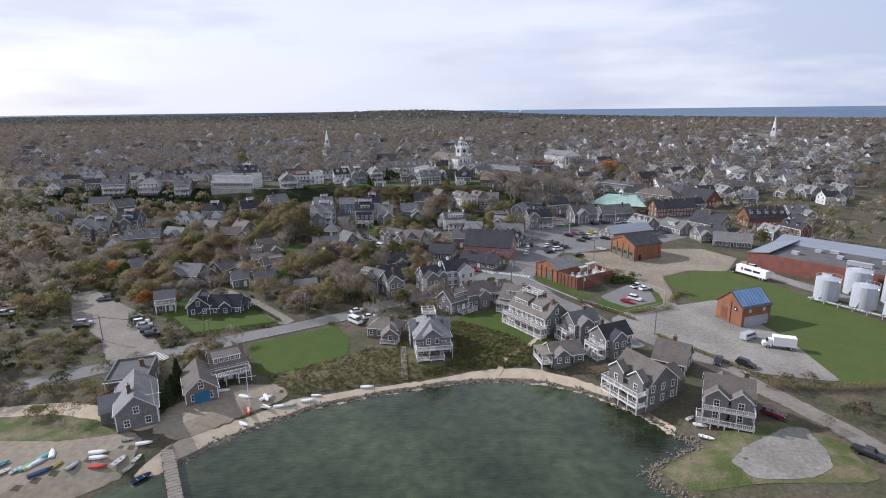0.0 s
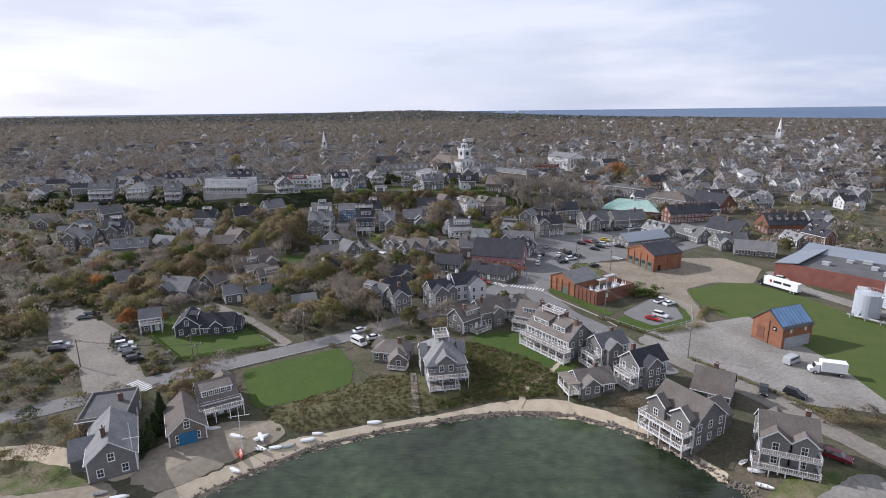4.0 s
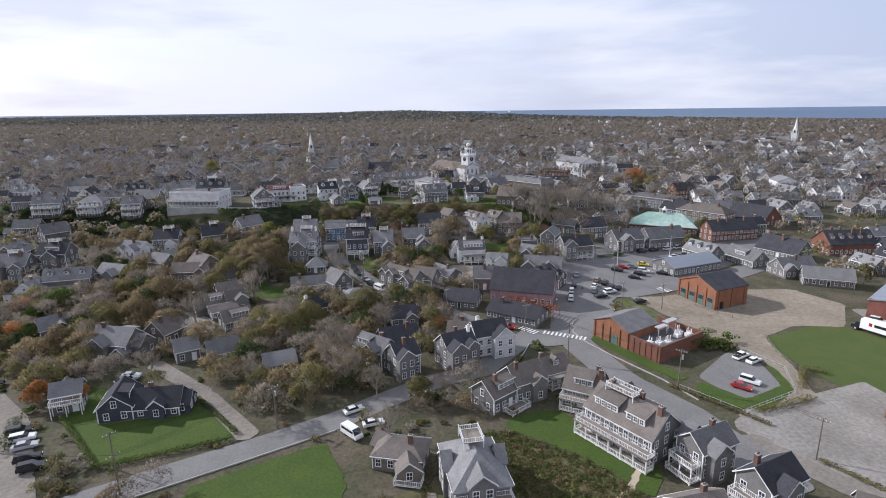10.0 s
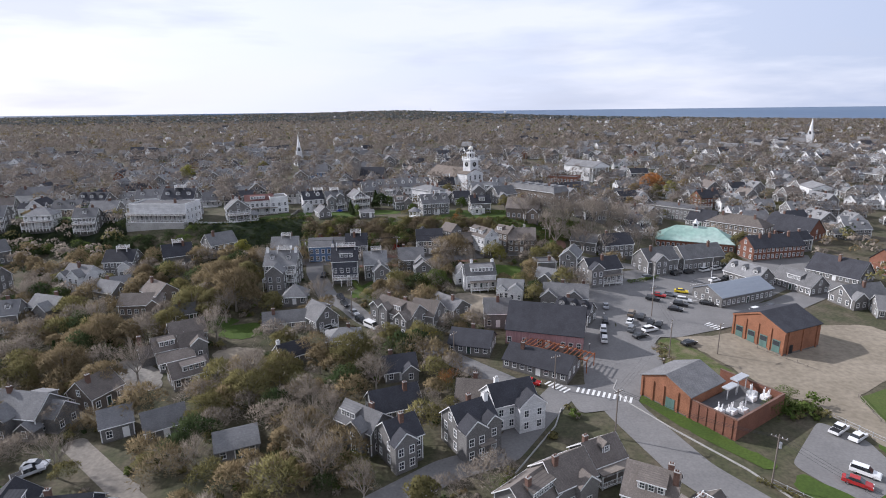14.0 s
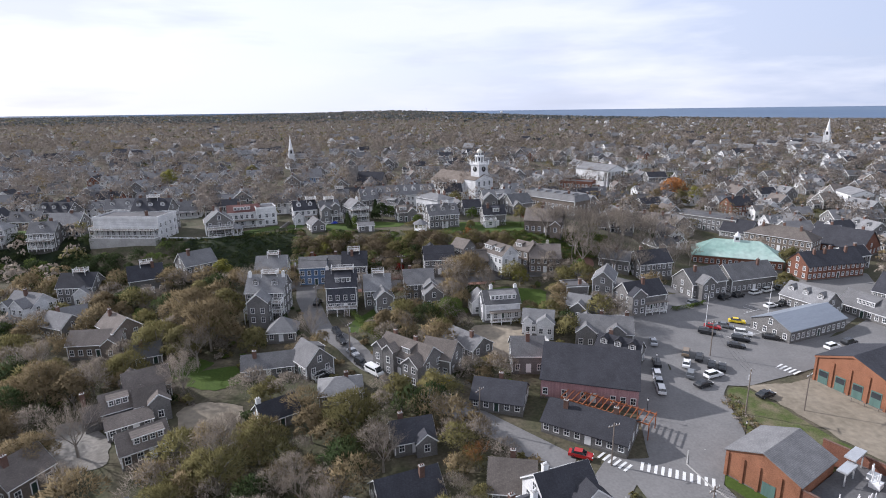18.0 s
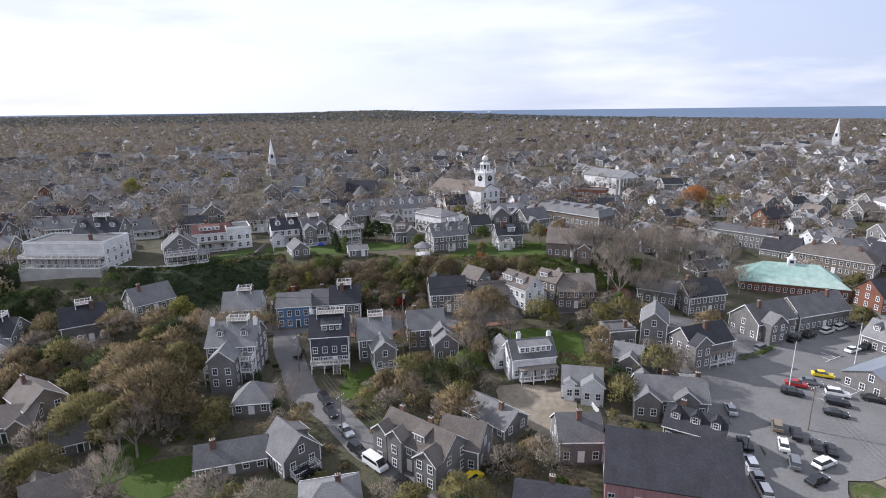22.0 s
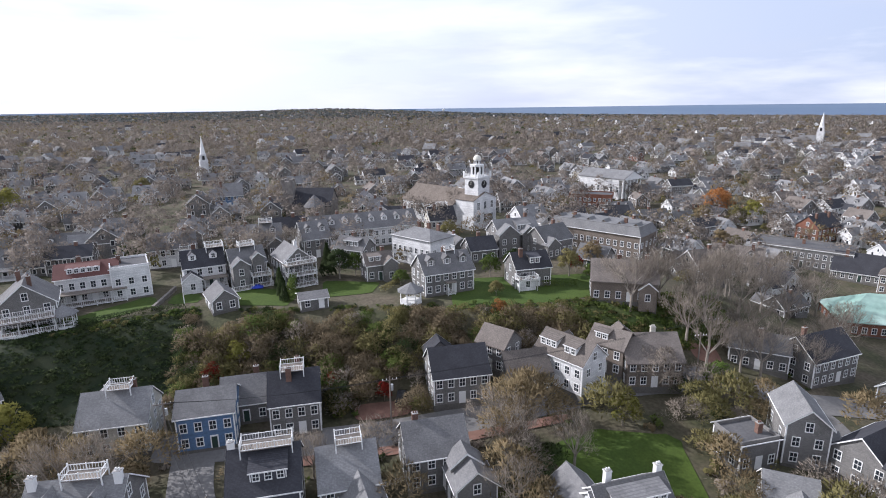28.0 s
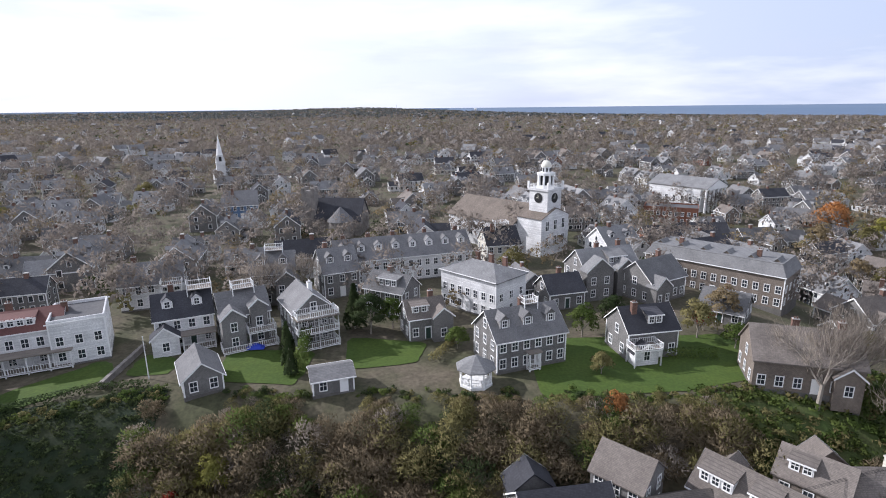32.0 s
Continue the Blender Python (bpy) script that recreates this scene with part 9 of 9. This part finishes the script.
for n, (x, y) in enumerate(spots):
    i = rh.choices(range(len(KINDS)), WEIGHTS)[0]
    m = Matrix.Translation((x, y, gz(x, y))) @ pose(0, 0, 0, 0, 0, rh.choice((8, 98, -82, 188)) + rh.uniform(-9, 9)) @ Matrix.Scale(rh.uniform(0.72, 0.98), 4)
    if n < 130:
        t = thing("house", m, f"{WALL_WORD[STYLE[i][0]]} town house with a {ROOF_WORD[STYLE[i][1]]}", "house", "houses of the upper town")
        for name, me in zip(("wall", "roof", "chimney"), MESHES[i]):
            part(name, me, t)
        tagged(part("window_trim", MESHES[i][3], t), kind="stuff")
        if MESHES[i][4].polygons:
            tagged(part("wing_roof", MESHES[i][4], t), kind="stuff")
        continue
    a = np.array(m)
    for k in KINDS[i]:
        far_v.append(np.array(k.v) @ a[:3, :3].T + a[:3, 3])
        far_f += [tuple(off + q for q in f) for f in k.f]
        far_m += [far_mats.index(k.mats[q]) for q in k.m]
        off += len(k.v)

# far houses, joined by the look of their walls
gf = np.random.default_rng(77)
for _ in range(1350):
    y = 660 + 3000 * gf.random() ** 1.7
    x = gf.uniform(-0.9, 0.95) * y
    if x > np.interp(y, [1500, 2300, 4900], [2150, 1560, 720]) - 60:
        continue
    # houses thin out inland on the left
    if gf.random() > (0.35 + 0.65 * smooth((x / y + 0.5) / 0.8)) * (1.0 if y < 1100 else 0.75):
        continue
    L, W, e = gf.uniform(8, 15), gf.uniform(7, 10), gf.uniform(3.5, 6.5)
    hr, a = e + 0.42 * W, gf.uniform(0, math.pi)
    z = gz(x, y)
    p = np.array([(-L / 2, -W / 2, -2), (L / 2, -W / 2, -2), (L / 2, W / 2, -2), (-L / 2, W / 2, -2), (-L / 2, -W / 2, e), (L / 2, -W / 2, e), (L / 2, W / 2, e), (-L / 2, W / 2, e), (-L / 2, 0, hr), (L / 2, 0, hr)])
    c, s = math.cos(a), math.sin(a)
    far_v.append(p @ np.array([[c, s, 0], [-s, c, 0], [0, 0, 1]]) + (x, y, z))
    w, r = int(gf.choice([0, 1, 5], p=[0.40, 0.48, 0.12])), int(gf.choice([2, 3, 4], p=[0.45, 0.2, 0.35]))
    for q, mi in (((0, 1, 5, 4), w), ((2, 3, 7, 6), w), ((1, 2, 6, 9, 5), w), ((3, 0, 4, 8, 7), w), ((4, 5, 9, 8), r), ((6, 7, 8, 9), r)):
        far_f.append(tuple(off + i for i in q))
        far_m.append(mi)
    off += 10
me = bpy.data.meshes.new("far_houses")
me.from_pydata(np.concatenate(far_v).tolist(), [], far_f)
for m in far_mats:
    me.materials.append(m)
me.polygons.foreach_set("material_index", far_m)
tagged(new("far_houses", me), "small grey and white houses scattered to the horizon", "houses", kind="stuff")

# woods among and behind the houses
def wood_tris(seed, n, size, h, w, bare=False):
    """The crown of a distant tree: leaf sprays or twigs that face outwards on a few lobes."""
    g = np.random.default_rng(seed)
    c, out = crown_shell(g, n, h, w, 6)
    if not bare:
        return leaf_tris(g, c, size, out=out)
    k = n // 3
    return np.concatenate([leaf_tris(g, c[:k], size * 0.8, out=out[:k]), twig_tris(g, c[k:], out[k:], size * 1.5, size * 0.15, 0.5, 0.5)])


def woods(name, count, y0, y1, power, half, sets, smin, smax, probs, gap, label):
    places, pick, tries = [], [], 0
    grid = {}
    for kx, ky, kr in KEEP:
        grid.setdefault((int(kx // 20), int(ky // 20)), []).append((kx, ky, kr))
    while len(places) < count and tries < count * 6:
        tries += 1
        y = y0 + (y1 - y0) * ru.random() ** power
        x = ru.uniform(-half, half + 0.05) * (y - 40)
        if x > np.interp(y, [1500, 2300, 4900], [2150, 1560, 720]) - 15:
            continue
        if y < 700:
            i, j = int(x // 20), int(y // 20)
            if any((kx - x) ** 2 + (ky - y) ** 2 < (kr * 0.5 + gap) ** 2 for di in (-1, 0, 1) for dj in (-1, 0, 1) for kx, ky, kr in grid.get((i + di, j + dj), ())):
                continue
            if y < 440 and any(inside(x, y, o) for o in CLEAR):
                continue
        places.append((x, y, gz(x, y) - 0.6, ru.uniform(smin, smax), ru.uniform(0, 6.3)))
        pick.append(int(ru.choice(len(probs), p=probs)))
    # beyond 1500 m the evergreens take the colour with haze painted in
    return spread(name, sets, places, [WOODS, LEAF_BROWN, LEAF_OLIVE, HAZY_PINES if y0 > 1500 else LEAF_DARK, LEAF_RUST], pick, label, "woods")


BARE_P, LEAF_P = (0.93, 0.07, 0.0, 0.0, 0.0), (0.15, 0.37, 0.34, 0.14, 0.0)
woods("bare_town_trees", 2150, 368, 820, 1.1, 0.9, [wood_tris(600 + i, 340, 0.57, 11.5, 12, True) for i in range(5)], 0.7, 1.3, BARE_P, 0.3, "bare grey trees between the town houses")
woods("town_trees", 800, 366, 820, 1.1, 0.9, [wood_tris(620 + i, 70, 0.62, 8, 8) for i in range(4)], 0.5, 1.0, LEAF_P, 0.5, "browning trees between the town houses")
woods("bare_far_woods", 8500, 760, 2000, 1.2, 0.92, [wood_tris(650 + i, 30, 1.85, 10, 12, True) for i in range(5)], 0.7, 1.3, BARE_P, 0, "grey-brown leafless woods")
woods("far_woods", 3200, 760, 2000, 1.2, 0.92, [wood_tris(660 + i, 22, 1.3, 8, 9) for i in range(4)], 0.7, 1.2, (0.3, 0.25, 0.27, 0.18, 0.0), 0, "browning far woods")
woods("horizon_woods", 9000, 1900, 4850, 1.1, 0.95, [wood_tris(680 + i, 9, 4.2, 7, 24) for i in range(4)], 0.8, 1.4, (0.22, 0.02, 0.04, 0.72, 0.0), 0, "pine woods along the horizon, distance haze in their colour")
# trees at the two sides of the lower town
places, pick = [], []
while len(places) < 1250:
    x, y = (ru.uniform(-340, -128) if ru.random() < 0.75 else ru.uniform(125, 340)), ru.uniform(110, 350)
    if x > 0 and y < 245 or not free(x, y, 0.8):
        continue
    places.append((x, y, gz(x, y) - 0.5, ru.uniform(0.6, 1.1), ru.uniform(0, 6.3)))
    pick.append(int(ru.choice(5, p=(0.45, 0.25, 0.2, 0.1, 0.0))))
spread("side_trees", [wood_tris(700 + i, 80, 0.62, 8.5, 9) for i in range(4)], places, [TWIG, LEAF_BROWN, LEAF_OLIVE, LEAF_DARK, LEAF_RUST], pick, "browning trees at the edge of the lower town", "woods")


for name, thin, count, probs, label in (("garden_trees", 0.12, 205, (0.0, 0.40, 0.38, 0.20, 0.01, 0.01), "rounded brown and olive garden trees"), ("bare_garden_trees", 0.06, 150, (0.85, 0.15, 0, 0, 0, 0), "bare grey garden trees")):
    places, pick = [], []
    tries = 0
    while len(places) < count and tries < 20000:
        tries += 1
        x, y = (ru.uniform(-150, 4), ru.uniform(168, 302)) if tries % 5 else (ru.uniform(0, 62), ru.uniform(262, 312))
        if not free(x, y, 1.0):
            continue
        places.append((x, y, gz(x, y) - 0.3, ru.uniform(0.6, 1.3), ru.uniform(0, 6.3)))
        pick.append(int(ru.choice(6, p=probs)))
        KEEP.append((x, y, 2.2))
    spread(name, [crown_tris(720 + i, 7.5, 8.5, 1000, 0.75, thin * 0.9) for i in range(5)], places, [TWIG, LEAF_BROWN, LEAF_OLIVE, LEAF_DARK, LEAF_RUST, LEAF_YELLOW], pick, label, "trees")
BROAD = [crown_tris(800 + i, 6.8, 9.5, 4200, 0.55, 0.055) for i in range(4)]
BROAD_MESH = {}
for i, (x, y, k, m) in enumerate(((-73.5, 264, 2.1, 0), (-82, 275, 2.0, 0), (-86, 262, 1.5, 1), (-102, 223, 1.5, 0), (-102, 241, 1.5, 0), (-90, 217, 1.3, 0), (-109, 220, 1.3, 1), (-88, 249, 1.2, 1), (-133, 235, 1.3, 2),
                                  (-53.5, 210, 1.4, 1), (-48.5, 218, 1.4, 1), (-59.5, 203, 1.1, 1), (-31.5, 224, 1.6, 1), (-14, 236, 1.2, 1), (-2, 299, 1.9, 0), (27.5, 310, 1.3, 3), (-9, 275, 1.2, 2))):
    m = (LEAF_BROWN, LEAF_OLIVE, LEAF_GREEN, TWIG)[m]
    if (i % 4, m.name) not in BROAD_MESH:
        BROAD_MESH[i % 4, m.name] = scatter_mesh("crown", BROAD[i % 4], m)
    t = thing("tree", Matrix.Translation((x, y, gz(x, y))) @ pose(0, 0, 0, 0, 0, 77 * i) @ Matrix.Scale(k, 4), f"broad spreading tree with {m.name.replace('_', ' ')}", "tree", "trees of the town")
    part("trunk", PROTO[3][1], t)
    part("crown", BROAD_MESH[i % 4, m.name], t)
for x, y, k, m in ((133, 446, 1.5, LEAF_RUST), (141, 452, 1.3, LEAF_RUST), (131, 428, 1.1, LEAF_OLIVE), (142, 432, 1.2, LEAF_YELLOW), (152, 438, 1.2, LEAF_BROWN), (118, 432, 1.1, LEAF_BROWN), (-170, 470, 1.3, LEAF_YELLOW), (-128, 500, 1.2, LEAF_OLIVE)):
    tree(x, y, 4, m, k)
# tall bare trees at the foot of the bluff
for x, y, k in ((-35.8, 189.7, 1.05), (-84, 222, 1.0), (-74, 256, 1.0), (48, 330, 1.3), (58, 336, 1.2), (67, 345, 1.3), (82, 352, 1.25), (99, 360, 1.2), (30.5, 327, 1.25), (39, 330, 1.15), (72, 338, 1.2)):
    tree(x, y, 1, None, k)
for x, y, m, k in ((124, 322, LEAF_OLIVE, 1.1), (-85, 309, LEAF_YELLOW, 0.95), (-52, 325, LEAF_YELLOW, 0.6), (-24.4, 313.5, LEAF_RED, 0.42), (-56.5, 322, LEAF_RED, 0.5), (1, 327, LEAF_RUST, 0.5), (16, 300, LEAF_YELLOW, 0.75), (37.5, 305.9, LEAF_GREEN, 0.8)):
    tree(x, y, 4, m, k)
for x, y, p, m, k in ((5, 352, 4, LEAF_GREEN, 0.7), (3, 338, 5, LEAF_OLIVE, 0.55), (25, 349, 4, LEAF_OLIVE, 0.8), (29, 344, 5, LEAF_GREEN, 0.7), (-18, 350, 5, LEAF_GREEN, 0.6), (-61, 346, 5, LEAF_OLIVE, 0.45), (12, 356, 4, LEAF_DARK, 0.7), (-29, 360, 4, LEAF_GREEN, 0.7), (34, 356, 4, LEAF_BROWN, 0.8)):
    tree(x, y, p, m, k)
tree(41, 314, 1, None, 1.2)
tree(48.5, 313.5, 0, None, 1.2)
# bushes behind the brick-walled yard
places = [(65 + 1.6 * (i % 5) + 0.1 * i, 198 + 2.0 * (i // 5) + 0.5 * (i % 3), gz(69, 201) - 0.1, 1.0 + 0.15 * (i % 3), i) for i in range(15)]
spread("yard_bushes", SHRUBS, places, [LEAF_GREEN, LEAF_OLIVE], [i % 3 % 2 for i in range(15)], "dense green bushes behind the brick-walled yard", "shrubs")
places = [(47 + 4 * ru.random() + 0.25 * i * 0.2, 214 + 0.42 * i + ru.normal() * 0.8, gz(46, 226) - 0.1, ru.uniform(0.4, 0.9), ru.uniform(0, 6.3)) for i in range(52)]
spread("yard_weeds", DUNE, places, [LEAF_BROWN, LEAF_OLIVE, TWIG], [int(ru.integers(0, 3)) for _ in places], "tall dry weeds beside the street", "weeds")
# scrub and small trees along the shore road
places, pick = [], []
while len(places) < 210:
    x, y = (ru.uniform(-160, -58), ru.uniform(106, 152)) if len(places) < 175 else (ru.uniform(74, 120), ru.uniform(70, 122))
    if not free(x, y, 0.6) or inside(x, y, [(-62, 102), (-63, 112), (-52, 122), (-40, 122), (-56, 100)]):
        continue
    places.append((x, y, gz(x, y) - 0.2, ru.uniform(0.5, 1.05), ru.uniform(0, 6.3)))
    pick.append(int(ru.choice(5, p=(0.28, 0.3, 0.12, 0.1, 0.2))))
spread("shore_scrub", THICKET, places, [LEAF_BROWN, LEAF_OLIVE, LEAF_DARK, LEAF_RUSSET, TWIG], pick, "brown scrub and small trees beside the shore road", "scrub")
# low growth over the ivy slope and the brambles
for name, poly, mats, count, sc, label in (("ivy_leaves", [(-104, 326), (-100, 312), (-64, 316), (-62, 341), (-66, 341.5), (-95, 334.5), (-103, 330)], [LEAF_DARK, LEAF_DARK, LEAF_DARK], 1100, 0.6, "dense dark ivy leaves on the bluff"),
                                    ("bramble_leaves", [(12, 316), (22, 313), (34, 317), (54, 321), (58, 338), (36, 333), (14, 331)], [LEAF_GREEN, LEAF_GREEN, LEAF_OLIVE], 520, 0.95, "tangled green brambles below the houses")):
    places, pick = [], []
    while len(places) < count:
        x, y = ru.uniform(-105, 60), ru.uniform(310, 343)
        if inside(x, y, poly):
            places.append((x, y, gz(x, y) - 0.25, ru.uniform(0.6, 1.2) * sc, ru.uniform(0, 6.3)))
            pick.append(int(ru.integers(0, 3)))
    spread(name, DUNE, places, mats, pick, label, "undergrowth")
